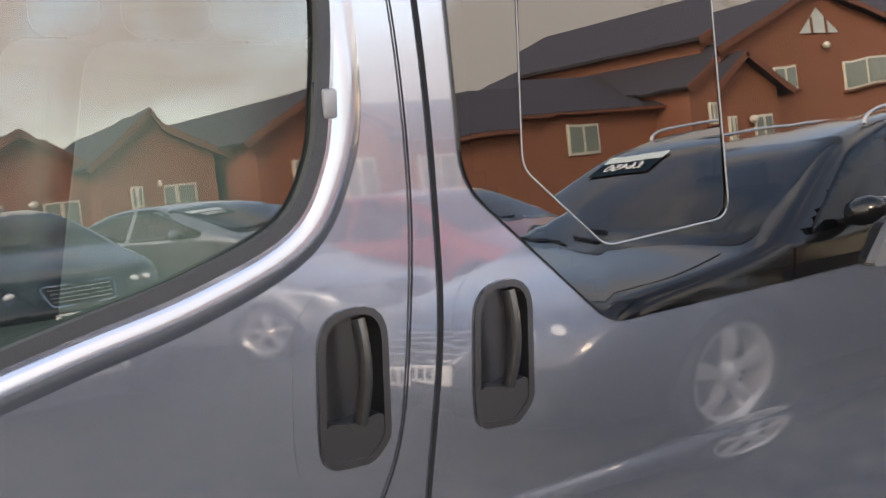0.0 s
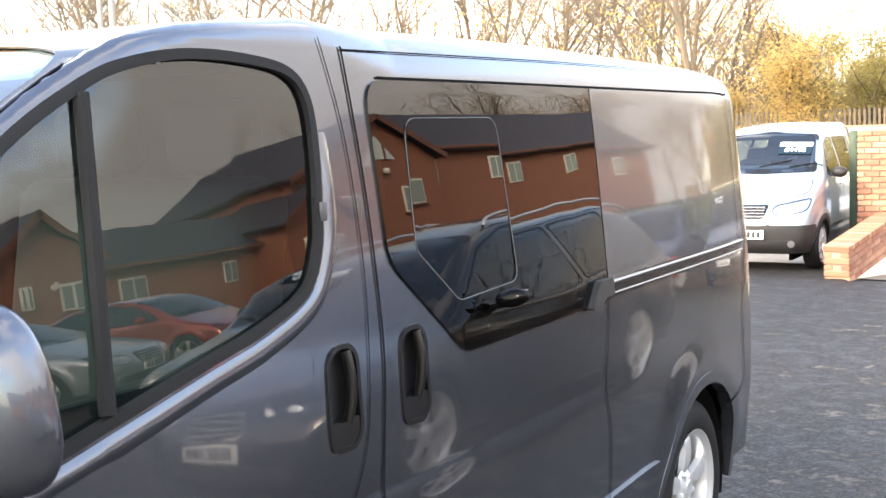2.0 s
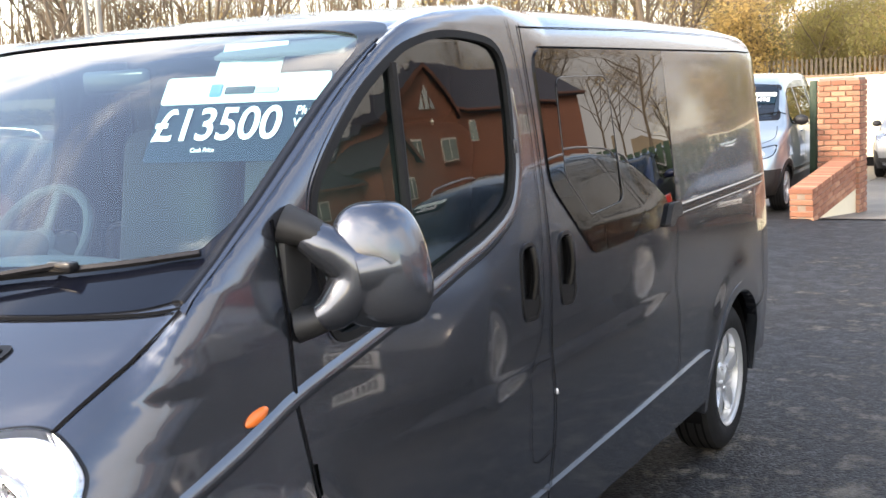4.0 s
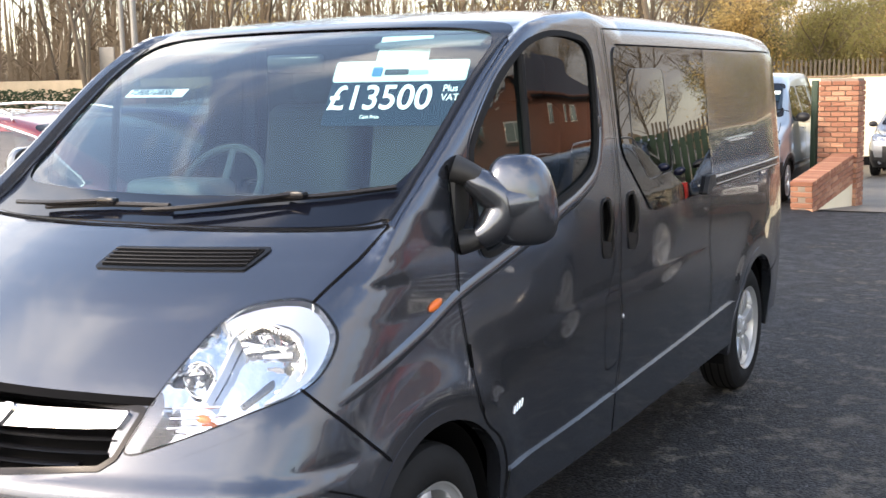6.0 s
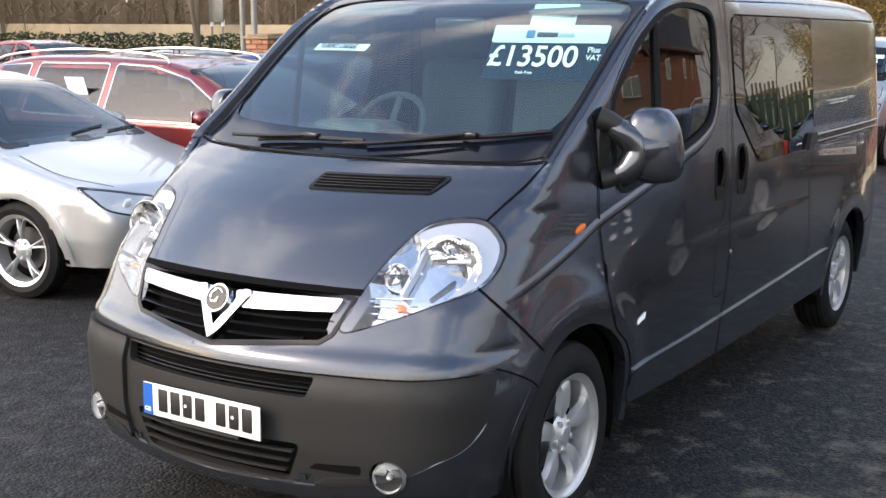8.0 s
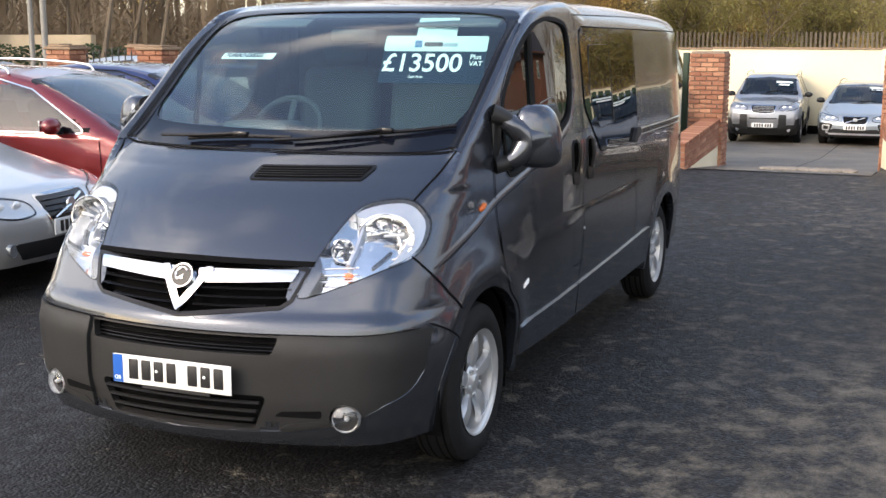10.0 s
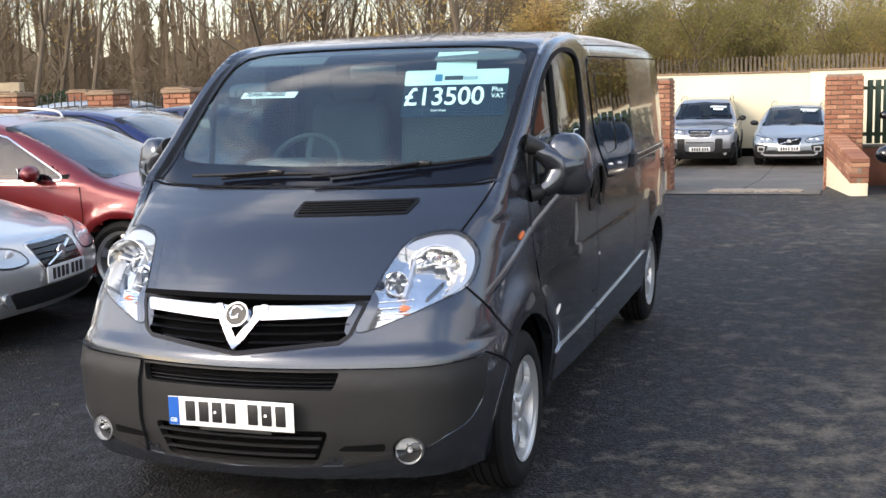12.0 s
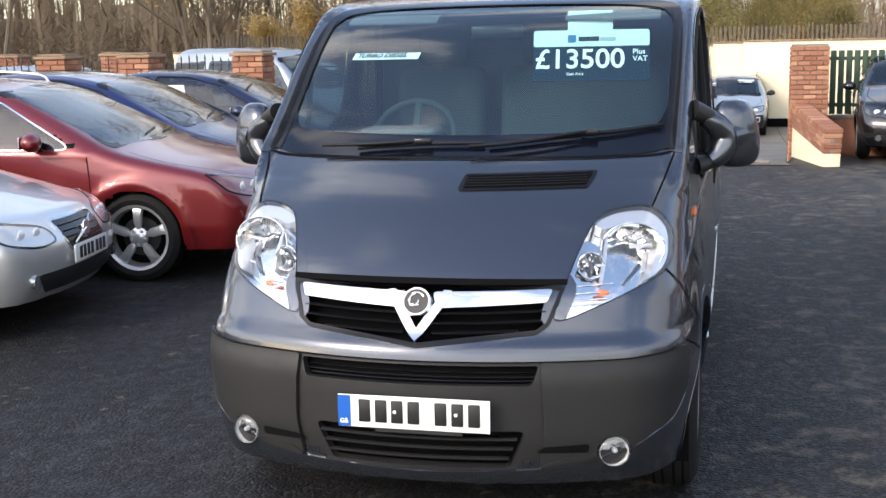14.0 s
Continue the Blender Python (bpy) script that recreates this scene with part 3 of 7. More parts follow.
# wheel arches, wells, sills
for cx in AXLES:
    for s in (-1, 1):
        arc = [(cx + 0.03 + r * math.cos(a), HUB + r * math.sin(a)) for r, seq in ((0.440, range(0, 33)), (0.398, range(32, -1, -1))) for a in [math.pi * (k / 32 * 1.10 - 0.05) for k in seq]]
        panel("arch_lip", arc, "side", GREY, van, s, 0.0015, 0.05, cell=0.04)
        # well in near black, the shade under the arch put into its colour
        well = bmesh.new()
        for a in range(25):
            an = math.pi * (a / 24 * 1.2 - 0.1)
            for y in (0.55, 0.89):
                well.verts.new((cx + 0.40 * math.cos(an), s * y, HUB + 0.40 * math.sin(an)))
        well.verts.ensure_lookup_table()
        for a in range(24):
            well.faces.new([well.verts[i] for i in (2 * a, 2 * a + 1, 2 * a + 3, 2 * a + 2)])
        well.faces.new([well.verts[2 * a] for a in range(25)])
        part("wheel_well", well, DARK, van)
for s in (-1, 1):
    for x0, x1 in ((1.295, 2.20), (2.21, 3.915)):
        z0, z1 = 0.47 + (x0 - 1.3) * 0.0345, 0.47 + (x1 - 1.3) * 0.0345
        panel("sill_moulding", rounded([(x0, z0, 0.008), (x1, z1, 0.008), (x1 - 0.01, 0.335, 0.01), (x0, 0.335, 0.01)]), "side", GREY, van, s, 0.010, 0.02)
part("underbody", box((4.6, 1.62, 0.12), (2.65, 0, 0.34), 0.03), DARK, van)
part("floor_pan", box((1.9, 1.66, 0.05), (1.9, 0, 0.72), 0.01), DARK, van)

def pane_skin(x, y, z):
    """The sliding pane sits a little out of true with the fixed glass."""
    return shell(x, np.abs(y) - 0.012 * (z - 1.5) + 0.008 * (x - 2.7), z)


def door_skin(x, y, z):
    """Door glass, steeper towards its foot."""
    return shell(x, np.abs(y) + 0.14 * np.maximum(1.45 - np.asarray(z, float), 0) ** 2, z)


# shut lines
for s in (-1, 1):
    seam([(2.276, 1.885), (2.300, 1.62), (2.308, 1.37), (2.303, 1.177), (2.268, 0.92), (2.262, 0.72), (2.235, 0.50), (2.215, 0.335)], "side", s, 0.007)
    seam([(2.20, 1.90), (2.25, 1.685), (2.264, 1.409), (2.246, 1.189), (2.223, 1.048), (2.177, 0.948), (2.12, 0.88)], "side", s, 0.0035)
    seam([(1.042, 1.452), (1.040, 1.415), (1.045, 1.216), (1.046, 1.071), (1.06, 0.95), (1.095, 0.705), (1.20, 0.60), (1.27, 0.49), (1.29, 0.40)], "side", s, 0.007)
    seam([(2.277, 1.877), (2.83, 1.884), (3.56, 1.890), (4.4, 1.885), (4.95, 1.86)], "side", s, 0.004)
    seam([(3.545, 1.82), (3.53, 1.165), (3.478, 0.915), (3.500, 0.745), (3.500, 0.34)], "side", s)
    seam([(2.40, 1.8195), (3.0, 1.8195), (3.55, 1.818), (4.3, 1.816), (4.875, 1.812), (4.895, 1.76), (4.87, 1.23)], "side", s, 0.006)
    seam([(2.255, 0.893), (2.112, 0.891), (2.098, 0.83), (2.098, 0.62), (2.27, 0.62)], "side", s, 0.0025)
    seam([(0.37, 0.938), (0.415, 0.878), (0.513, 0.784), (0.60, 0.70)], "side", s, 0.007)
    seam([(0.36, 0.688), (0.45, 0.65), (0.53, 0.607), (0.56, 0.58)], "side", s, 0.005)
    seam([(4.58, 0.60), (4.85, 0.632), (4.90, 0.66)], "side", s, 0.006)
    seam([(4.99, 1.86), (4.965, 1.55), (4.94, 1.20), (4.88, 0.92), (4.90, 0.66)], "side", s, 0.007)
    seam([(s * 0.745, 1.128), (s * 0.778, 1.21), (s * 0.81, 1.30)], "front", s, 0.007)
    panel("bonnet_gap", [(s * 0.488, 0.924), (s * 0.30, 0.927), (0.0, 0.929), (0.0, 0.910), (s * 0.30, 0.909), (s * 0.488, 0.907)], "front", DARK, van, off=0.0035, lip=0, cell=0.04, cell_b=0.01)
    seam([(s * 0.81, 1.303), (s * 0.70, 1.290), (s * 0.31, 1.285), (0.0, 1.287)], "front", s, 0.010)
    panel("quarter_panel", QUARTER, "side", GREY, van, s, 0.004, 0.008)
    glass_pane = panel("side_window", SIDE_GLASS, "side", PRIVACY, van, s, 0.006, 0.01, holes=[SUB_GLASS])
    panel("sliding_pane", SUB_GLASS, "side", PRIVACY, glass_pane, s, 0.006, 0.004, fn=pane_skin)
    p_, n_ = lift([(a, b) for a, b in SUB_GLASS + SUB_GLASS[:1]], "side", s)
    part("sliding_pane_edge", tube([tuple(v) for v in p_ + n_ * 0.006], 0.0016, 6), EDGING, glass_pane)
    # near black sheet added behind the glass to paint in the unlit load bay
    part("load_bay_shade", box((1.25, 0.02, 0.75), (2.95, s * 0.80, 1.48)), DARK, van)
    panel("window_lip", grow(DOOR_WINDOW, 0.014), "side", GREY, van, s, 0.003, 0.002, holes=[grow(DOOR_WINDOW, 0.004)])
    panel("window_frame", grow(DOOR_WINDOW, 0.006), "side", RUBBER, van, s, 0.007, 0.02, holes=[grow(DOOR_WINDOW, -0.014)])
    panel("door_glass", grow(DOOR_WINDOW, -0.006), "side", DOORGLASS, van, s, -0.006, 0.004, fn=door_skin)
    p_, n_ = lift([(1.548, 1.775), (1.535, 1.55), (1.52, 1.24)], "side", s)
    part("quarterlight_post", tube([tuple(v) for v in p_], 0.015, 8), RUBBER, van)
    p_, n_ = lift([(2.138, 1.535)], "side", s)
    part("frame_clip", box((0.022, 0.012, 0.04), tuple(p_[0] + n_[0] * 0.006), 0.004), EDGING, van)
    # sliding door rail
    panel("rail_groove", rounded([(3.44, 1.212, 0.01), (4.90, 1.222, 0.01), (4.88, 1.183, 0.01), (3.44, 1.165, 0.01)]), "side", GLOSSBLACK, van, s, 0.004, 0.01)
    for z0, r in ((0.047, 0.007), (0.012, 0.004)):
        p_, n_ = lift([(3.46 + 1.44 * k / 8, 1.168 + z0 + 0.008 * k / 8) for k in range(9)], "side", s)
        part("rail_lip", tube([tuple(v) for v in p_ + n_ * 0.008], r, 6), GREY, van)
    cap = rounded([(3.36, 1.150, 0.015), (3.435, 1.232, 0.04), (3.53, 1.232, 0.01), (3.53, 1.178, 0.01), (3.47, 1.178, 0.02), (3.42, 1.148, 0.01)])
    panel("rail_end_cap", cap, "side", PLASTIC, van, s, 0.026, 0.03)
    # pull handles
    for cx, cup in zip(HANDLES, CUPS):
        panel("handle_surround", grow(cup, 0.046), "side", GREY, van, s, 0.0006, 0, holes=[grow(cup, 0.002)])
        panel("handle_bezel", grow(cup, 0.007), "side", HANDLE, van, s, 0.005, 0.03, holes=[grow(cup, -0.004)])
        p_, n_ = lift([(cx, 1.14)], "side", s)
        panel("handle_cup", grow(cup, -0.003), "side", HANDLE, van, s, -0.030, -0.034, cell=0.03)
        low = rounded([(cx - 0.053, 1.10, 0.02), (cx - 0.01, 1.088, 0.1), (cx + 0.048, 1.10, 0.02), (cx + 0.048, 1.06, 0.03), (cx + 0.020, 1.036, 0.03), (cx - 0.050, 1.040, 0.02)])
        panel("lock_cover", low, "side", HANDLE, van, s, 0.003, 0.034, cell=0.03)
        grip, base = [], abs(p_[0][1])
        for k in range(9):
            t = k / 8
            grip.append((cx + 0.006 + 0.004 * math.sin(t * 3), s * (base - 0.004 + 0.018 * math.sin(math.pi * (0.12 + 0.76 * t))), 1.240 - 0.150 * t))
        part("handle_grip", tube(grip, 0.013, 10, flat=0.7), HANDLE, van)

# bumper, grille, intakes
panel("lower_bumper", rounded([(-0.430, 0.673), (0.430, 0.673), (0.445, 0.45), (0.430, 0.306, 0.02), (0.0, 0.288, 0.3), (-0.430, 0.306, 0.02), (-0.445, 0.45)]), "front", PLASTIC, van, off=-0.004, lip=0.03, holes=[UPPER_INTAKE, LOWER_INTAKE], cell=0.06, label="grained black plastic lower bumper")
for q in (-1, 1):
    corner_ = rounded([(q * 0.418, 0.673, 0.01), (q * 0.68, 0.672, 0.3), (q * 0.886, 0.682, 0.02), (q * 0.878, 0.54, 0.12), (q * 0.84, 0.45, 0.1), (q * 0.72, 0.375, 0.1), (q * 0.60, 0.335, 0.1), (q * 0.412, 0.305, 0.02), (q * 0.432, 0.45, 0.2), (q * 0.428, 0.56, 0.2)])
    panel("bumper_corner", corner_, "front", PLASTIC, van, off=0.012, lip=0.03, holes=[[(q * 0.652 + 0.055 * math.cos(k * math.tau / 20), 0.367 + 0.055 * math.sin(k * math.tau / 20)) for k in range(20)]], cell=0.05)
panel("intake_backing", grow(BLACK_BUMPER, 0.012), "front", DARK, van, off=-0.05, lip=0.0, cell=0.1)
panel("grille_opening", grow(GRILLE, 0.042), "front", GREY, van, off=0.0008, lip=0, holes=[grow(GRILLE, -0.002)])
rim_ = [(0.47, 0.79), (0.455, 0.770), (0.40, 0.744), (0.20, 0.725)]
panel("bumper_rim", [(-0.80, 0.677), (0.80, 0.677), (0.80, 0.79)] + rim_ + [(0.0, 0.703)] + [(-a, b) for a, b in rim_[::-1]] + [(-0.80, 0.79)], "front", GREY, van, off=0.0018, lip=0, cell=0.04, cell_b=0.006)
low_ = [(0.40, 0.305), (0.60, 0.338), (0.72, 0.379), (0.835, 0.458), (0.842, 0.415), (0.73, 0.330), (0.60, 0.288), (0.40, 0.262)]
panel("bumper_valance", [(0.0, 0.291)] + low_ + [(0.0, 0.252)] + [(-a, b) for a, b in low_[::-1]], "front", GREY, van, off=0.005, lip=0.03, cell=0.05)
for s in (-1, 1):
    seam([(0.0, 0.6755), (s * 0.45, 0.6755), (s * 0.70, 0.6755), (s * 0.86, 0.6815)], "front", s, 0.004, 0.009)
panel("grille_surround", grow(GRILLE, 0.0), "front", GLOSSBLACK, van, off=0.005, lip=0.04, holes=[grow(GRILLE, -0.014)], cell=0.06)
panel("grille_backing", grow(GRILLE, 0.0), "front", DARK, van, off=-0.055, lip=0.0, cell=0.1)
for z, reach in ((0.826, 0.425), (0.796, 0.415), (0.766, 0.34)):
    for q in (-1, 1):
        xs = [0.05 + (reach - 0.05) * k / 6 for k in range(7)]
        p_, n_ = lift([(q * v, z + 0.008 * (v / reach) ** 2) for v in xs], "front", -1)
        part("grille_slat", tube([tuple(v) for v in p_ - n_ * 0.012], 0.018, 6, flat=0.30), GLOSSBLACK, van)
for q in (-1, 1):
    bar = rounded([(q * 0.045, 0.884, 0.01), (q * 0.443, 0.892, 0.008), (q * 0.424, 0.853, 0.012), (q * 0.06, 0.835, 0.01)])
    panel("chrome_bar", bar, "front", CHROME, van, off=0.014, lip=0.03, cell=0.03, label="polished chrome grille bar")
    vee = rounded([(q * 0.118, 0.886, 0.010), (q * 0.082, 0.887, 0.010), (q * 0.0, 0.770, 0.002), (q * 0.0, 0.728, 0.002), (q * 0.022, 0.748, 0.02)])
    panel("chrome_vee", vee, "front", CHROME, van, off=0.022, lip=0.03, cell=0.03)
p_, n_ = lift([(0.003, 0.848)], "front", -1)
face = Vector(n_[0]).to_track_quat("Z", "Y").to_matrix().to_4x4()
centre = Vector(p_[0]) + Vector(n_[0]) * 0.030
badge = part("badge", cyl(0.053, 0.049, 0.022, centre, face, 40), CHROME, van, "round chrome badge with a black field")
part("badge_field", cyl(0.042, 0.042, 0.004, centre + Vector(n_[0]) * 0.011, face, 40), INK, badge)
mark = bmesh.new()
for k in range(5):
    ring_ = [centre + Vector(n_[0]) * 0.0145 + face.to_3x3() @ Vector((0.030 * math.cos(a) * (1 - 0.16 * k) + 0.004 * math.sin(3 * k), 0.030 * math.sin(a) * (1 - 0.16 * k), 0)) for a in [0.6 + k * 1.1 + j * 0.22 for j in range(8)]]
    tube(ring_, 0.0032, 6, mark)
part("badge_mark", mark, CHROME, badge)
for z in (0.648, 0.633, 0.615):
    p_, n_ = lift([(-0.40 + 0.8 * k / 10, z) for k in range(11)], "front", -1)
    part("intake_bar", tube([tuple(v) for v in p_ - n_ * 0.035], 0.005, 6, flat=0.6), GLOSSBLACK, van)
for z, w in ((0.412, 0.345), (0.377, 0.33), (0.342, 0.315)):
    p_, n_ = lift([(-w + 2 * w * k / 10, z) for k in range(11)], "front", -1)
    part("intake_slat", tube([tuple(v) for v in p_ - n_ * 0.010], 0.016, 6, flat=0.35), PLASTIC, van)
for q in (-1, 1):
    p_, n_ = lift([(q * 0.652, 0.367)], "front", -1)
    face = Vector((-0.95, q * 0.25, 0.05)).to_track_quat("Z", "Y").to_matrix().to_4x4()
    c = Vector(p_[0]) + Vector(n_[0]) * 0.016
    fog = part("fog_lamp", cyl(0.056, 0.050, 0.03, c + Vector((0.012, 0, 0)), face, 32, caps=False), SATIN, van)
    bowl = ball((0.050, 0.050, 0.045), (0, 0, 0), seg=28)
    bmesh.ops.delete(bowl, geom=[f for f in bowl.faces if f.calc_center_median().z > 0.002], context="FACES")
    bmesh.ops.transform(bowl, matrix=Matrix.Translation(c) @ face, verts=bowl.verts)
    part("reflector", bowl, LAMPWHITE, fog)
    part("bulb", ball((0.010, 0.010, 0.02), c + Vector((0.015, 0, 0)), face, 12), SATIN, fog)
    dome = ball((0.049, 0.049, 0.014), seg=24)
    bmesh.ops.delete(dome, geom=[f for f in dome.faces if f.calc_center_median().z < 0], context="FACES")
    bmesh.ops.transform(dome, matrix=Matrix.Translation(c) @ face, verts=dome.verts)
    part("lens", dome, CLEAR, fog)
    # flat near black patch, painted for the shade in the fog lamp pocket
    slot = rounded([(q * 0.575, 0.398, 0.01), (q * 0.43, 0.392, 0.01), (q * 0.40, 0.372, 0.01), (q * 0.57, 0.368, 0.01)])
    panel("fog_pocket_shade", slot, "front", DARK, van, off=0.0145, lip=0.004)
    wedge = rounded([(q * 0.59, 0.345, 0.01), (q * 0.60, 0.362, 0.01), (q * 0.46, 0.345, 0.04), (q * 0.40, 0.315, 0.01)])
    panel("fog_wedge", wedge, "front", PLASTIC, van, off=0.018, lip=0.012)
    # headlamp
    edge = LAMP if q < 0 else mirrored(LAMP)
    panel("lamp_surround", grow(edge, 0.042), "front", GREY, van, off=0.0008, lip=0, holes=[grow(edge, 0.003)])
    lampbox = panel("headlamp", grow(edge, 0.004), "front", GLOSSBLACK, van, off=0.002, lip=0.02, holes=[grow(edge, 0.0005)], cell=0.04, label="clear headlamp with chrome reflectors")
    panel("lamp_lens", grow(edge, 0.0), "front", CLEAR, lampbox, off=0.004, lip=0.004, cell=0.03)
    panel("lamp_bowl", grow(edge, 0.0), "front", REFLECTOR, lampbox, off=-0.062, lip=-0.06, cell=0.03)
    band = [(q * a, b) for a, b in ((-0.560, 1.088), (-0.585, 1.108), (-0.655, 1.126), (-0.742, 1.121), (-0.803, 1.063), (-0.816, 0.985), (-0.795, 0.938), (-0.745, 0.915), (-0.765, 0.945), (-0.777, 1.0), (-0.765, 1.05), (-0.72, 1.082), (-0.65, 1.09), (-0.60, 1.075))]
    panel("lamp_band", spline(band, steps=3), "front", SATIN, lampbox, off=-0.010, lip=0.05, cell=0.03)
    for (y, z, wide, high, deep) in ((0.690, 1.010, 0.108, 0.086, 0.070), (0.556, 0.962, 0.044, 0.044, 0.045)):
        p_, n_ = lift([(q * y, z)], "front", -1)
        c = Vector(p_[0]) + Vector((0.034, 0, -0.006))
        face = Vector((-1, q * 0.18, 0.12)).to_track_quat("Z", "Y").to_matrix().to_4x4()
        bowl = ball((wide, high, deep), seg=36)
        bmesh.ops.delete(bowl, geom=[f for f in bowl.faces if f.calc_center_median().z > 0.004], context="FACES")
        for v in bowl.verts:  # pressed facets
            an = math.atan2(v.co.y, v.co.x)
            v.co *= 1 + 0.06 * (int((an + math.pi) / math.tau * 12) % 2)
        bmesh.ops.transform(bowl, matrix=Matrix.Translation(c) @ face, verts=bowl.verts)
        part("reflector", bowl, REFLECTOR, lampbox)
        big = wide > 0.05
        part("bowl_rim", tube([c + face.to_3x3() @ Vector((wide * 1.02 * math.cos(k * math.tau / 40), high * 1.02 * math.sin(k * math.tau / 40), 0.004)) for k in range(41)], 0.003, 6), CHROME, lampbox)
        if big:
            right_ = face.to_3x3() @ Vector((1, 0, 0))
            out_ = right_ if right_.y * q > 0 else -right_
            bulb = part("bulb", tube([c + out_ * 0.060 + Vector((0.020, 0, 0.008)), c + out_ * 0.048 + Vector((0.012, 0, 0.008)), c - out_ * 0.012 + Vector((0.006, 0, 0.002))], 0.011, 10, taper_to=0.005), SATIN, lampbox)
            part("bulb_seat", cyl(0.017, 0.020, 0.014, c + out_ * 0.062 + Vector((0.022, 0, 0.008)), face, 20), LAMPSHADOW, lampbox)
            for k in range(15):  # flutes along the brow of the bowl, their shadow put into the grey
                an = radians(38 + 7.2 * k)
                at_ = c + face.to_3x3() @ Vector((wide * 0.86 * math.cos(an), high * 0.86 * math.sin(an), -0.012))
                part("lamp_flute", tube([at_, at_ + face.to_3x3() @ Vector((-0.012 * math.cos(an) - 0.006, -0.014 * math.sin(an), -0.012))], 0.0022, 5), LAMPSHADOW, lampbox)
            # wedge-shaped panel that paints a dark reflection into the bowl
            dark_wedge = [(q * 0.735, 0.985), (q * 0.748, 0.970), (q * 0.690, 0.925), (q * 0.678, 0.927)]
            panel("lamp_dark_wedge", rounded([(*v, 0.008) for v in dark_wedge]), "front", LAMPSHADOW, lampbox, off=-0.050, lip=0.01, cell=0.03)
            wall_ = [(q * 0.598, 1.06), (q * 0.608, 1.06), (q * 0.612, 0.99), (q * 0.606, 0.925), (q * 0.594, 0.925), (q * 0.600, 0.99)]
            panel("lamp_divider", wall_, "front", SATIN, lampbox, off=-0.018, lip=0.04, cell=0.03)
        else:
            part("bulb", ball((0.012, 0.012, 0.026), c + Vector((0.018, 0, 0)), face, 14), LAMPSHADOW, lampbox)
    p_, n_ = lift([(q * 0.60, 0.872)], "front", -1)
    part("indicator", ball((0.012, 0.024, 0.011), Vector(p_[0]) + Vector((0.045, 0, 0)), seg=16), AMBER, lampbox)
    for k in range(3):
        p_, n_ = lift([(q * v, 0.912 - 0.024 * k + (v - 0.5) * 0.05) for v in (0.485, 0.53, 0.58, 0.64)], "front", -1)
        part("lamp_rib", tube([tuple(v) for v in p_ - n_ * 0.03], 0.0035, 6), REFLECTOR, lampbox)
    p_, n_ = lift([(0.922, 1.062)], "side", q)
    part("side_repeater", ball((0.040, 0.010, 0.015), tuple(p_[0]), Matrix.Rotation(radians(-14), 4, "Y"), 16), AMBER, van, "amber side repeater")
    p_, n_ = lift([(2.277, 0.785)], "side", q)
    part("flap_latch", ball((0.007, 0.006, 0.010), tuple(p_[0]), seg=10), SATIN, van)
    for k in range(4):
        p_, n_ = lift([(1.315 + 0.020 * k, 0.645 + 0.003 * k), (1.325 + 0.020 * k, 0.668 + 0.004 * k)], "side", q)
        part("side_emblem", tube([tuple(v) for v in p_], 0.0045, 6, flat=0.8), CHROME, van)

for q in (-1, 1):
    p_, n_ = lift(spline([(q * 0.884, 0.672), (q * 0.876, 0.54), (q * 0.838, 0.452), (q * 0.772, 0.408), (q * 0.722, 0.379)], closed=False, steps=6), "front", -1)
    part("bumper_edge", tube([tuple(v) for v in p_ + n_ * 0.008], 0.0045, 6), GREY, van)

# number plate: its characters are plain bars
p_, n_ = lift([(0.0, 0.505)], "front", -1)
px = p_[0][0] - 0.018
plate = part("number_plate", box((0.006, 0.524, 0.112), (px, -0.003, 0.505), 0.002), PLATEWHITE, van, "white front number plate with plain bars")
part("plate_band", box((0.002, 0.044, 0.108), (px - 0.0035, 0.236, 0.505)), PLATEBLUE, plate)
lettering("plate_country", "GB", 0.022, pose(px - 0.005, 0.252, 0.462, 90, 0, -90), WHITE, plate)
for y in (0.165, 0.108, 0.052, -0.005, -0.098, -0.155, -0.212):
    part("plate_bar", box((0.002, 0.040, 0.078), (px - 0.0036, y, 0.508), 0.003), INK, plate)
for y in (0.06, -0.15):
    part("plate_screw", cyl(0.006, 0.006, 0.003, (px - 0.005, y, 0.508), Matrix.Rotation(radians(90), 4, "Y"), 12), WHITE, plate)
part("plate_strip", box((0.004, 0.30, 0.014), (px, -0.02, 0.443)), INK, plate)

# bonnet vent
vent = [(-0.050, 1.190), (-0.066, 1.240), (-0.548, 1.248), (-0.515, 1.196)]
panel("bonnet_vent", rounded([(*v, 0.012) for v in vent]), "front", HANDLE, van, off=0.005, lip=0.01)
panel("vent_well", rounded([(-0.07, 1.196, 0.006), (-0.08, 1.234, 0.006), (-0.53, 1.242, 0.006), (-0.505, 1.203, 0.006)]), "front", DARK, van, off=0.0065, lip=0.003)
for k in range(5):
    p_, n_ = lift([(-0.072 - 0.44 * j / 8, 1.200 + 0.008 * k + 0.0008 * j) for j in range(9)], "front", -1)
    part("vent_slat", tube([tuple(v) for v in p_ + n_ * 0.009], 0.0028, 5), HANDLE, van)

# windscreen, frit, wipers
def screen_skin(x, y, z):
    """The glass's own surface, without pillars."""
    return glass_front(np.abs(np.asarray(y, float)), np.asarray(z, float)) - np.asarray(x, float)


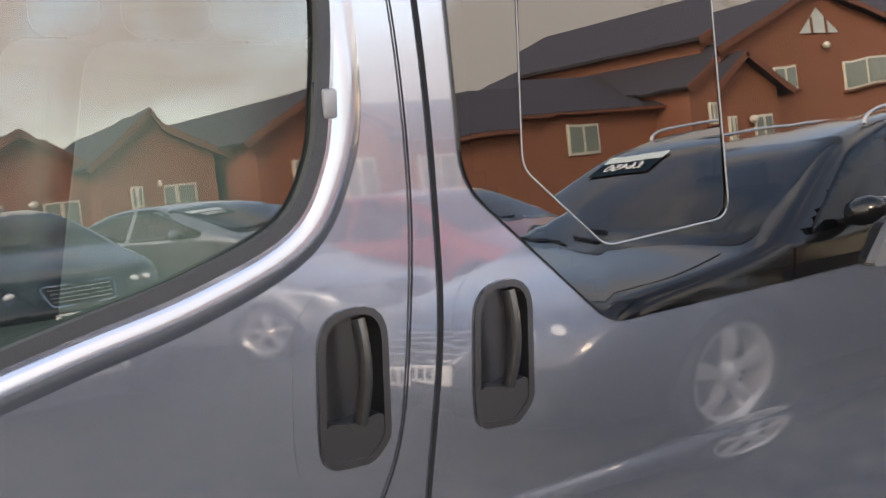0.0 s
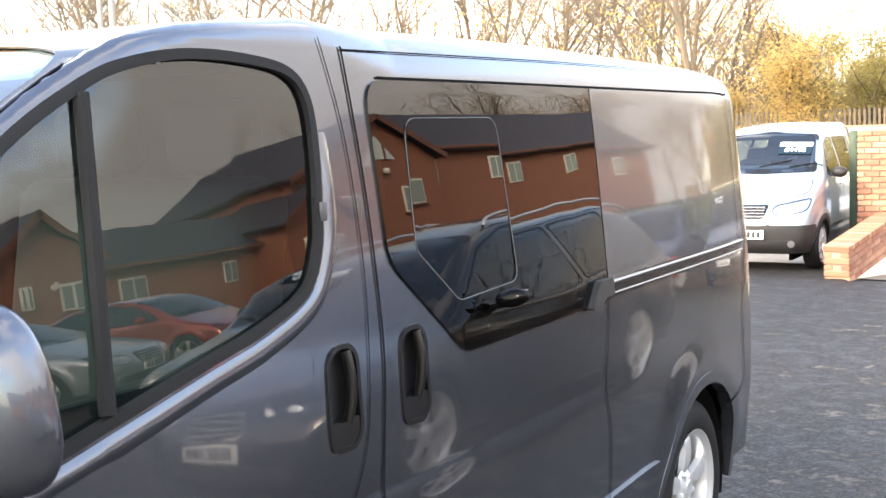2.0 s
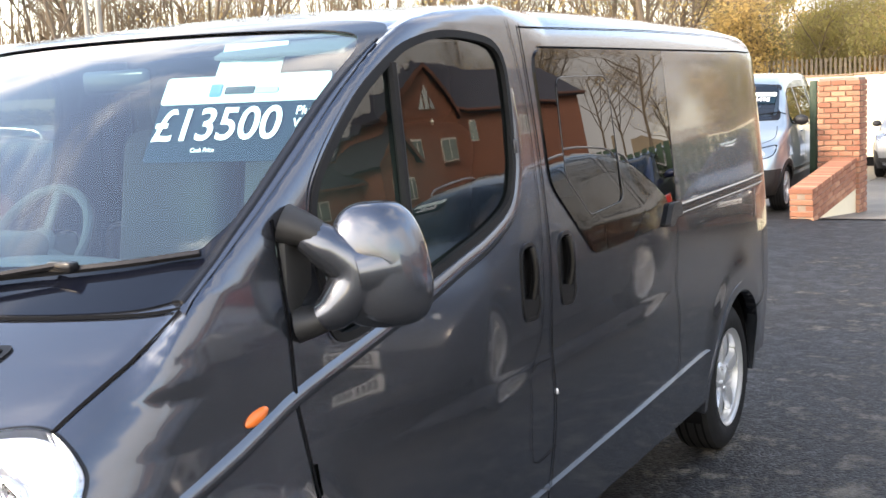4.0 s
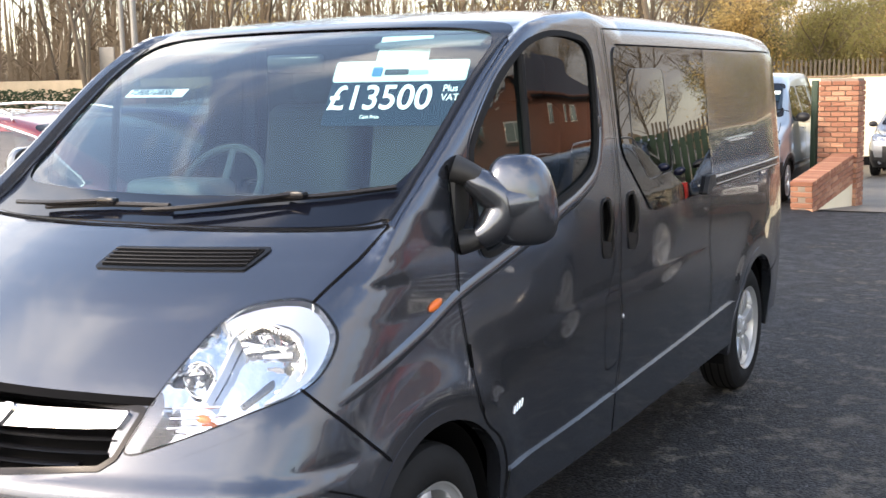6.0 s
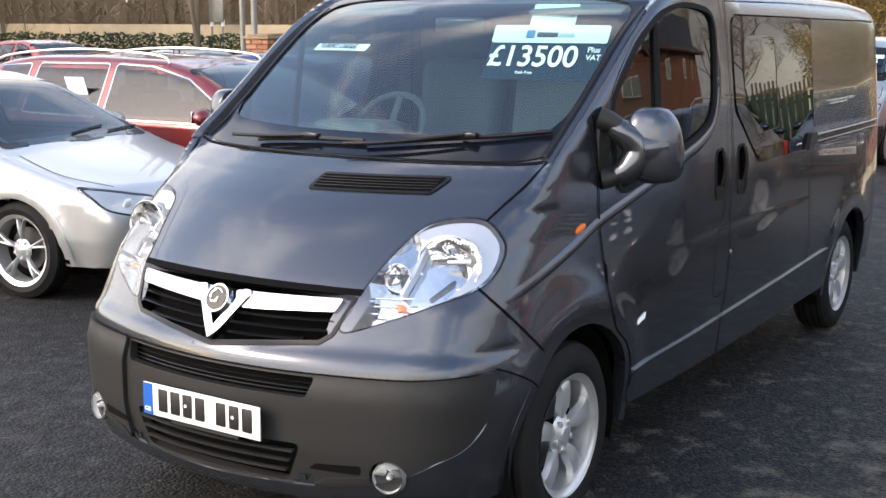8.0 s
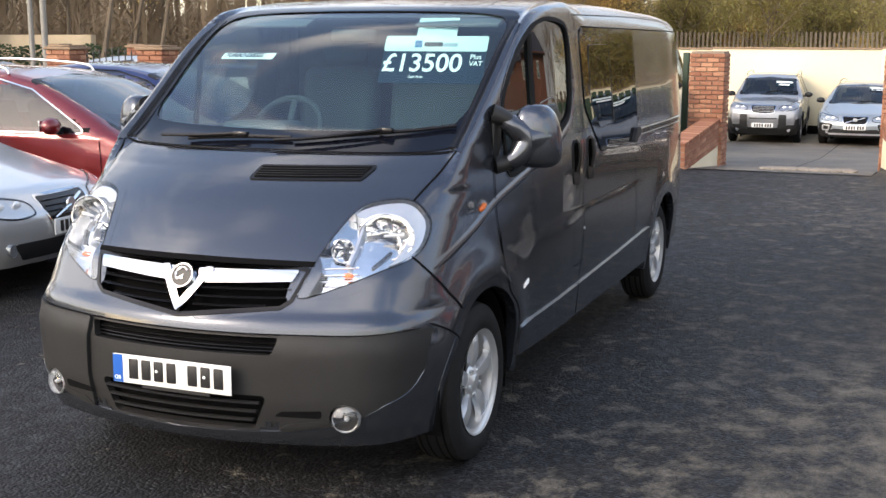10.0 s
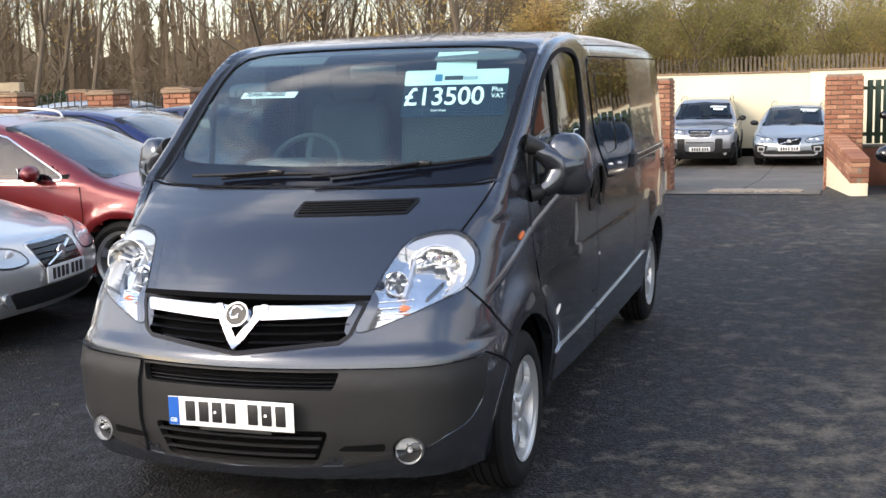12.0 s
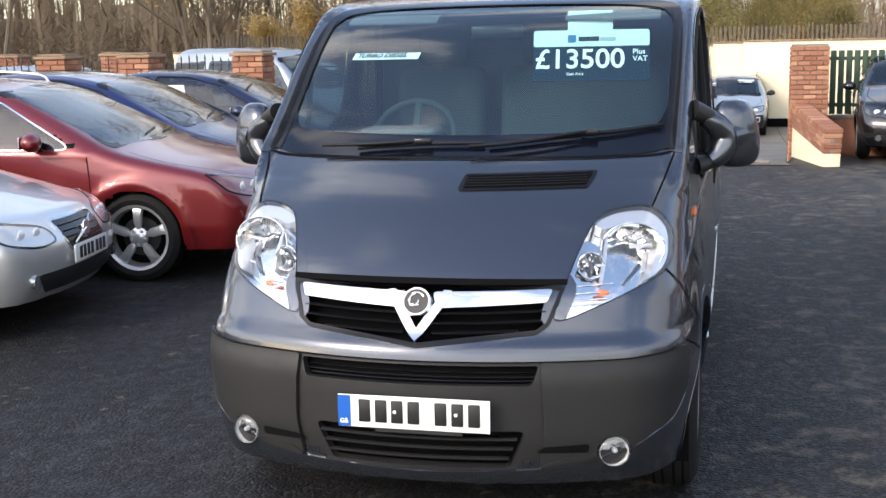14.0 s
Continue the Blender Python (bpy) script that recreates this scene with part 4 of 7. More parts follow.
inner = CLEAR_EDGE
panel("windscreen", inner, "front", SCREEN, van, off=-0.002, lip=0.004, cell=0.08, cell_b=0.03, fn=screen_skin)
panel("screen_border", grow(SCREEN_EDGE, 0.006), "front", FRIT, van, off=0.004, lip=0.004, holes=[inner], cell=0.04, cell_b=0.02, fn=screen_skin)
for s in (-1, 1):
    crest = [(s * 0.800, 1.300), (s * 0.802, 1.60), (s * 0.800, 1.76), (s * 0.792, 1.825), (s * 0.826, 1.825), (s * 0.836, 1.76), (s * 0.843, 1.60), (s * 0.840, 1.300)]
    panel("pillar_edge", crest, "front", GREY, van, off=0.003, lip=0.004, cell=0.008, cell_b=0.03)
    strip_ = [(s * 0.770, 1.310), (s * 0.772, 1.60), (s * 0.769, 1.76), (s * 0.762, 1.835), (s * 0.796, 1.835), (s * 0.806, 1.76), (s * 0.812, 1.60), (s * 0.809, 1.310)]
    panel("screen_rubber", strip_, "front", GLOSSBLACK, van, off=0.007, lip=0.010, cell=0.008, cell_b=0.03)
panel("scuttle", rounded([(-0.81, 1.312, 0.02), (-0.55, 1.302), (0.0, 1.304), (0.55, 1.302), (0.81, 1.312, 0.02), (0.70, 1.290), (0.31, 1.286), (0.0, 1.288), (-0.31, 1.286), (-0.70, 1.290)]), "front", PLASTIC, van, off=-0.002, lip=0.02)
for path, arm in (([(-0.12, 1.318), (-0.30, 1.335), (-0.488, 1.352), (-0.64, 1.366), (-0.756, 1.382)], [(-0.05, 1.303), (-0.20, 1.312), (-0.40, 1.338), (-0.488, 1.352)]),
                  ([(-0.10, 1.326), (0.10, 1.324), (0.28, 1.315), (0.40, 1.306)], [(0.55, 1.302), (0.35, 1.308), (0.20, 1.318), (0.14, 1.324)])):
    p_, n_ = lift(spline(path, closed=False, steps=5), "front", -1)
    wiper = part("wiper", tube([tuple(v) for v in p_ + n_ * 0.018], 0.009, 6), GLOSSBLACK, van, "black wiper parked at the foot of the windscreen")
    p_, n_ = lift(spline(arm, closed=False, steps=5), "front", -1)
    part("wiper_arm", tube([tuple(v) for v in p_ + n_ * 0.034], 0.008, 6), GLOSSBLACK, wiper)
    c, cn = p_[-1], n_[-1]
    part("wiper_joint", box((0.03, 0.07, 0.022), tuple(c + cn * 0.028), 0.006), GLOSSBLACK, wiper)

# door mirrors
for s in (-1, 1):
    head = bmesh.new()
    loops = []
    for j in range(19):
        v = -math.pi / 2 + math.pi * j / 18
        cv, sv = abs(math.cos(v)) ** 0.62, math.copysign(abs(math.sin(v)) ** 0.80, v)
        z = 1.342 + 0.137 * sv
        loop_ = []
        for k in range(32):
            a = k * math.tau / 32
            cx_, cy_ = math.cos(a), math.sin(a)
            ex = math.copysign(abs(cx_) ** 0.8, cx_) * (0.092 if cx_ < 0 else 0.040) * cv
            ey = math.copysign(abs(cy_) ** 0.85, cy_) * (0.098 - 0.012 * sv) * cv
            loop_.append(head.verts.new((1.20 + ex + 0.32 * ey + 0.035 * (1.342 - z), s * (1.03 + ey - 0.06 * (z - 1.342)), z)))
        loops.append(loop_)
    for r0, r1 in zip(loops, loops[1:]):
        for k in range(32):
            head.faces.new((r0[k], r0[(k + 1) % 32], r1[(k + 1) % 32], r1[k]))
    bmesh.ops.remove_doubles(head, verts=head.verts, dist=0.0005)
    mirror = part("door_mirror", head, GREY, van, "painted door mirror on a forked arm")
    part("mirror_glass", box((0.004, 0.13, 0.17), (1.236, s * 1.03, 1.34), 0.002, Matrix.Rotation(radians(18 * s), 4, "Z")), CHROME, mirror)
    part("mirror_back", box((0.02, 0.14, 0.18), (1.222, s * 1.03, 1.34), 0.008, Matrix.Rotation(radians(18 * s), 4, "Z")), GLOSSBLACK, mirror)
    part("mirror_foot", tube(spline([(1.078, s * 0.866, 1.440), (1.092, s * 0.90, 1.428), (1.105, s * 0.935, 1.410), (1.112, s * 0.958, 1.390)], closed=False, steps=6), 0.062, 16, flat=0.72, taper_to=0.034), PLASTIC, mirror)
    part("mirror_foot", tube(spline([(1.092, s * 0.882, 1.222), (1.104, s * 0.912, 1.228), (1.114, s * 0.945, 1.240), (1.12, s * 0.965, 1.256)], closed=False, steps=6), 0.056, 16, flat=0.72, taper_to=0.031), PLASTIC, mirror)
    crook = spline([(1.100, s * 0.915, 1.412), (1.108, s * 0.945, 1.392), (1.122, s * 0.970, 1.370), (1.135, s * 0.995, 1.345), (1.136, s * 0.998, 1.315), (1.126, s * 0.980, 1.280), (1.118, s * 0.960, 1.255), (1.110, s * 0.935, 1.240)], closed=False, steps=6)
    arm_ = bmesh.new()
    count_ = len(crook)
    rings_ = []
    for i, q_ in enumerate(crook):
        swell = math.sin(math.pi * i / (count_ - 1))
        d_ = (Vector(crook[min(i + 1, count_ - 1)]) - Vector(crook[max(i - 1, 0)])).normalized()
        a_ = d_.cross(Vector((1, 0, 0))).normalized()
        b_ = d_.cross(a_)
        rings_.append([arm_.verts.new(Vector(q_) + (a_ * math.cos(k * math.tau / 18) * (0.038 + 0.018 * swell) + b_ * math.sin(k * math.tau / 18) * 0.047)) for k in range(18)])
    for r0, r1 in zip(rings_, rings_[1:]):
        for k in range(18):
            arm_.faces.new((r0[k], r0[(k + 1) % 18], r1[(k + 1) % 18], r1[k]))
    part("mirror_arm", arm_, GREY, mirror)
    part("mirror_neck", tube([(1.132, s * 0.990, 1.33), (1.16, s * 1.01, 1.335), (1.20, s * 1.035, 1.34)], 0.062, 16, taper_to=0.085), GREY, mirror)
    part("mirror_base", box((0.10, 0.03, 0.22), (1.10, s * 0.872, 1.325), 0.014), PLASTIC, mirror)
    # pressed sill under the door window, running on as a crease along the wing
    edge = [(2.17, 1.70), (2.172, 1.55), (2.152, 1.452), (2.085, 1.352), (1.925, 1.287), (1.755, 1.246), (1.53, 1.186), (1.30, 1.130), (1.05, 1.068), (0.85, 0.997), (0.62, 0.928), (0.45, 0.888)]
    p_, n_ = lift(spline(edge, closed=False, steps=6), "side", s)
    flange = bmesh.new()
    m_ = len(p_)
    t_ = np.gradient(p_, axis=0)
    t_ /= np.linalg.norm(t_, axis=1, keepdims=True)
    b_ = np.cross(n_, t_)
    rings_ = []
    for i in range(m_):
        fade = min(1.0, (m_ - 1 - i) / 14 + 0.15, i / 6 + 0.2)
        w_ = 0.024 * (1.0 if i < m_ * 0.55 else 0.8)
        rings_.append([flange.verts.new(p_[i] + b_[i] * w_ * c + n_[i] * (0.011 * fade * h - 0.001)) for c, h in ((-1.3, 0), (-0.7, 0.45), (0, 1.0), (0.5, 0.62), (1.0, 0))])
    for r0, r1 in zip(rings_, rings_[1:]):
        for k in range(4):
            flange.faces.new((r0[k], r0[k + 1], r1[k + 1], r1[k]))
    sill_ = part("window_sill", flange, GREY, van)
    sill_.data.set_sharp_from_angle(angle=radians(80))



DISC = mat("brake_disc_steel", (0.10, 0.10, 0.105), 0.4, 0.8, vary=0.2, scale=20)


def road_wheel(parent, at, side, radius=0.335, rim=0.215, width=0.21, spokes=5, material=ALLOY, name="wheel", twin=0.0):
    """A tyre on a spoked alloy rim; the outer face looks along y * side."""
    hub = new(name)
    hub.parent, hub.location = parent, at
    hub.rotation_euler = (0, 0, 0 if side < 0 else math.pi)
    h = width / 2
    prof = [(rim, h * 0.80), (rim + 0.015, h * 0.92), ((rim + radius) / 2, h * 1.02), (radius - 0.03, h * 0.90), (radius - 0.008, h * 0.76), (radius, h * 0.5), (radius, 0), (radius, -h * 0.5), (radius - 0.008, -h * 0.76), (radius - 0.03, -h * 0.90),
            ((rim + radius) / 2, -h * 1.02), (rim + 0.015, -h * 0.92), (rim, -h * 0.80)]
    tyre = part("tyre", revolve(prof, 48), RUBBER, hub, "black rubber tyre")
    for y in (-0.52, -0.2, 0.2, 0.52):
        part("tread_groove", revolve([(radius + 0.0012, h * (y - 0.045)), (radius + 0.0012, h * (y + 0.045))], 48), DARK, tyre)
    barrel = part("rim", revolve([(rim + 0.004, -h * 0.92), (rim + 0.010, -h * 0.95), (rim, -h * 0.84), (rim - 0.016, -h * 0.78), (rim - 0.024, -h * 0.3), (rim - 0.03, h * 0.8)], 48), material, hub, "silver alloy rim")
    part("brake_disc", revolve([(0.04, h * 0.02), (rim * 0.62, h * 0.02), (rim * 0.62, h * 0.12)], 32), DISC, hub)
    # near black disc paints in the shade behind the spokes
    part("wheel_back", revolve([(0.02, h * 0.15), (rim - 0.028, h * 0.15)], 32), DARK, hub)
    for k in range(spokes):
        bm = bmesh.new()
        a0 = k * math.tau / spokes + 0.3
        for off in ((-twin, twin) if twin else (0,)):
            w0, w1 = (0.56, 0.60) if not twin else (0.22, 0.10)
            prev = None
            for j in range(7):
                t = j / 6
                r = 0.045 + (rim - 0.030) * t * 0.97 + 0.0 * t
                r = min(r, rim - 0.012)
                half = (w0 + (w1 - w0) * t) * 0.5 * (1 + 1.4 * max(0, t - 0.72)) + 0.0
                half = min(half, 0.6)
                y = -h * (0.62 + 0.20 * math.sin(math.pi * t * 0.9))
                cr = []
                for da, dy in ((-half, 0.03), (-half * 0.8, 0.006), (0, 0), (half * 0.8, 0.006), (half, 0.03)):
                    an = a0 + off * t * 1.0 + da * (1.0 if t < 0.2 else (0.06 + 0.0) / max(r, 0.06) * 2.1)
                    cr.append(bm.verts.new((r * math.cos(an), y + dy, r * math.sin(an))))
                if prev:
                    for i in range(4):
                        bm.faces.new((prev[i], prev[i + 1], cr[i + 1], cr[i]))
                prev = cr
        part("spoke", bm, material, hub)
    cap = part("hub_cap", revolve([(0.001, -h * 0.80), (0.028, -h * 0.79), (0.034, -h * 0.74), (0.060, -h * 0.66), (0.075, -h * 0.55)], 28), material, hub)
    for k in range(5):
        a = k * math.tau / 5 + 0.3 + math.pi / 5
        part("wheel_bolt", cyl(0.011, 0.010, 0.02, (0.055 * math.cos(a), -h * 0.68, 0.055 * math.sin(a)), Matrix.Rotation(radians(90), 4, "X"), 10), SATIN, cap)
    return hub


for cx in AXLES:
    for s in (-1, 1):
        road_wheel(van, (cx, s * 0.812, HUB), s)

# cab interior
cab = new("interior")
cab.parent = van
dash = bmesh.new()
prof = [(0.95, 1.18), (1.00, 1.27), (1.10, 1.305), (1.30, 1.30), (1.42, 1.26), (1.46, 1.18), (1.44, 0.90)]
rows_ = [[dash.verts.new((x + 0.10 * abs(y) ** 2 * 0, y, z + 0.015 * math.cos(y * 5))) for x, z in prof] for y in np.linspace(-0.80, 0.80, 17)]
for r0, r1 in zip(rows_, rows_[1:]):
    for a in range(len(prof) - 1):
        dash.faces.new((r0[a], r0[a + 1], r1[a + 1], r1[a]))
part("dashboard", dash, DASH, cab, "dark grey moulded dashboard")
part("binnacle", box((0.22, 0.36, 0.08), (1.34, 0.40, 1.32), 0.035, segments=4), DASH, cab)
wheel_ring = bmesh.new()
tilt_ = Matrix.Translation((1.55, 0.40, 1.30)) @ Matrix.Rotation(radians(-55), 4, "Y")
ring_ = [tilt_ @ Vector((0.19 * math.cos(k * math.tau / 36), 0.19 * math.sin(k * math.tau / 36), 0)) for k in range(37)]
tube(ring_, 0.015, 8, wheel_ring)
for a in (0.3, math.pi - 0.3, math.pi * 1.5):
    tube([tilt_ @ Vector((0, 0, -0.02)), tilt_ @ Vector((0.18 * math.cos(a + 1.57), 0.18 * math.sin(a + 1.57), 0))], 0.018, 8, wheel_ring, flat=0.5)
ball((0.06, 0.06, 0.03), tilt_ @ Vector((0, 0, -0.01)), Matrix.Rotation(radians(-55), 4, "Y"), 16, wheel_ring)
part("steering_wheel", wheel_ring, CLOTH, cab)
for y, w in ((0.42, 0.48), (-0.30, 0.86)):
    part("seat_base", box((0.50, w, 0.20), (1.95, y, 0.95), 0.06, segments=3), CLOTH, cab)
    part("seat_back", box((0.15, w * 0.96, 0.62), (2.20, y, 1.30), 0.07, Matrix.Rotation(radians(10), 4, "Y"), segments=4), CLOTH, cab)
for y in (0.42, -0.12, -0.50):
    part("headrest", box((0.10, 0.26, 0.18), (2.27, y, 1.70), 0.045, segments=4), CLOTH, cab)
    for d in (-0.05, 0.05):
        part("headrest_stem", tube([(2.255, y + d, 1.56), (2.265, y + d, 1.66)], 0.007, 6), INK, cab)
part("bulkhead", box((0.03, 1.62, 1.22), (2.42, 0, 1.30), 0.01), mat("bulkhead_grey", (0.030, 0.038, 0.042), 0.6, vary=0.2), cab)
part("cab_headlining", box((0.76, 1.46, 0.012), (2.04, 0, 1.86), 0.004), mat("headlining", (0.10, 0.10, 0.10), 0.9, vary=0.15, scale=20), cab)
part("rear_mirror", box((0.03, 0.24, 0.065), (1.52, 0.0, 1.765), 0.015, segments=3), GLOSSBLACK, cab)
for y in (0.50, -0.50):
    part("sun_visor", box((0.16, 0.42, 0.015), (1.66, y, 1.84), 0.006, Matrix.Rotation(radians(-20), 4, "Y")), mat("visor_grey", (0.12, 0.12, 0.12), 0.8, vary=0.1), cab)
for s in (-1, 1):
    part("door_trim", box((1.0, 0.03, 0.55), (1.62, s * 0.84, 0.98), 0.012), DASH, cab)


def on_screen(y, z, depth=0.012):
    """Pose on the inside of the windscreen, x across the van to its left, y up the glass."""
    p_, n_ = lift([(y, z), (y, z + 0.02)], "front", -1)
    up = Vector(p_[1] - p_[0]).normalized()
    out = Vector(n_[0])
    right = up.cross(out).normalized()
    up = out.cross(right)
    m = Matrix((right, up, out)).transposed().to_4x4()
    m.translation = Vector(p_[0]) - out * depth
    return m


def flat_card(w, h, r=0.012, thick=0.002):
    bm = bmesh.new()
    vs = [bm.verts.new((a, b, 0)) for a, b in rounded([(-w / 2, -h / 2, r), (w / 2, -h / 2, r), (w / 2, h / 2, r), (-w / 2, h / 2, r)])]
    f = bm.faces.new(vs)
    g = bmesh.ops.extrude_face_region(bm, geom=[f])["geom"]
    bmesh.ops.translate(bm, vec=(0, 0, -thick), verts=[v for v in g if isinstance(v, bmesh.types.BMVert)])
    return bm


def card(name, w, h, m, material, parent=None, r=0.012):
    bm = flat_card(w, h, r)
    bmesh.ops.transform(bm, matrix=m, verts=bm.verts)
    return part(name, bm, material, parent)


lean_ = Vector((0.57, 0.05, 0.82)).normalized()
side_ = Vector((0.10, -1, 0)).normalized()
face_ = side_.cross(lean_).normalized()
lean_ = face_.cross(side_)
m_ = Matrix((side_, lean_, face_)).transposed().to_4x4()
m_.translation = (1.50, -0.418, 1.650)
m_ = m_ @ Matrix.Diagonal((1.06, 1.14, 1, 1))
price = card("price_card", 0.475, 0.215, m_, CARDBLUE)
tagged(price, "dark blue price card with white figures on the windscreen", "price card")
card("card_header", 0.475, 0.075, m_ @ pose(0, 0.085, 0.003), PALE, price)
card("card_tab", 0.185, 0.10, m_ @ pose(-0.005, 0.165, 0.001), PALE, price, 0.004)
card("card_mark", 0.034, 0.034, m_ @ pose(-0.08, 0.082, 0.006), BADGEBLUE, price, 0.004)
card("card_bar", 0.085, 0.020, m_ @ pose(-0.010, 0.080, 0.006), INK, price, 0.004)
card("card_bar", 0.065, 0.016, m_ @ pose(0.068, 0.078, 0.006), mat("grey_ink", (0.35, 0.42, 0.44), 0.5, vary=0.05), price, 0.004)
lettering("price_figures", "£13500", 0.122, m_ @ pose(-0.232, -0.052, 0.006), WHITE, price, squeeze=1.0)
lettering("price_plus", "Plus", 0.032, m_ @ pose(0.168, 0.008, 0.006), WHITE, price)
lettering("price_vat", "VAT", 0.032, m_ @ pose(0.168, -0.024, 0.006), WHITE, price)
lettering("price_note", "Cash Price", 0.016, m_ @ pose(-0.10, -0.085, 0.006), WHITE, price)
m_ = on_screen(0.448, 1.680) @ pose(0, 0, 0, 0, 0, -7) @ Matrix.Diagonal((1.04, 1.25, 1, 1))
strip = card("engine_sign", 0.300, 0.036, m_, WHITE, None, 0.002)
tagged(strip, "white windscreen strip with slanted black capitals", "sign")
lettering("sign_words", "TURBO DIESEL", 0.033, m_ @ pose(-0.132, -0.012, 0.005) @ Matrix(((1, 0.25, 0, 0), (0, 1, 0, 0), (0, 0, 1, 0), (0, 0, 0, 1))), INK, strip, squeeze=1.06)



# ---- ground ----
def tarmac():
    """Worn asphalt: bitumen with small stones showing, patches laid at different times, damp streaks."""
    m = mat("tarmac", (0.0092, 0.0096, 0.0108), 0.7, vary=0.7, scale=0.6, Specular_IOR_Level=0.32)
    n, l = m.node_tree.nodes, m.node_tree.links
    b = n["Principled BSDF"]
    base = b.inputs["Base Color"].links[0].from_socket
    tc, stone, tone, mix = n.new("ShaderNodeTexCoord"), n.new("ShaderNodeTexVoronoi"), n.new("ShaderNodeMapRange"), n.new("ShaderNodeMixRGB")
    stone.inputs["Scale"].default_value = 70
    l.new(tc.outputs["Object"], stone.inputs["Vector"])
    tone.inputs["To Min"].default_value, tone.inputs["To Max"].default_value = 0.45, 4.2
    sep = n.new("ShaderNodeSeparateColor")
    l.new(stone.outputs["Color"], sep.inputs[0])
    rare = n.new("ShaderNodeMath")
    rare.operation = "POWER"
    rare.inputs[1].default_value = 3.0
    l.new(sep.outputs[0], rare.inputs[0])
    l.new(rare.outputs[0], tone.inputs[0])
    mix.blend_type, mix.inputs[0].default_value = "MULTIPLY", 1.0
    l.new(base, mix.inputs[1])
    l.new(tone.outputs[0], mix.inputs[2])
    worn, wr, mix2 = n.new("ShaderNodeTexNoise"), n.new("ShaderNodeMapRange"), n.new("ShaderNodeMixRGB")
    worn.inputs["Scale"].default_value, worn.inputs["Detail"].default_value, worn.inputs["Roughness"].default_value = 5.0, 10, 0.74
    l.new(tc.outputs["Object"], worn.inputs["Vector"])
    l.new(worn.outputs["Fac"], wr.inputs[0])
    lane, across = n.new("ShaderNodeMapRange"), n.new("ShaderNodeSeparateXYZ")
    l.new(tc.outputs["Object"], across.inputs[0])
    l.new(across.outputs["Y"], lane.inputs[0])
    lane.inputs["From Min"].default_value, lane.inputs["From Max"].default_value = -2.6, 0.2
    lane.inputs["To Min"].default_value, lane.inputs["To Max"].default_value = 0.42, 0.60
    l.new(lane.outputs[0], wr.inputs["From Min"])
    wr.inputs["From Max"].default_value = 0.70
    wr.inputs["To Max"].default_value = 0.85
    l.new(wr.outputs[0], mix2.inputs[0])
    l.new(mix.outputs[0], mix2.inputs[1])
    mix2.inputs[2].default_value = (0.180, 0.162, 0.132, 1)
    l.new(mix2.outputs[0], b.inputs["Base Color"])
    rough = n.new("ShaderNodeMapRange")
    l.new(worn.outputs["Fac"], rough.inputs[0])
    rough.inputs["From Min"].default_value, rough.inputs["From Max"].default_value = 0.35, 0.6
    rough.inputs["To Min"].default_value, rough.inputs["To Max"].default_value = 0.55, 0.85
    l.new(rough.outputs[0], b.inputs["Roughness"])
    height, bump_ = n.new("ShaderNodeMath"), n.new("ShaderNodeBump")
    height.operation = "SUBTRACT"
    height.inputs[0].default_value = 1.0
    l.new(stone.outputs["Distance"], height.inputs[1])
    bump_.inputs["Strength"].default_value, bump_.inputs["Distance"].default_value = 0.9, 0.007
    l.new(height.outputs[0], bump_.inputs["Height"])
    l.new(bump_.outputs[0], b.inputs["Normal"])
    return m


TARMAC = tarmac()
CONCRETE = mat("concrete_slab", (0.135, 0.115, 0.092), 0.6, vary=0.75, scale=1.1, bump=0.25, bump_scale=40)
RENDER = mat("cream_render", (0.72, 0.65, 0.47), 0.85, vary=0.10, scale=0.7, bump=0.15, bump_scale=60)
COPING = mat("weathered_coping", (0.27, 0.185, 0.12), 0.85, vary=0.35, scale=6, bump=0.3)
MORTAR = mat("mortar", (0.24, 0.19, 0.15), 0.9, vary=0.25, scale=10, bump=0.3)
IRON = mat("black_iron", (0.015, 0.015, 0.016), 0.5, vary=0.3, scale=12)
GREENWOOD = mat("dark_green_boards", (0.018, 0.045, 0.022), 0.6, vary=0.35, scale=8, bump=0.2)
STEELPOLE = mat("galvanised_pole", (0.24, 0.23, 0.21), 0.55, 0.4, vary=0.2, scale=5)


def piece_mat(name, low, high, rough=0.85, bump=0.4):
    """Bricks: each one its own shade, with blotches."""
    m = mat(name, tuple(0.6 * a + 0.4 * b for a, b in zip(low, high)), rough, vary=0.55, scale=14, bump=bump, bump_scale=70)
    n, l = m.node_tree.nodes, m.node_tree.links
    info, ramp_, mul = n.new("ShaderNodeObjectInfo"), n.new("ShaderNodeValToRGB"), n.new("ShaderNodeMixRGB")
    ramp_.color_ramp.elements[0].color, ramp_.color_ramp.elements[1].color = (*low, 1), (*high, 1)
    for at, mixed in ((0.35, 0.22), (0.7, 0.38), (0.88, 0.75)):
        e = ramp_.color_ramp.elements.new(at)
        e.color = (*(a + mixed * (b - a) for a, b in zip(low, high)), 1)
    l.new(info.outputs["Random"], ramp_.inputs[0])
    old = n["Principled BSDF"].inputs["Base Color"].links[0].from_socket
    mul.blend_type = "MIX"
    mul.inputs[0].default_value = 0.35
    l.new(ramp_.outputs[0], mul.inputs[1])
    l.new(old, mul.inputs[2])
    l.new(mul.outputs[0], n["Principled BSDF"].inputs["Base Color"])
    return m


BRICK = piece_mat("red_brick", (0.20, 0.068, 0.038), (0.50, 0.27, 0.165))
BRICKFLAT = mat("red_brick_run", (0.26, 0.11, 0.07), 0.85, vary=0.3, scale=5, bump=0.4)


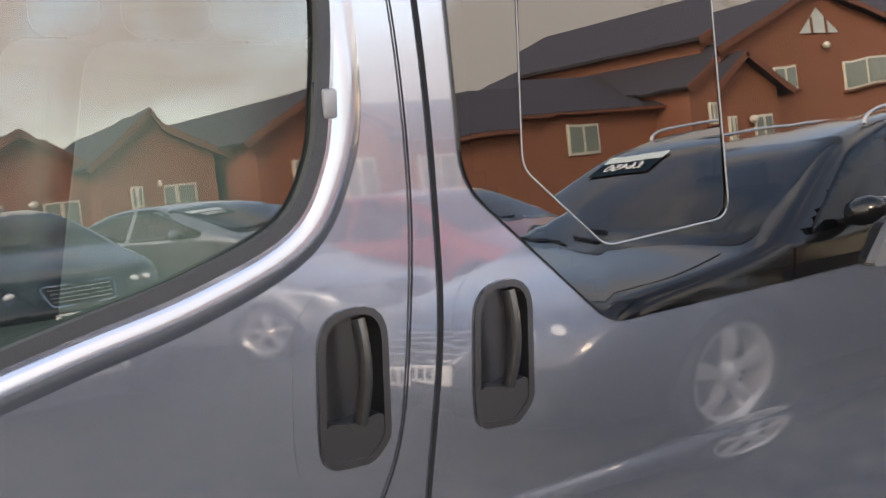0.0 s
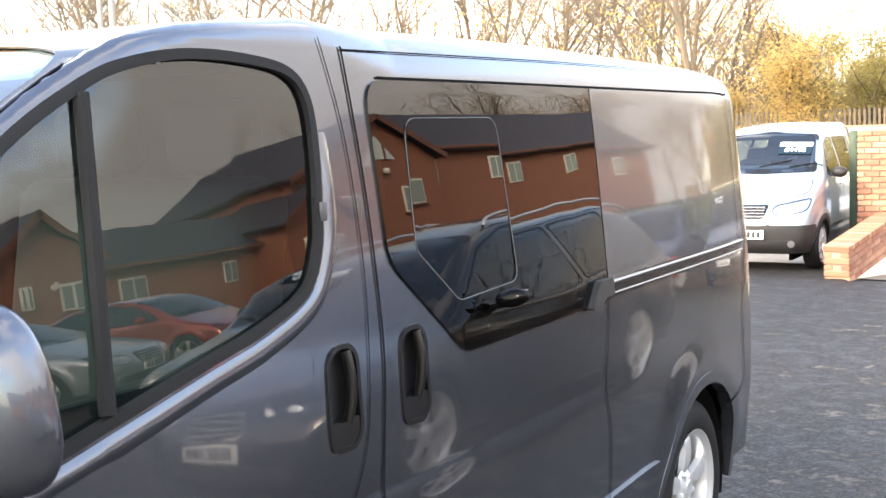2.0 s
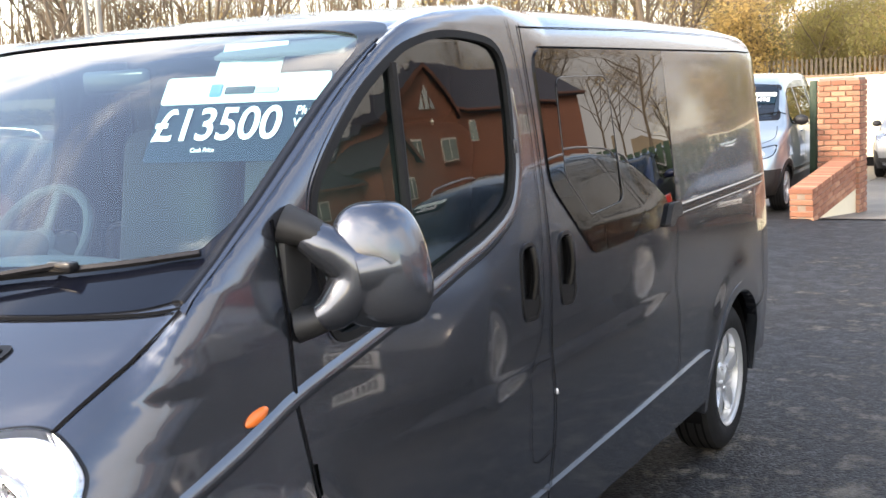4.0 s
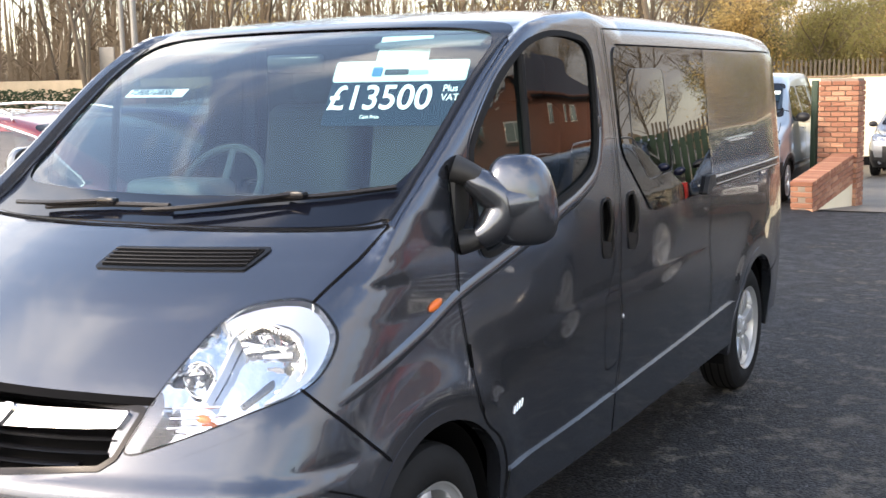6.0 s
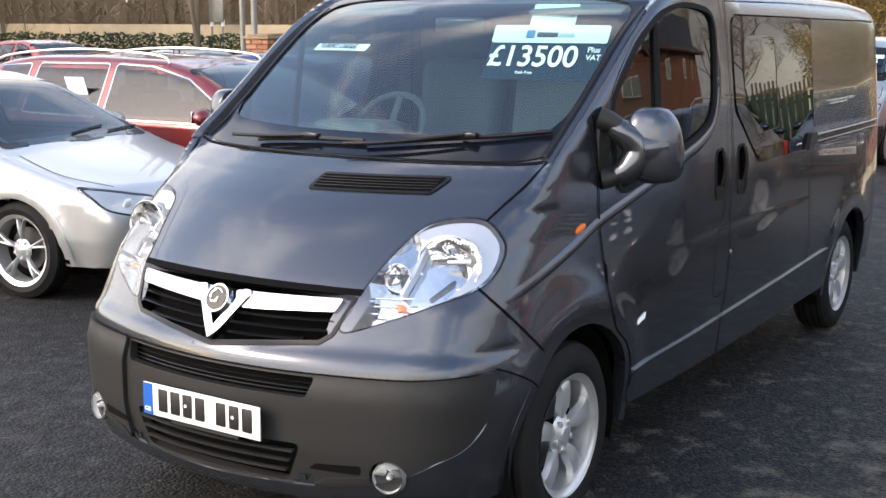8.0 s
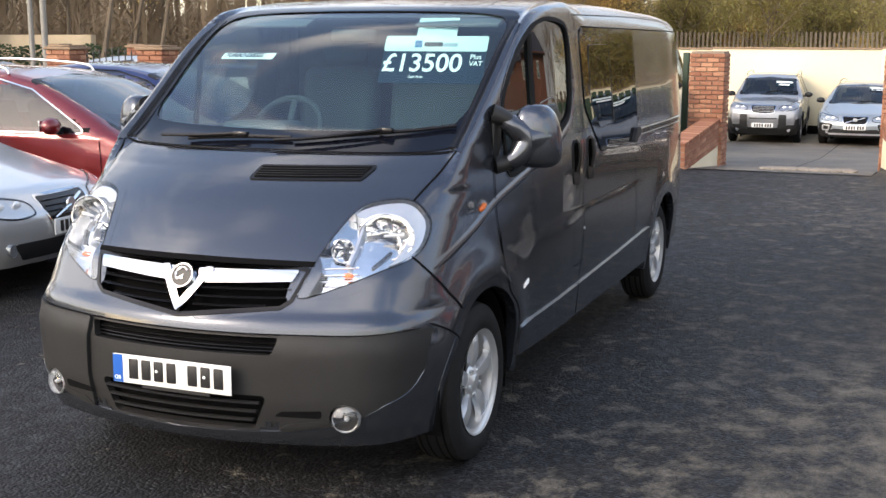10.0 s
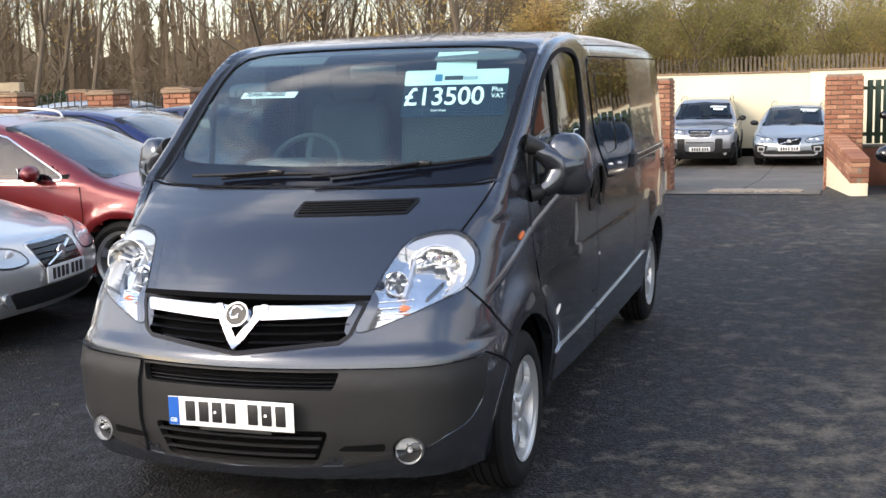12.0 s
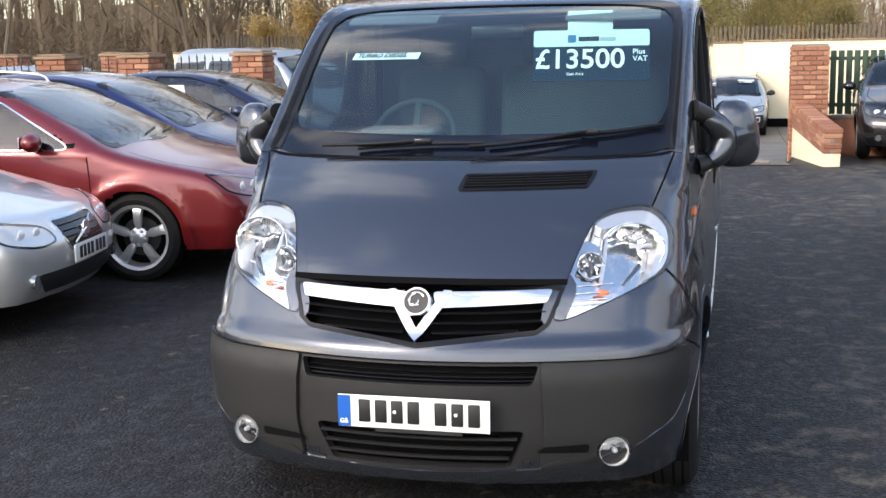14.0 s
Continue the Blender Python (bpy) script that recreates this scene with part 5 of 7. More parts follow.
def ground_z(x, y):
    """The forecourt falls gently behind the van; between the low walls a ramp drops to the lower yard."""
    x, y = np.asarray(x, float), np.asarray(y, float)
    low = lerp(x, [(5.5, 0.0), (14.4, -0.15), (16.0, -0.26), (22.0, -0.62), (27.0, -0.76), (60, -0.8)])
    high = lerp(x, [(5.5, 0.0), (14.4, -0.13), (16.3, -0.16), (16.8, -0.33), (22.0, -0.64), (27.0, -0.76), (60, -0.8)])
    w = lerp(y, [(-1.97, 0.0), (-1.93, 1.0), (0.76, 1.0), (0.80, 0.0)])
    return low * w + high * (1 - w)


gxs = np.concatenate([np.linspace(-70, -8, 14), np.linspace(-7, 36, 87), np.linspace(38, 400, 24)])
gys = np.sort(np.concatenate([np.linspace(-400, -30, 14), np.linspace(-28, 28, 57), np.linspace(30, 400, 14), [-1.98, -1.92, 0.75, 0.81]]))
ny = len(gys)
ground = mesh_part("ground", [(x, y, float(ground_z(x, y))) for x in gxs for y in gys], [(i * ny + j, (i + 1) * ny + j, (i + 1) * ny + j + 1, i * ny + j + 1) for i in range(len(gxs) - 1) for j in range(ny - 1)], TARMAC, None)
tagged(ground, "dark worn tarmac forecourt, patched and damp in places", "ground", kind="structure")
yard = thing("yard_slab", "pale worn concrete slabs on the ramp and lower yard", "concrete yard", kind="structure")
for x0, x1 in ((14.45, 16.4), (16.42, 20.4), (20.42, 24.6), (24.62, 30.9)):
    for y0, y1 in (((-1.90, -0.62), (-0.60, 0.74)) if x1 < 17 else ((-6.5, -2.3), (-2.28, -0.62), (-0.60, 2.0), (2.02, 6.0))):
        if x0 < 17 or x0 > 16:
            cols = np.linspace(x0, x1, 5)
            vs = [(x, y, float(ground_z(x, -0.5)) + 0.012) for x in cols for y in (y0, y1)]
            mesh_part("slab", vs, [(2 * k, 2 * k + 2, 2 * k + 3, 2 * k + 1) for k in range(4)], CONCRETE, yard)
rng = random.Random(4)
rubble = bmesh.new()
for _ in range(260):
    x, y, r = rng.uniform(15.3, 16.1), rng.uniform(-1.6, -0.2), rng.uniform(0.015, 0.07)
    ball((r, r * rng.uniform(0.7, 1.3), r * 0.6), (x, y, float(ground_z(x, -0.5)) + 0.015), seg=6, bm=rubble)
tagged(part("rubble", rubble, mat("broken_concrete", (0.30, 0.26, 0.21), 0.8, vary=0.4, scale=9), None), "broken concrete and gravel where the slab has crumbled", "rubble", kind="stuff")


# ---- brickwork ----
BRICK_MESH = {}


def brick_mesh(lx, ly, lz):
    key = (round(lx, 3), round(ly, 3), round(lz, 3))
    if key not in BRICK_MESH:
        bm = box((lx, ly, lz), (0, 0, 0), 0.006, segments=1)
        me = bpy.data.meshes.new("brick")
        bm.to_mesh(me)
        bm.free()
        me.materials.append(BRICK)
        BRICK_MESH[key] = me
    return BRICK_MESH[key]


def lay(parent, at, size):
    b = new("brick", brick_mesh(*size))
    b.parent = parent
    b.location = (at[0] + rng.uniform(-0.002, 0.002), at[1] + rng.uniform(-0.002, 0.002), at[2])
    b.rotation_euler = (0, 0, rng.uniform(-0.006, 0.006))


def brick_pier(name, x, y, w, z0, z1, label, cap=False, faces="all", z_bricks=None):
    """A square brick pier on a mortar core, bricks laid in courses round it."""
    t = thing(name, label, "brick pier", group="brick piers")
    part("core", box((w - 0.05, w - 0.05, z1 - z0), (x, y, (z0 + z1) / 2)), MORTAR if z_bricks is None else BRICKFLAT, t)
    n = max(1, round(w / 0.225))
    bl, z, course = w / n, z_bricks or z0, 0
    while z + 0.07 <= z1:
        cuts = [-w / 2 + k * bl for k in range(n + 1)]
        if course % 2:
            cuts = [-w / 2] + [c + bl / 2 for c in cuts[:-1]] + [w / 2]
        for c0, c1 in zip(cuts, cuts[1:]):
            o, lx = (c0 + c1) / 2, c1 - c0 - 0.012
            lay(t, (x - w / 2 + 0.05, y + o, z + 0.0325), (0.10, lx, 0.063))
            if faces == "all":
                lay(t, (x + w / 2 - 0.05, y + o, z + 0.0325), (0.10, lx, 0.063))
            for q in (-1, 1):
                lay(t, (x + o * 0.82 + 0.03, y + q * (w / 2 - 0.05), z + 0.0325), (lx * 0.82, 0.10, 0.063))
        z += 0.075
        course += 1
    if cap:
        part("coping", box((w + 0.05, w + 0.05, 0.045), (x, y, z1 + 0.022), 0.012), COPING, t)
        part("coping_top", box((w - 0.04, w - 0.04, 0.025), (x, y, z1 + 0.06), 0.010), COPING, t)
    return t


def low_wall(m, length, width, courses, label):
    """A low ramp wall climbing with the ramp: rendered foot, brick head, bricks on edge along the top."""
    t = thing("ramp_wall", label, "low wall", group="ramp walls")
    head = -0.065 - 0.075 * courses
    part("render_foot", box((length, width - 0.015, 1.2), (length / 2, 0, head - 0.6), 0.004), RENDER, t)
    part("core", box((length - 0.03, width - 0.03, -head - 0.02), (length / 2, 0, head / 2)), MORTAR, t)
    n = round(length / 0.225)
    pitch = length / n
    for c in range(courses):
        z = head + c * 0.075 + 0.0375
        for k in range(n + c % 2):
            a, b = (k - 0.5 * (c % 2)) * pitch, (k + 1 - 0.5 * (c % 2)) * pitch
            a, b = max(a, 0.115 if c % 2 else 0.0), min(b, length)
            for q in (-1, 1):
                lay(t, ((a + b) / 2, q * (width / 2 - 0.05), z), (round(b - a - 0.012, 2), 0.10, 0.063))
        if c % 2:
            lay(t, (0.05, 0, z), (0.10, width, 0.063))
    for k in range(round(length / 0.076)):
        lay(t, (0.036 + 0.076 * k, 0, -0.032), (0.066, width + 0.01, 0.062))
    t.matrix_world = m
    return t


low_wall(pose(14.22, 0.90, 0.25, 0, -7.5, -5.5), 2.15, 0.30, 5, "low red brick ramp wall, sloping, with a cream rendered foot")
low_wall(pose(13.98, -2.45, 0.42, 0, -7.5, 10.5), 2.1, 0.26, 4, "low red brick ramp wall, sloping, with a cream rendered foot")
brick_pier("gate_pier", 16.45, 0.80, 0.58, -0.3, 1.60, "tall red brick gate pier with mottled bricks", faces="near")
brick_pier("gate_pier", 16.15, -2.22, 0.58, -0.3, 1.60, "tall red brick gate pier with mottled bricks", faces="near")

# cream boundary wall, stepped, on a dark plinth
wall = thing("wall_north", "cream rendered boundary wall with a thin coping and dark plinth", "wall", kind="structure")
for y0, y1, z, dx in ((-9, -1.35, 1.60, -0.06), (-1.35, 3.2, 1.57, 0.0), (3.2, 16, 1.55, 0.0)):
    part("wall_panel", box((0.22, y1 - y0 - 0.004, z + 0.75), (31.2 + dx, (y0 + y1) / 2, (z - 0.75) / 2), 0.006), RENDER, wall)
    part("wall_coping", box((0.30, y1 - y0 - 0.004, 0.05), (31.2 + dx, (y0 + y1) / 2, z + 0.025), 0.008), COPING, wall)
    part("wall_plinth", box((0.24, y1 - y0 - 0.004, 0.26), (31.19 + dx, (y0 + y1) / 2, -0.66), 0.004), DARK, wall)

# green slatted fence beyond the right-hand pier, on a low brick base
fence = thing("slat_fence", "dark green upright slat fence on a low brick base", "fence")
part("fence_base", box((0.22, 5.4, 0.62), (16.6, -5.2, 0.10), 0.006), BRICKFLAT, fence)
part("base_coping", box((0.28, 5.4, 0.05), (16.6, -5.2, 0.43), 0.006), CONCRETE, fence)
for k in range(44):
    part("slat", box((0.02, 0.092, 1.02), (16.6, -2.62 - 0.122 * k, 0.98), 0.004), GREENWOOD, fence)
for z in (0.62, 1.36):
    part("rail", box((0.03, 5.4, 0.06), (16.63, -5.2, z)), GREENWOOD, fence)
post = thing("gate_post", "dark wooden gate post beside the brick pier", "post")
part("post", box((0.10, 0.10, 1.75), (16.6, 1.22, 0.70), 0.008), GREENWOOD, post)

# roadside piers with bow-topped railings between them
PIERS = [(11.5, 9.86), (11.6, 8.25), (11.75, 7.05), (11.95, 5.45)]
FAR = [(17.0, 14.6), (17.2, 12.6), (17.4, 10.5), (17.6, 8.4), (17.8, 6.3)]
for row, w in ((PIERS, 0.46), (FAR, 0.46)):
    for x, y in row:
        brick_pier("fence_pier", x, y, w, -0.1, 1.60, "orange-red brick fence pier with a stone coping", cap=True, faces="near", z_bricks=1.0 if row is PIERS else 1.15)


def railing(x0, y0, x1, y1, sag=True):
    t = thing("railing", "black iron railing with spiked bars and a sweeping top rail", "railing", group="roadside railings")
    n = max(6, round(abs(y1 - y0) / 0.115))

    def top(u):
        return 1.32 - (0.26 * math.sin(math.pi * u) ** 1.0 if sag else -0.10 * math.sin(math.pi * u))
    for k in range(1, n):
        u = k / n
        x, y, z = x0 + (x1 - x0) * u, y0 + (y1 - y0) * u, top(u) + 0.16
        bm = tube([(x, y, 0.1), (x, y, z)], 0.010, 6)
        cyl(0.018, 0.001, 0.07, (x, y, z + 0.03), seg=6, bm=bm)
        part("bar", bm, IRON, t)
    for dz in (0.0, -0.75):
        part("rail", tube([(x0 + (x1 - x0) * k / 12, y0 + (y1 - y0) * k / 12, (top(k / 12) if not dz else 0.45)) for k in range(13)], 0.016, 6), IRON, t)


for row in (PIERS, FAR):
    for (x0, y0), (x1, y1) in zip(row, row[1:]):
        railing(x0, y0 - 0.25, x1, y1 + 0.25, sag=row is FAR)
railing(11.3, 11.8, 11.5, 10.12)
hedge_band = part("long_low_wall", box((0.3, 38, 2.2), (34, 46, 0.85), 0.02), mat("pale_stone_wall", (0.50, 0.40, 0.27), 0.9, vary=0.3, scale=2), None)
tagged(hedge_band, "long pale stone wall across the road", "wall", kind="structure")

for (x, y, r) in ((15.1, 13.62, 0.055), (15.0, 13.22, 0.065)):
    pole = thing("street_pole", "grey galvanised street pole, tall and slightly leaning", "street pole", group="street poles")
    part("pole", tube([(x, y, -0.1), (x + 0.05, y + 0.10, 4.5), (x + 0.1, y + 0.2, 9.0)], r, 12, taper_to=r * 0.7), STEELPOLE, pole)
    part("pole_base", cyl(r * 1.5, r * 1.5, 0.9, (x, y, 0.35), seg=12), STEELPOLE, pole)
cabinet = thing("sign_back", "grey back of a roadside sign on two white-footed posts", "road sign")
part("panel", box((0.05, 0.78, 1.15), (33.2, 31.6, 2.62), 0.02), STEELPOLE, cabinet)
for y in (31.3, 31.9):
    part("post", tube([(33.26, y, -0.9), (33.26, y, 3.1)], 0.04, 8), STEELPOLE, cabinet)
    part("post_foot", cyl(0.07, 0.07, 0.24, (33.26, y, 2.0), seg=10), WHITE, cabinet)
hedge_r = random.Random("hedge")
vs, fs = [], []
for k in range(9000):
    y = hedge_r.uniform(23, 44)
    c = Vector((32 + hedge_r.gauss(0, 0.25), y, -0.8 + 2.35 * math.sqrt(hedge_r.random()) + 0.06 * math.sin(y * 3)))
    d = Vector((hedge_r.gauss(0, 1), hedge_r.gauss(0, 1), hedge_r.gauss(0, 1))).normalized()
    w = d.orthogonal().normalized() * 0.05
    d = d * 0.09
    i = len(vs)
    vs += [c - d, c + w, c + d, c - w]
    fs.append((i, i + 1, i + 2, i + 3))
tagged(mesh_part("hedge", vs, fs, leaf("dark_hedge_leaf", (0.045, 0.075, 0.03), (0.02, 0.035, 0.015)), None, smooth_on=False), "clipped dark green hedge before the stone wall", "hedge", kind="stuff")


# ---- parked cars ----
SALOON = dict(L=4.47, W=1.77, belt=0.93, tumble=0.42, hub=0.32, axles=(0.88, 3.52),
              top=[(0.0, 0.64), (0.10, 0.71), (0.5, 0.82), (0.88, 0.92), (1.07, 0.97), (1.42, 1.14), (1.88, 1.36), (2.24, 1.43), (2.8, 1.45), (3.2, 1.40), (3.65, 1.20), (3.95, 1.04), (4.30, 1.00), (4.45, 0.90)],
              nose=[(0.18, 0.14), (0.30, 0.03), (0.50, 0.0), (0.62, 0.03), (0.72, 0.10), (1.6, 0.4)], tail=[(0.2, 0.12), (0.45, 0.0), (0.8, 0.02), (1.0, 0.10), (1.6, 0.3)],
              screen=(1.10, 1.92), glass=[[(1.33, 0.96), (1.90, 1.275), (2.26, 1.365), (2.62, 1.38), (2.62, 0.955)], [(2.70, 0.965), (2.70, 1.375), (3.05, 1.35), (3.42, 1.20), (3.62, 1.03), (3.60, 0.985)]], rear=(3.30, 3.86))
ESTATE = dict(L=4.82, W=1.86, belt=0.97, tumble=0.40, hub=0.335, axles=(0.95, 3.77),
              top=[(0.0, 0.68), (0.10, 0.76), (0.50, 0.87), (0.95, 0.965), (1.14, 1.01), (1.54, 1.21), (2.02, 1.43), (2.42, 1.505), (3.2, 1.53), (3.9, 1.52), (4.35, 1.46), (4.62, 1.30), (4.78, 1.0)],
              nose=SALOON["nose"], tail=[(0.2, 0.12), (0.45, 0.0), (0.8, 0.02), (1.0, 0.05), (1.5, 0.38)],
              screen=(1.16, 2.08), glass=[[(1.40, 0.99), (2.04, 1.335), (2.46, 1.43), (2.86, 1.445), (2.86, 0.995)], [(2.94, 1.005), (2.94, 1.445), (3.75, 1.44), (3.80, 1.02)], [(3.88, 1.03), (3.85, 1.435), (4.22, 1.41), (4.45, 1.27), (4.52, 1.10)]], rear=(4.40, 4.66))
SUV = dict(bumper=0.50, L=4.45, W=1.81, belt=1.10, tumble=0.30, hub=0.355, axles=(0.83, 3.39),
           top=[(0.0, 0.86), (0.12, 0.98), (0.6, 1.06), (1.15, 1.12), (1.35, 1.17), (1.62, 1.38), (1.95, 1.60), (2.3, 1.69), (3.0, 1.72), (3.9, 1.71), (4.25, 1.62), (4.42, 1.2)],
           nose=[(0.25, 0.16), (0.38, 0.03), (0.60, 0.0), (0.85, 0.03), (0.98, 0.10), (1.7, 0.4)], tail=[(0.25, 0.12), (0.5, 0.0), (1.1, 0.03), (1.7, 0.16)],
           screen=(1.40, 1.98), glass=[[(1.62, 1.15), (1.98, 1.50), (2.28, 1.60), (2.58, 1.62), (2.58, 1.13)], [(2.66, 1.13), (2.66, 1.62), (3.45, 1.62), (3.45, 1.15)], [(3.53, 1.16), (3.53, 1.61), (4.05, 1.58), (4.12, 1.20)]], rear=(4.30, 4.40))
MPV = dict(L=4.35, W=1.83, belt=0.98, tumble=0.36, hub=0.325, axles=(0.88, 3.52),
           top=[(0.0, 0.70), (0.10, 0.80), (0.45, 0.93), (0.85, 1.04), (1.08, 1.10), (1.55, 1.36), (1.95, 1.53), (2.35, 1.59), (3.1, 1.58), (3.75, 1.50), (4.1, 1.32), (4.3, 1.0)],
           nose=SALOON["nose"], tail=[(0.2, 0.12), (0.45, 0.0), (0.9, 0.02), (1.5, 0.30)],
           screen=(1.12, 1.98), glass=[[(1.50, 1.06), (1.98, 1.43), (2.35, 1.50), (2.45, 1.50), (2.45, 1.02)], [(2.53, 1.02), (2.53, 1.50), (3.35, 1.44), (3.40, 1.04)], [(3.48, 1.06), (3.43, 1.43), (3.75, 1.36), (3.92, 1.16)]], rear=(3.95, 4.20))
SMALLVAN = dict(bumper=0.60, L=4.0, W=1.66, belt=1.10, tumble=0.20, hub=0.30, axles=(0.74, 3.34),
                top=[(0.0, 0.74), (0.10, 0.86), (0.45, 1.00), (0.78, 1.10), (0.95, 1.17), (1.20, 1.45), (1.48, 1.68), (1.75, 1.79), (2.4, 1.84), (3.6, 1.84), (3.85, 1.76), (3.97, 1.2)],
                nose=[(0.20, 0.14), (0.32, 0.02), (0.55, 0.0), (0.72, 0.03), (0.86, 0.10), (1.7, 0.5)], tail=[(0.2, 0.10), (0.5, 0.0), (1.2, 0.02), (1.8, 0.14)],
                screen=(1.00, 1.52), glass=[[(1.15, 1.16), (1.48, 1.54), (1.72, 1.62), (1.98, 1.62), (1.98, 1.08)], [(2.10, 1.08), (2.10, 1.62), (2.92, 1.62), (2.92, 1.08)], [(3.04, 1.08), (3.04, 1.62), (3.72, 1.60), (3.72, 1.08)]], rear=(3.86, 3.94))
CARGLASS = glass("car_glass", (0.75, 0.85, 0.88), 0.36, 1.55)
TAILRED = mat("tail_lamp_red", (0.45, 0.02, 0.015), 0.2, vary=0.1)
SEATDARK = mat("car_seat_dark", (0.03, 0.03, 0.032), 0.9, vary=0.2)


def car(name, label, P, colour, m, trim="dark", rails=None, spokes=5, price="", card_side=0, sheet_x=None, group="parked cars", twin=0.0, lower=None, face="slats", front=""):
    """A parked car, nose at its own origin and pointing to -x, built on its own skin."""
    t = thing(name, label, "car", group)
    L, W, hub = P["L"], P["W"], P["hub"]

    def fn(x, y, z):
        x, y, z = np.asarray(x, float), np.abs(np.asarray(y, float)), np.asarray(z, float)
        T = smooth(x, P["top"], 0.10)
        slope = (smooth(x + 0.02, P["top"], 0.10) - smooth(x - 0.02, P["top"], 0.10)) / 0.04
        top = (z - T + 0.05 * (y / (W / 2)) ** 2) / np.sqrt(1 + slope * slope)
        plan = 0.10 * (np.maximum(0.95 - x, 0) / 0.95) ** 2 + 0.10 * (np.maximum(x - L + 0.9, 0) / 0.9) ** 2
        side = y - (W / 2 - plan - P["tumble"] * np.maximum(z - P["belt"], 0) - 0.30 * np.maximum(0.42 - z, 0) - 0.10 * np.abs(z - 0.68) ** 1.5)
        for cx in P["axles"]:
            r = np.sqrt((x - cx) ** 2 + (z - hub) ** 2)
            side = side - 0.018 * np.exp(-((r - hub - 0.07) / 0.05) ** 2)
        front = smooth(z, P["nose"], 0.05) + 0.22 * y * y - x
        back = x - (L - smooth(z, P["tail"], 0.05) - 0.12 * y * y)
        return smax(smax(smax(side, top, 0.10), front, 0.14), back, 0.14)

    pts, n, q = nets(fn, (-0.12, -W / 2 - 0.12, 0.16), (L + 0.15, W / 2 + 0.14, 1.98), 0.05)
    mid = pts[q].mean(1)
    cut = (mid[:, 2] < 0.22)
    for cx in P["axles"]:
        cut |= ((mid[:, 0] - cx) ** 2 + (mid[:, 2] - hub) ** 2 < (hub + 0.035) ** 2) & (np.abs(mid[:, 1]) > W * 0.3)
    view = np.stack([mid[:, 0], mid[:, 2]], 1)
    mn = n[q].mean(1)
    for g in P["glass"]:
        cut |= inside(view, grow(g, -0.03)) & (np.abs(mn[:, 1]) > 0.4)
    s0, s1 = P["screen"]
    cut |= (mid[:, 0] > s0 + 0.05) & (mid[:, 0] < s1 - 0.03) & (np.abs(mid[:, 1]) < W * 0.34) & (mn[:, 2] > 0.3)
    low = (mid[:, 2] < 0.42) | (mid[:, 2] < P.get("bumper", 0.0)) & (mid[:, 0] < 0.42)
    pts[:, 2] = np.maximum(pts[:, 2], 0.235)
    for pick, nm, mt in ((~cut & ~low, "body", colour), (~cut & low, "lower_body", lower or colour)):
        used, k = np.unique(q[pick], return_inverse=True)
        mesh_part(nm, pts[used], k.reshape(-1, 4), mt, t, n[used])
    for s in (-1, 1):
        for cx in P["axles"]:
            r = hub + 0.05
            arc = [(cx + rr * math.cos(a), hub + rr * math.sin(a)) for rr, seq in ((r + 0.045, range(0, 25)), (r - 0.022, range(24, -1, -1))) for a in [math.pi * (k / 24 * 1.06 - 0.03) for k in seq]]
            panel("arch_lip", arc, "side", lower or colour, t, s, 0.006, 0.04, cell=0.08, fn=fn)
            road_wheel(t, (cx, s * (W / 2 - 0.115), hub), s, hub, hub * 0.71, 0.20, spokes, twin=twin)
            # near black plate paints in the shade inside the arch
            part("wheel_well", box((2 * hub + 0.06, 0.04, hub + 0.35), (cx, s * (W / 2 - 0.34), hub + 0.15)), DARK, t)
        for g in P["glass"]:
            corner = [(a, b, 0.035) for a, b in g]
            pane = panel("side_window", rounded(corner), "side", CARGLASS, t, s, 0.001, 0.004, cell=0.09, fn=fn)
            panel("window_trim", grow(rounded(corner), 0.006), "side", CHROME if trim == "chrome" else GLOSSBLACK, t, s, 0.004, 0.008, holes=[grow(rounded(corner), -0.005)], cell=0.09, fn=fn)
        a0, a1 = P["glass"][0][-1][0] + 0.04, P["glass"][1][-1][0] + 0.02
        seam([(a0, P["belt"] + 0.02), (a0, 0.6), (a0 - 0.02, 0.30)], "side", s, 0.008, 0.003, parent=t, fn=fn)
        f0 = P["glass"][0][0][0] - 0.12
        seam([(f0 + 0.02, P["belt"] - 0.03), (f0, 0.7), (f0, 0.32)], "side", s, 0.008, 0.003, parent=t, fn=fn)
        seam([(P["axles"][1] - hub - 0.10, 0.32), (P["axles"][1] - hub - 0.08, 0.6), (a1, P["belt"] + 0.01)], "side", s, 0.008, 0.003, parent=t, fn=fn)
        panel("rub_strip", rounded([(f0 + 0.03, 0.53, 0.01), (P["axles"][1] - hub - 0.10, 0.53, 0.01), (P["axles"][1] - hub - 0.10, 0.49, 0.01), (f0 + 0.03, 0.49, 0.01)]), "side", lower or colour, t, s, 0.012, 0.012, cell=0.2, fn=fn)
        for x in (a0 - 0.16, a1 - 0.14):
            p, nn = lift([(x, P["belt"] - 0.09)], "side", s, fn)
            part("door_handle", box((0.17, 0.03, 0.025), tuple(p[0] + nn[0] * 0.012), 0.010), CHROME if trim == "chrome" else colour, t)
        # mirrors
        mx = P["glass"][0][0][0] + (0.28 if P is ESTATE or P is SALOON else 0.12)
        p, nn = lift([(mx, P["belt"] + 0.06)], "side", s, fn)
        mir = part("door_mirror", ball((0.075, 0.105, 0.070), (mx, s * (abs(p[0][1]) + 0.125), P["belt"] + 0.085), Matrix.Rotation(radians(12 * s), 4, "Z"), 18), PLASTIC if lower else colour, t)
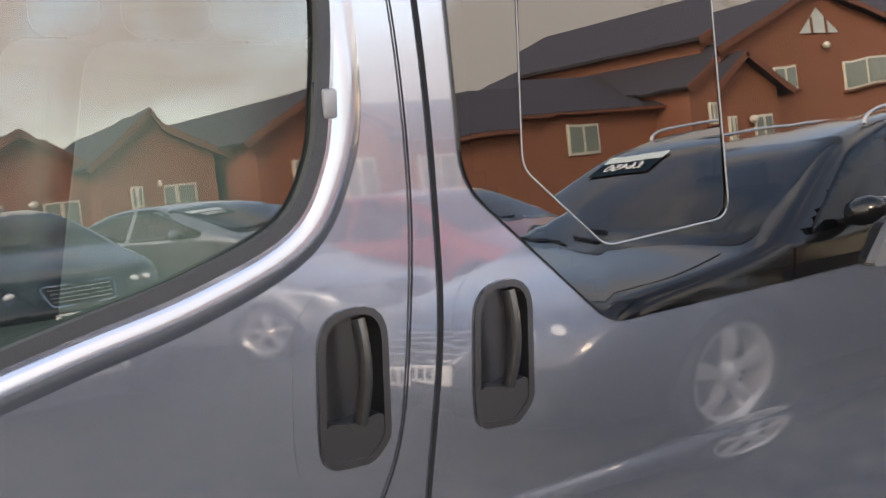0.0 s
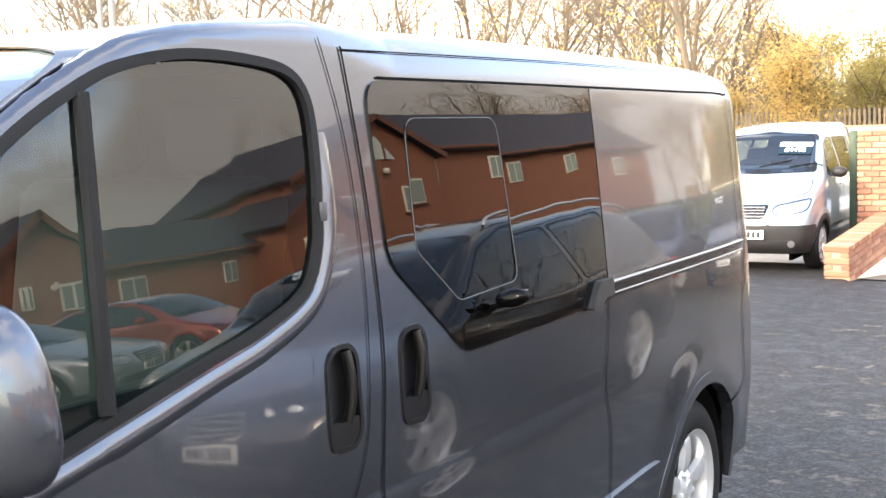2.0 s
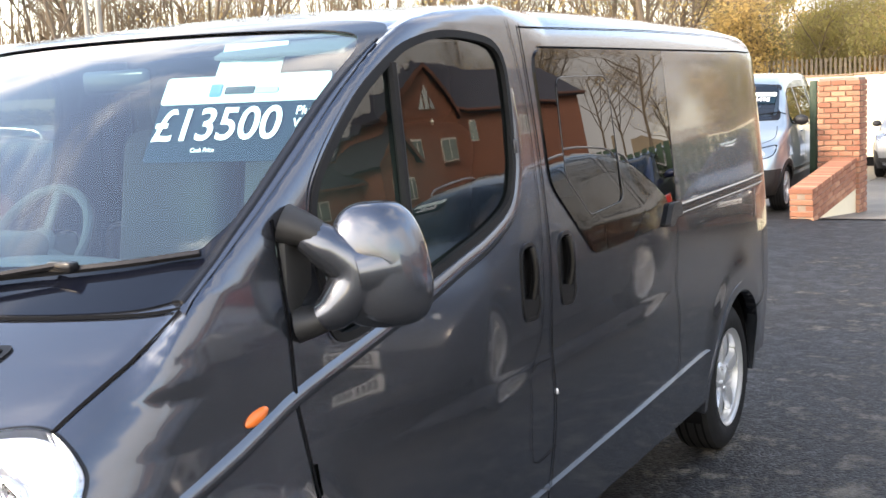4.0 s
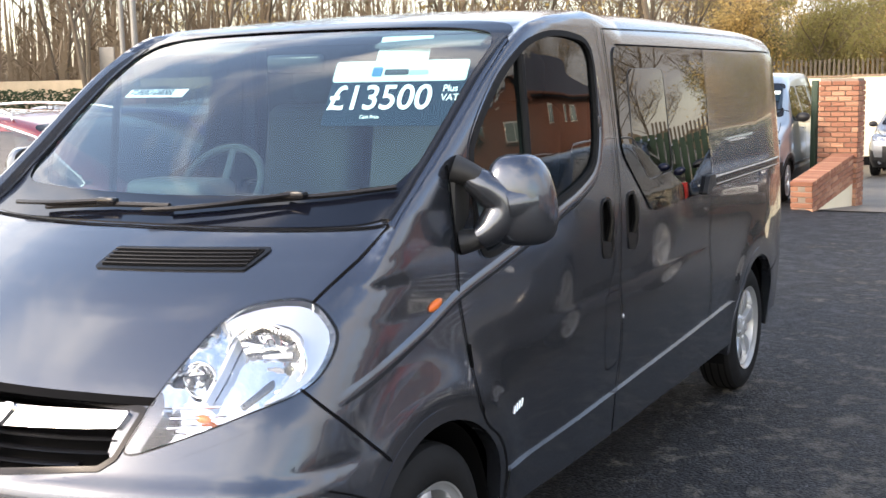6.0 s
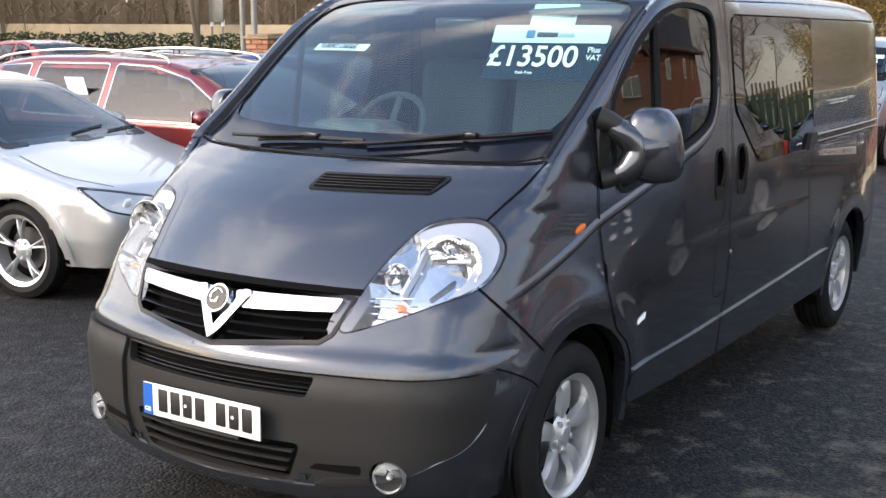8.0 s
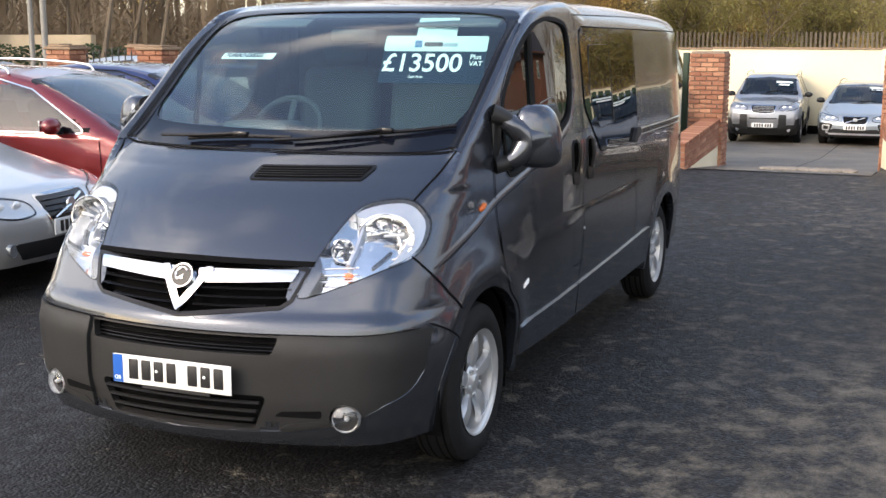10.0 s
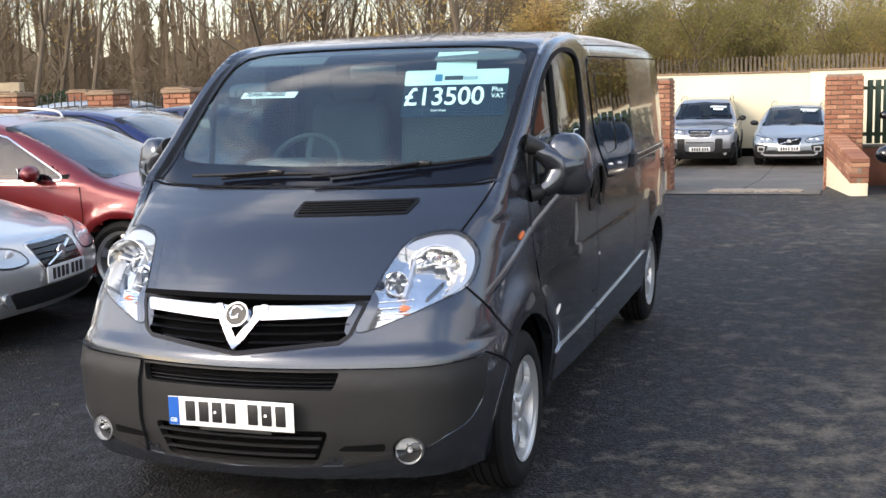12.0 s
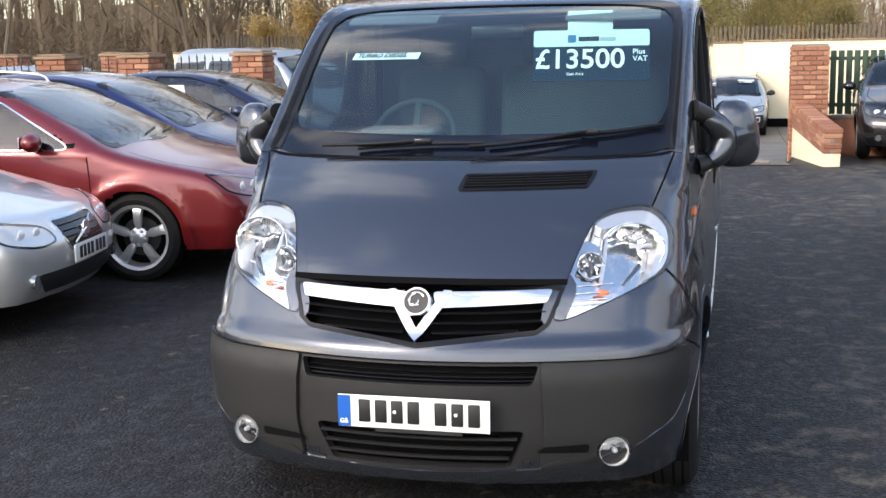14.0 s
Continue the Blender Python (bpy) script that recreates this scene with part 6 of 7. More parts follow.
        part("mirror_foot", box((0.05, 0.10, 0.035), (mx, s * (abs(p[0][1]) + 0.04), P["belt"] + 0.045), 0.012), GLOSSBLACK, mir)
        part("mirror_glass", box((0.006, 0.15, 0.09), (mx + 0.062, s * (abs(p[0][1]) + 0.12), P["belt"] + 0.085), 0.002), CHROME, mir)
        # lamps
        zl = P["top"][1][1]
        v_ = W / 1.8
        edge = spline([(s * 0.38 * v_, zl - 0.120), (s * 0.41 * v_, zl - 0.045), (s * 0.58 * v_, zl - 0.005), (s * 0.75 * v_, zl + 0.03), (s * 0.815 * v_, zl + 0.035), (s * 0.822 * v_, zl - 0.02), (s * 0.78 * v_, zl - 0.10), (s * 0.60 * v_, zl - 0.145), (s * 0.46 * v_, zl - 0.145)], steps=4)
        lampc = panel("headlamp", edge, "front", LAMPWHITE, t, off=-0.012, lip=0.02, cell=0.05, fn=fn)
        panel("lamp_edge", grow(edge, 0.004), "front", GLOSSBLACK, lampc, off=0.003, lip=0.012, holes=[grow(edge, -0.008)], fn=fn)
        for yy in (0.50, 0.64):
            p, nn = lift([(s * yy * v_, zl - 0.075)], "front", -1, fn)
            part("lamp_bowl", ball((0.014, 0.050, 0.046), tuple(p[0] + np.array([0.010, 0, 0])), seg=16), LAMPWHITE, lampc)
        corner_ = spline([(s * 0.735 * v_, zl + 0.018), (s * 0.80 * v_, zl + 0.025), (s * 0.812 * v_, zl - 0.02), (s * 0.775 * v_, zl - 0.085), (s * 0.73 * v_, zl - 0.095)], steps=3)
        panel("indicator", corner_, "front", AMBER, lampc, off=-0.004, lip=0.008, cell=0.04, fn=fn)
        panel("lamp_cover", grow(edge, 0.002), "front", CLEAR, lampc, off=0.014, lip=0.014, cell=0.06, fn=fn)
        p, nn = lift([(s * 0.62 * W / 1.8, 0.36)], "front", -1, fn)
        part("fog_lamp", cyl(0.045, 0.04, 0.03, tuple(p[0]), Matrix.Rotation(radians(90), 4, "Y"), 18), REFLECTOR, t)
        # seats
        for x in (P["glass"][0][2][0] + 0.12, P["glass"][1][2][0] - 0.25):
            part("seat", box((0.16, 0.46, 0.62), (x + 0.05, s * W * 0.20, P["belt"] - 0.06), 0.06, Matrix.Rotation(radians(12), 4, "Y"), segments=3), SEATDARK, t)
            part("headrest", box((0.09, 0.24, 0.17), (x + 0.13, s * W * 0.20, P["belt"] + 0.31), 0.04, segments=3), SEATDARK, t)
        tl = [(s * 0.80 * W / 1.8, P["belt"] - 0.05), (s * 0.80 * W / 1.8, P["belt"] - 0.25)]
        part("tail_lamp", box((0.16, 0.05, 0.24), (L - 0.13, s * (W / 2 - 0.10), P["belt"] - 0.10), 0.02), TAILRED, t)
    # windscreen
    wb, wt = W * 0.425, W * 0.345
    panel("windscreen", rounded([(s0, -wb * 0.93, 0.05), (s0 - 0.06, 0.0, 0.3), (s0, wb * 0.93, 0.05), (s1, wt, 0.05), (s1 + 0.03, 0, 0.3), (s1, -wt, 0.05)]), "top", CARGLASS, t, off=0.002, lip=0.004, cell=0.07, fn=fn)
    outer = rounded([(s0 - 0.01, -wb * 0.97, 0.06), (s0 - 0.08, 0.0, 0.3), (s0 - 0.01, wb * 0.97, 0.06), (s1 + 0.02, wt * 1.05, 0.05), (s1 + 0.05, 0, 0.3), (s1 + 0.02, -wt * 1.05, 0.05)])
    panel("screen_edge", outer, "top", GLOSSBLACK, t, off=0.004, lip=0.006, holes=[rounded([(s0 + 0.05, -wb * 0.90, 0.06), (s0 + 0.0, 0.0, 0.3), (s0 + 0.05, wb * 0.90, 0.06), (s1 - 0.03, wt * 0.94, 0.05), (s1, 0, 0.3), (s1 - 0.03, -wt * 0.94, 0.05)])], cell=0.08, fn=fn)
    part("dashboard", box((0.40, W * 0.76, 0.10), (s0 + 0.36, 0, P["belt"] + 0.0), 0.03), DASH, t)
    ring_m = Matrix.Translation((s0 + 0.62, 0.36, P["belt"] + 0.02)) @ Matrix.Rotation(radians(-62), 4, "Y")
    part("steering_wheel", tube([ring_m @ Vector((0.18 * math.cos(k * math.tau / 24), 0.18 * math.sin(k * math.tau / 24), 0)) for k in range(25)], 0.014, 6), GLOSSBLACK, t)
    for s in (-1, 1):
        p, nn = lift([(s0 + 0.03 + 0.02 * k, s * 0.05 - 0.28 - 0.10 * k + 0.28 * (s > 0)) for k in range(5)], "top", -1, fn)
        part("wiper", tube([tuple(v) for v in p + nn * 0.012], 0.007, 5), GLOSSBLACK, t)
    seam([(s0 - 0.12, -W * 0.40), (s0 - 0.5, -W * 0.42), (0.30, -W * 0.34)], "top", -1, 0.008, 0.003, parent=t, fn=fn)
    seam([(s0 - 0.12, W * 0.40), (s0 - 0.5, W * 0.42), (0.30, W * 0.34)], "top", -1, 0.008, 0.003, parent=t, fn=fn)
    r0, r1 = P["rear"]
    panel("rear_screen", rounded([(r0, -W * 0.32, 0.05), (r1, -W * 0.36, 0.05), (r1, W * 0.36, 0.05), (r0, W * 0.32, 0.05)]), "top", CARGLASS, t, off=0.004, lip=0.004, cell=0.09, fn=fn)
    # grille and bumper
    zg = P["top"][1][1]
    gr = rounded([(-0.30, zg - 0.03, 0.03), (0.30, zg - 0.03, 0.03), (0.25, zg - 0.20, 0.04), (-0.25, zg - 0.20, 0.04)])
    gp = panel("grille", gr, "front", GLOSSBLACK, t, off=0.004, lip=0.01, cell=0.06, fn=fn)
    panel("grille_frame", grow(gr, 0.014), "front", CHROME, t, off=0.008, lip=0.012, holes=[gr], cell=0.06, fn=fn)
    for k in range(4):
        p, nn = lift([(-0.25 + 0.5 * j / 6, zg - 0.06 - 0.035 * k) for j in range(7)], "front", -1, fn)
        part("grille_slat", tube([tuple(v) for v in p + nn * 0.006], 0.006, 5), SATIN if face == "slats" else GLOSSBLACK, gp)
    if face == "diagonal":
        p, nn = lift([(-0.22, zg - 0.06), (0.0, zg - 0.115), (0.22, zg - 0.175)], "front", -1, fn)
        part("grille_bar", tube([tuple(v) for v in p + nn * 0.012], 0.012, 6), CHROME, gp)
        part("grille_mark", cyl(0.05, 0.05, 0.012, tuple(p[1] + nn[1] * 0.016), Matrix.Rotation(radians(90), 4, "Y"), 20), SATIN, gp)
    panel("lower_intake", rounded([(-0.62 * W / 1.8, 0.40, 0.03), (0.62 * W / 1.8, 0.40, 0.03), (0.50 * W / 1.8, 0.28, 0.03), (-0.50 * W / 1.8, 0.28, 0.03)]), "front", PLASTIC, t, off=0.004, lip=0.006, cell=0.08, fn=fn)
    p, nn = lift([(0.0, 0.475)], "front", -1, fn)
    pl = part("number_plate", box((0.012, 0.52, 0.11), (p[0][0] - 0.012, 0, 0.475), 0.002), PLATEWHITE, t)
    for y in (0.18, 0.12, 0.06, 0.0, -0.08, -0.14, -0.20):
        part("plate_bar", box((0.003, 0.038, 0.075), (p[0][0] - 0.0195, y, 0.475)), INK, pl)
    part("underbody", box((L - 0.7, W - 0.40, 0.15), (L / 2, 0, 0.28), 0.02), DARK, t)
    if front == "guards":  # black over-riders and wheel-arch corners, twin slots in a silver bumper
        for s in (-1, 1):
            panel("bumper_guard", rounded([(s * 0.38, 0.74, 0.02), (s * 0.56, 0.74, 0.02), (s * 0.56, 0.30, 0.02), (s * 0.38, 0.30, 0.02)]), "front", PLASTIC, t, off=0.020, lip=0.03, cell=0.06, fn=fn)
            panel("bumper_corner", rounded([(s * 0.78, 0.62, 0.02), (s * 0.86, 0.66, 0.02), (s * 0.86, 0.30, 0.02), (s * 0.70, 0.30, 0.02)]), "front", PLASTIC, t, off=0.010, lip=0.02, cell=0.06, fn=fn)
        panel("bumper_slot", rounded([(-0.34, 0.66, 0.01), (0.34, 0.66, 0.01), (0.34, 0.63, 0.01), (-0.34, 0.63, 0.01)]), "front", INK, t, off=0.008, lip=0.01, cell=0.08, fn=fn)
        panel("bumper_face", rounded([(-0.36, 0.62, 0.02), (0.36, 0.62, 0.02), (0.36, 0.42, 0.02), (-0.36, 0.42, 0.02)]), "front", colour, t, off=0.006, lip=0.01, cell=0.08, fn=fn)
    if front == "cladding":  # black corners with silver-ringed fog lamps over a silver skid lip
        for s in (-1, 1):
            corner_ = rounded([(s * 0.50, 0.56, 0.05), (s * 0.84, 0.58, 0.04), (s * 0.84, 0.32, 0.04), (s * 0.60, 0.32, 0.05)])
            panel("bumper_corner", corner_, "front", PLASTIC, t, off=0.010, lip=0.02, cell=0.06, fn=fn)
            ring_ = rounded([(s * 0.58, 0.52, 0.03), (s * 0.76, 0.53, 0.03), (s * 0.76, 0.40, 0.03), (s * 0.60, 0.39, 0.03)])
            panel("fog_ring", ring_, "front", SATIN, t, off=0.022, lip=0.02, holes=[grow(ring_, -0.022)], cell=0.06, fn=fn)
        panel("skid_lip", rounded([(-0.62, 0.335, 0.01), (0.62, 0.335, 0.01), (0.60, 0.30, 0.01), (-0.60, 0.30, 0.01)]), "front", SATIN, t, off=0.024, lip=0.02, cell=0.08, fn=fn)
    if rails:
        zr = max(z for _, z in P["top"])
        for s in (-1, 1):
            x0, x1 = s1 + 0.25, P["glass"][-1][-2][0] - 0.02
            ys = s * (W / 2 - P["tumble"] * (zr - P["belt"]) - 0.075)
            part("roof_rail", tube(spline([(x0, ys, lerp(x0, P["top"]) - 0.03), (x0 + 0.15, ys, lerp(x0 + 0.15, P["top"]) + 0.020), ((x0 + x1) / 2, ys, zr + 0.035), (x1 - 0.2, ys, lerp(x1 - 0.2, P["top"]) + 0.020), (x1, ys, lerp(x1, P["top"]) - 0.05)], closed=False, steps=5), 0.011, 8), rails, t)
    if price or price is None:
        p, nn = lift([(s1 - 0.26, -0.36), (s1 - 0.20, -0.36)], "top", -1, fn)
        up, out = Vector(p[1] - p[0]).normalized(), Vector(nn[0])
        right = up.cross(out).normalized()
        mm = Matrix((right, up, out)).transposed().to_4x4()
        mm.translation = Vector(p[0]) + out * 0.008
        cd = card("price_card", 0.42, 0.20, mm, CARDBLUE, t)
        card("card_header", 0.42, 0.075, mm @ pose(0, 0.085, 0.002), PALE, cd)
        if price:
            lettering("price_figures", price, 0.11, mm @ pose(0, -0.06, 0.005), WHITE, cd, "CENTER")
        else:
            card("card_bar", 0.26, 0.06, mm @ pose(0, -0.03, 0.004), WHITE, cd)
    if card_side:
        g = P["glass"][1]
        p, nn = lift([(sheet_x or (g[0][0] + g[1][0]) / 2 + 0.25, P["belt"] + 0.22)], "side", card_side, fn)
        sh = part("window_sheet", box((0.22, 0.004, 0.30), tuple(p[0] + nn[0] * 0.006), 0.001, Matrix.Rotation(radians(20 * -card_side), 4, "X")), WHITE, t)
        part("sheet_panel", box((0.17, 0.004, 0.09), tuple(p[0] + nn[0] * 0.009 + np.array([0, 0, 0.05])), 0.001, Matrix.Rotation(radians(20 * -card_side), 4, "X")), mat("sheet_grey", (0.25, 0.28, 0.28), 0.6, vary=0.2), sh)
    t.matrix_world = m
    return t


SILVER = paint("silver_paint", (0.30, 0.31, 0.33), 0.7, 0.30)
PALESILVER = paint("pale_silver_paint", (0.25, 0.31, 0.36), 0.6, 0.30)
MAROON = paint("maroon_paint", (0.17, 0.012, 0.014), 0.35, 0.30)
BLUE = paint("deep_blue_paint", (0.010, 0.020, 0.10), 0.35, 0.28)
NAVY = paint("navy_paint", (0.012, 0.018, 0.055), 0.35, 0.28)
BLACK = paint("black_paint", (0.008, 0.008, 0.010), 0.2, 0.25)
RED = paint("red_paint", (0.30, 0.025, 0.015), 0.3, 0.28)
FROST = paint("frosted_silver_paint", (0.30, 0.34, 0.37), 0.6, 0.34)

# beside the van, noses towards it
car("saloon_car", "silver saloon car with clear headlamps and five-spoke wheels", SALOON, paint("bright_silver_paint", (0.60, 0.61, 0.61), 0.6, 0.28), pose(3.06, 2.97, 0, 0, 0, 98), twin=0.16, face="diagonal")
car("estate_car", "maroon estate car with chrome window line and silver roof rails", ESTATE, MAROON, pose(5.22, 2.40, 0, 0, 0, 95), trim="chrome", rails=SATIN, card_side=1, face="diagonal")
car("saloon_car", "deep blue saloon car with a dark window line", SALOON, BLUE, pose(7.45, 2.85, -0.03, 0, 0, 95) @ Matrix.Scale(1.07, 4))
car("saloon_car", "dark blue saloon car with a white sheet in its window", SALOON, NAVY, pose(9.85, 2.70, -0.06, 0, 0, 95) @ Matrix.Scale(1.06, 4), card_side=1, sheet_x=2.36)
car("people_carrier", "silver people carrier with a price card on the windscreen", SMALLVAN, FROST, pose(13.9, 4.2, -0.12, 0, 0, 70), price=None)
# behind, by the ramp
car("small_van", "silver small van with dark bumpers and a price card", SMALLVAN, PALESILVER, pose(14.55, 2.10, -0.13, 0, 0, 2), lower=PLASTIC, price="£4495")
car("off_roader", "silver off-road car with black cladding and roof bars", SUV, SILVER, pose(26.9, 1.20, -0.76, 0, 0, 2), lower=PLASTIC, rails=GLOSSBLACK, price=None, front="guards")
car("estate_car", "blue-grey estate car with grey cladding and black roof rails", ESTATE, FROST, pose(26.9, -0.98, -0.76, 0, 0, -2), lower=PLASTIC, rails=GLOSSBLACK, price="£12500", face="diagonal", front="cladding")
car("hatchback", "pale cream hatchback standing behind the brick pier", MPV, mat("cream_car_paint", (0.55, 0.52, 0.42), 0.3, vary=0.05, coat=0.8), pose(21.6, 2.6, -0.6, 0, 0, 20))
# across the aisle
car("people_carrier", "black people carrier with a price card on the windscreen", MPV, BLACK, pose(14.6, -3.76, -0.13, 0, 0, -3), price=None)
car("hatchback", "dark blue hatchback in the row before the slat fence", MPV, NAVY, pose(14.4, -6.05, -0.13, 0, 0, -3), price=None)
car("saloon_car", "silver saloon car in the row before the slat fence", SALOON, SILVER, pose(14.2, -8.3, -0.13, 0, 0, -3), price=None)
car("estate_car", "black estate car with a price card and dark glass", ESTATE, BLACK, pose(4.05, -3.50, 0, 0, 0, -1), price="£6450", rails=SATIN)
car("saloon_car", "grey-green saloon car with a price card", SALOON, FROST, pose(6.7, -7.2, 0, 0, 0, -115), price="£7250")
car("hatchback", "black hatchback with a chrome grille bar", MPV, BLACK, pose(3.4, -6.3, 0, 0, 0, -98))
car("saloon_car", "red saloon car parked in the far row", SALOON, RED, pose(9.2, -7.6, 0, 0, 0, -100))
# beyond the railings
car("saloon_car", "pale silver saloon car parked beyond the railings", SALOON, SILVER, pose(15.0, 12.9, -0.1, 0, 0, 80))
car("people_carrier", "pale green people carrier parked beyond the railings", MPV, FROST, pose(14.6, 8.0, -0.1, 0, 0, 85))
car("hatchback", "red hatchback parked beyond the railings", MPV, RED, pose(15.2, 17.6, -0.1, 0, 0, 85))



# ---- houses behind the camera's side of the forecourt, seen in the van's glass and paint ----
HOUSEBRICK = mat("orange_house_brick", (0.26, 0.105, 0.062), 0.85, vary=0.22, scale=3, bump=0.2, bump_scale=40)
SLATE = mat("dark_roof_tile", (0.055, 0.050, 0.060), 0.8, vary=0.3, scale=4, bump=0.3, bump_scale=30)
SASH = mat("pale_window_frame", (0.62, 0.60, 0.52), 0.5, vary=0.05)
PANE = mat("house_pane", (0.20, 0.24, 0.22), 0.08, vary=0.2)
FASCIA = mat("brown_fascia", (0.16, 0.06, 0.035), 0.6, vary=0.15)


def house(label, m, depth, width, eave, ridge, gable_window=False):
    """A gabled brick house; the gable faces its own -x."""
    t = thing("house", label, "house", "row of houses")
    bm = bmesh.new()
    sec = [(-width / 2, -0.5), (width / 2, -0.5), (width / 2, eave), (0, ridge), (-width / 2, eave)]
    a = [bm.verts.new((0, y, z)) for y, z in sec]
    b = [bm.verts.new((depth, y, z)) for y, z in sec]
    bm.faces.new(a)
    bm.faces.new(b[::-1])
    for i in range(5):
        bm.faces.new((a[i], b[i], b[(i + 1) % 5], a[(i + 1) % 5]))
    part("wall", bm, HOUSEBRICK, t, smooth_on=False)
    for s in (-1, 1):
        slope = math.atan2(ridge - eave, width / 2)
        ln = (width / 2 + 0.45) / math.cos(slope)
        mm = Matrix.Translation((depth / 2, 0, ridge + 0.10)) @ Matrix.Rotation(-s * slope, 4, "X") @ Matrix.Translation((0, s * ln / 2, 0))
        bm = box((depth + 0.7, ln, 0.12))
        bmesh.ops.transform(bm, matrix=mm, verts=bm.verts)
        part("roof_slope", bm, SLATE, t, smooth_on=False)
        bm = box((0.06, ln, 0.22))
        bmesh.ops.transform(bm, matrix=mm @ Matrix.Translation((-depth / 2 - 0.37, 0, -0.06)), verts=bm.verts)
        part("barge_board", bm, FASCIA, t, smooth_on=False)
    for y, z, w, h in ((width * 0.24, eave - 1.5, width * 0.26, 1.15), (-width * 0.2, eave - 1.3, width * 0.11, 0.9)):
        wn_ = part("window", box((0.10, w, h), (-0.02, y, z), 0.01), SASH, t)
        for k in (-1, 1):
            part("pane", box((0.03, w / 2 - 0.14, h - 0.18), (-0.07, y + k * w / 4, z)), PANE, wn_)
        part("sill", box((0.22, w + 0.2, 0.08), (-0.08, y, z - h / 2 - 0.05)), FASCIA, wn_)
    if gable_window:
        tri = bmesh.new()
        f = [tri.verts.new((-0.06, y, z)) for y, z in ((-1.1, ridge - 1.75), (1.1, ridge - 1.75), (0, ridge - 0.75))]
        tri.faces.new(f)
        tw = part("gable_window", tri, mat("bright_gable_pane", (0.55, 0.60, 0.58), 0.15, vary=0.2), t)
        for y0, y1, z1 in ((-0.4, -0.4, ridge - 1.12), (0.4, 0.4, ridge - 1.12)):
            part("glazing_bar", tube([(-0.08, y0, ridge - 1.75), (-0.08, y1, z1)], 0.05, 6), FASCIA, tw)
    part("wall_lamp", ball((0.14, 0.16, 0.14), (-0.15, 0.2, ridge - 2.25), seg=12), SASH, t)
    t.matrix_world = m
    return t


# gables look towards the forecourt (+y)
house("orange brick house with a glazed gable and dark tiled roof", pose(36.3, -24, 0, 0, 0, -90), 12, 10.4, 5.3, 7.3, True)
house("orange brick house with a small dark tiled gable", pose(31.5, -23.6, 0, 0, 0, -90), 8, 3.4, 3.7, 4.9)
house("orange brick house with a steep dark tiled roof", pose(16.7, -24.6, 0, 0, 0, -90), 9, 3.8, 3.5, 4.8)
house("orange brick house with a steep dark tiled roof", pose(12.2, -26, 0, 0, 0, -90), 9, 4.4, 3.2, 4.6)
house("orange brick house with a steep dark tiled roof", pose(8.0, -27, 0, 0, 0, -90), 9, 4.4, 3.0, 4.3)


def range_house(label, x0, x1, y, eave, ridge, depth=6.5):
    """A long range whose eaves face the forecourt."""
    t = thing("house_range", label, "house", "row of houses")
    cx, lx = (x0 + x1) / 2, x1 - x0
    part("wall", box((lx, depth, eave + 0.5), (cx, y - depth / 2, (eave - 0.5) / 2)), HOUSEBRICK, t)
    slope = math.atan2(ridge - eave, depth / 2)
    for s in (-1, 1):
        ln = (depth / 2 + 0.4) / math.cos(slope)
        bm = box((lx + 0.5, ln, 0.14))
        bmesh.ops.transform(bm, matrix=Matrix.Translation((cx, y - depth / 2, ridge)) @ Matrix.Rotation(-s * slope, 4, "X") @ Matrix.Translation((0, s * ln / 2, 0)), verts=bm.verts)
        part("roof_slope", bm, SLATE, t, smooth_on=False)
    part("gutter", box((lx + 0.5, 0.12, 0.14), (cx, y + 0.42, eave - 0.22), 0.03), FASCIA, t)
    x = x0 + 1.6
    while x < x1 - 1:
        for z in (eave - 1.2,):
            wn_ = part("window", box((1.3, 0.10, 1.1), (x, y + 0.02, z), 0.01), SASH, t)
            for k in (-1, 1):
                part("pane", box((0.52, 0.03, 0.92), (x + k * 0.31, y + 0.065, z)), PANE, wn_)
        x += 6.1


range_house("long brick range with a dark tiled roof", 41.7, 66, -25.5, 6.0, 8.6)
range_house("low brick range with a dark tiled roof", 18.8, 31, -25, 3.1, 4.6)
range_house("low brick range with a dark tiled roof", -6, 7, -28, 2.8, 4.0)

# ---- woods ----
BARK = mat("grey_brown_bark", (0.15, 0.115, 0.08), 0.9, vary=0.4, scale=3, bump=0.5, bump_scale=25)
TWIG = mat("brown_twigs", (0.23, 0.17, 0.11), 0.9, vary=0.35, scale=0.6)
GOLD = leaf("golden_leaves", (0.72, 0.52, 0.20), (0.45, 0.32, 0.11))
OLIVE = leaf("olive_leaves", (0.40, 0.34, 0.12), (0.22, 0.20, 0.07))
RUSSET = leaf("russet_undergrowth", (0.22, 0.16, 0.095), (0.11, 0.082, 0.05), 0.4)


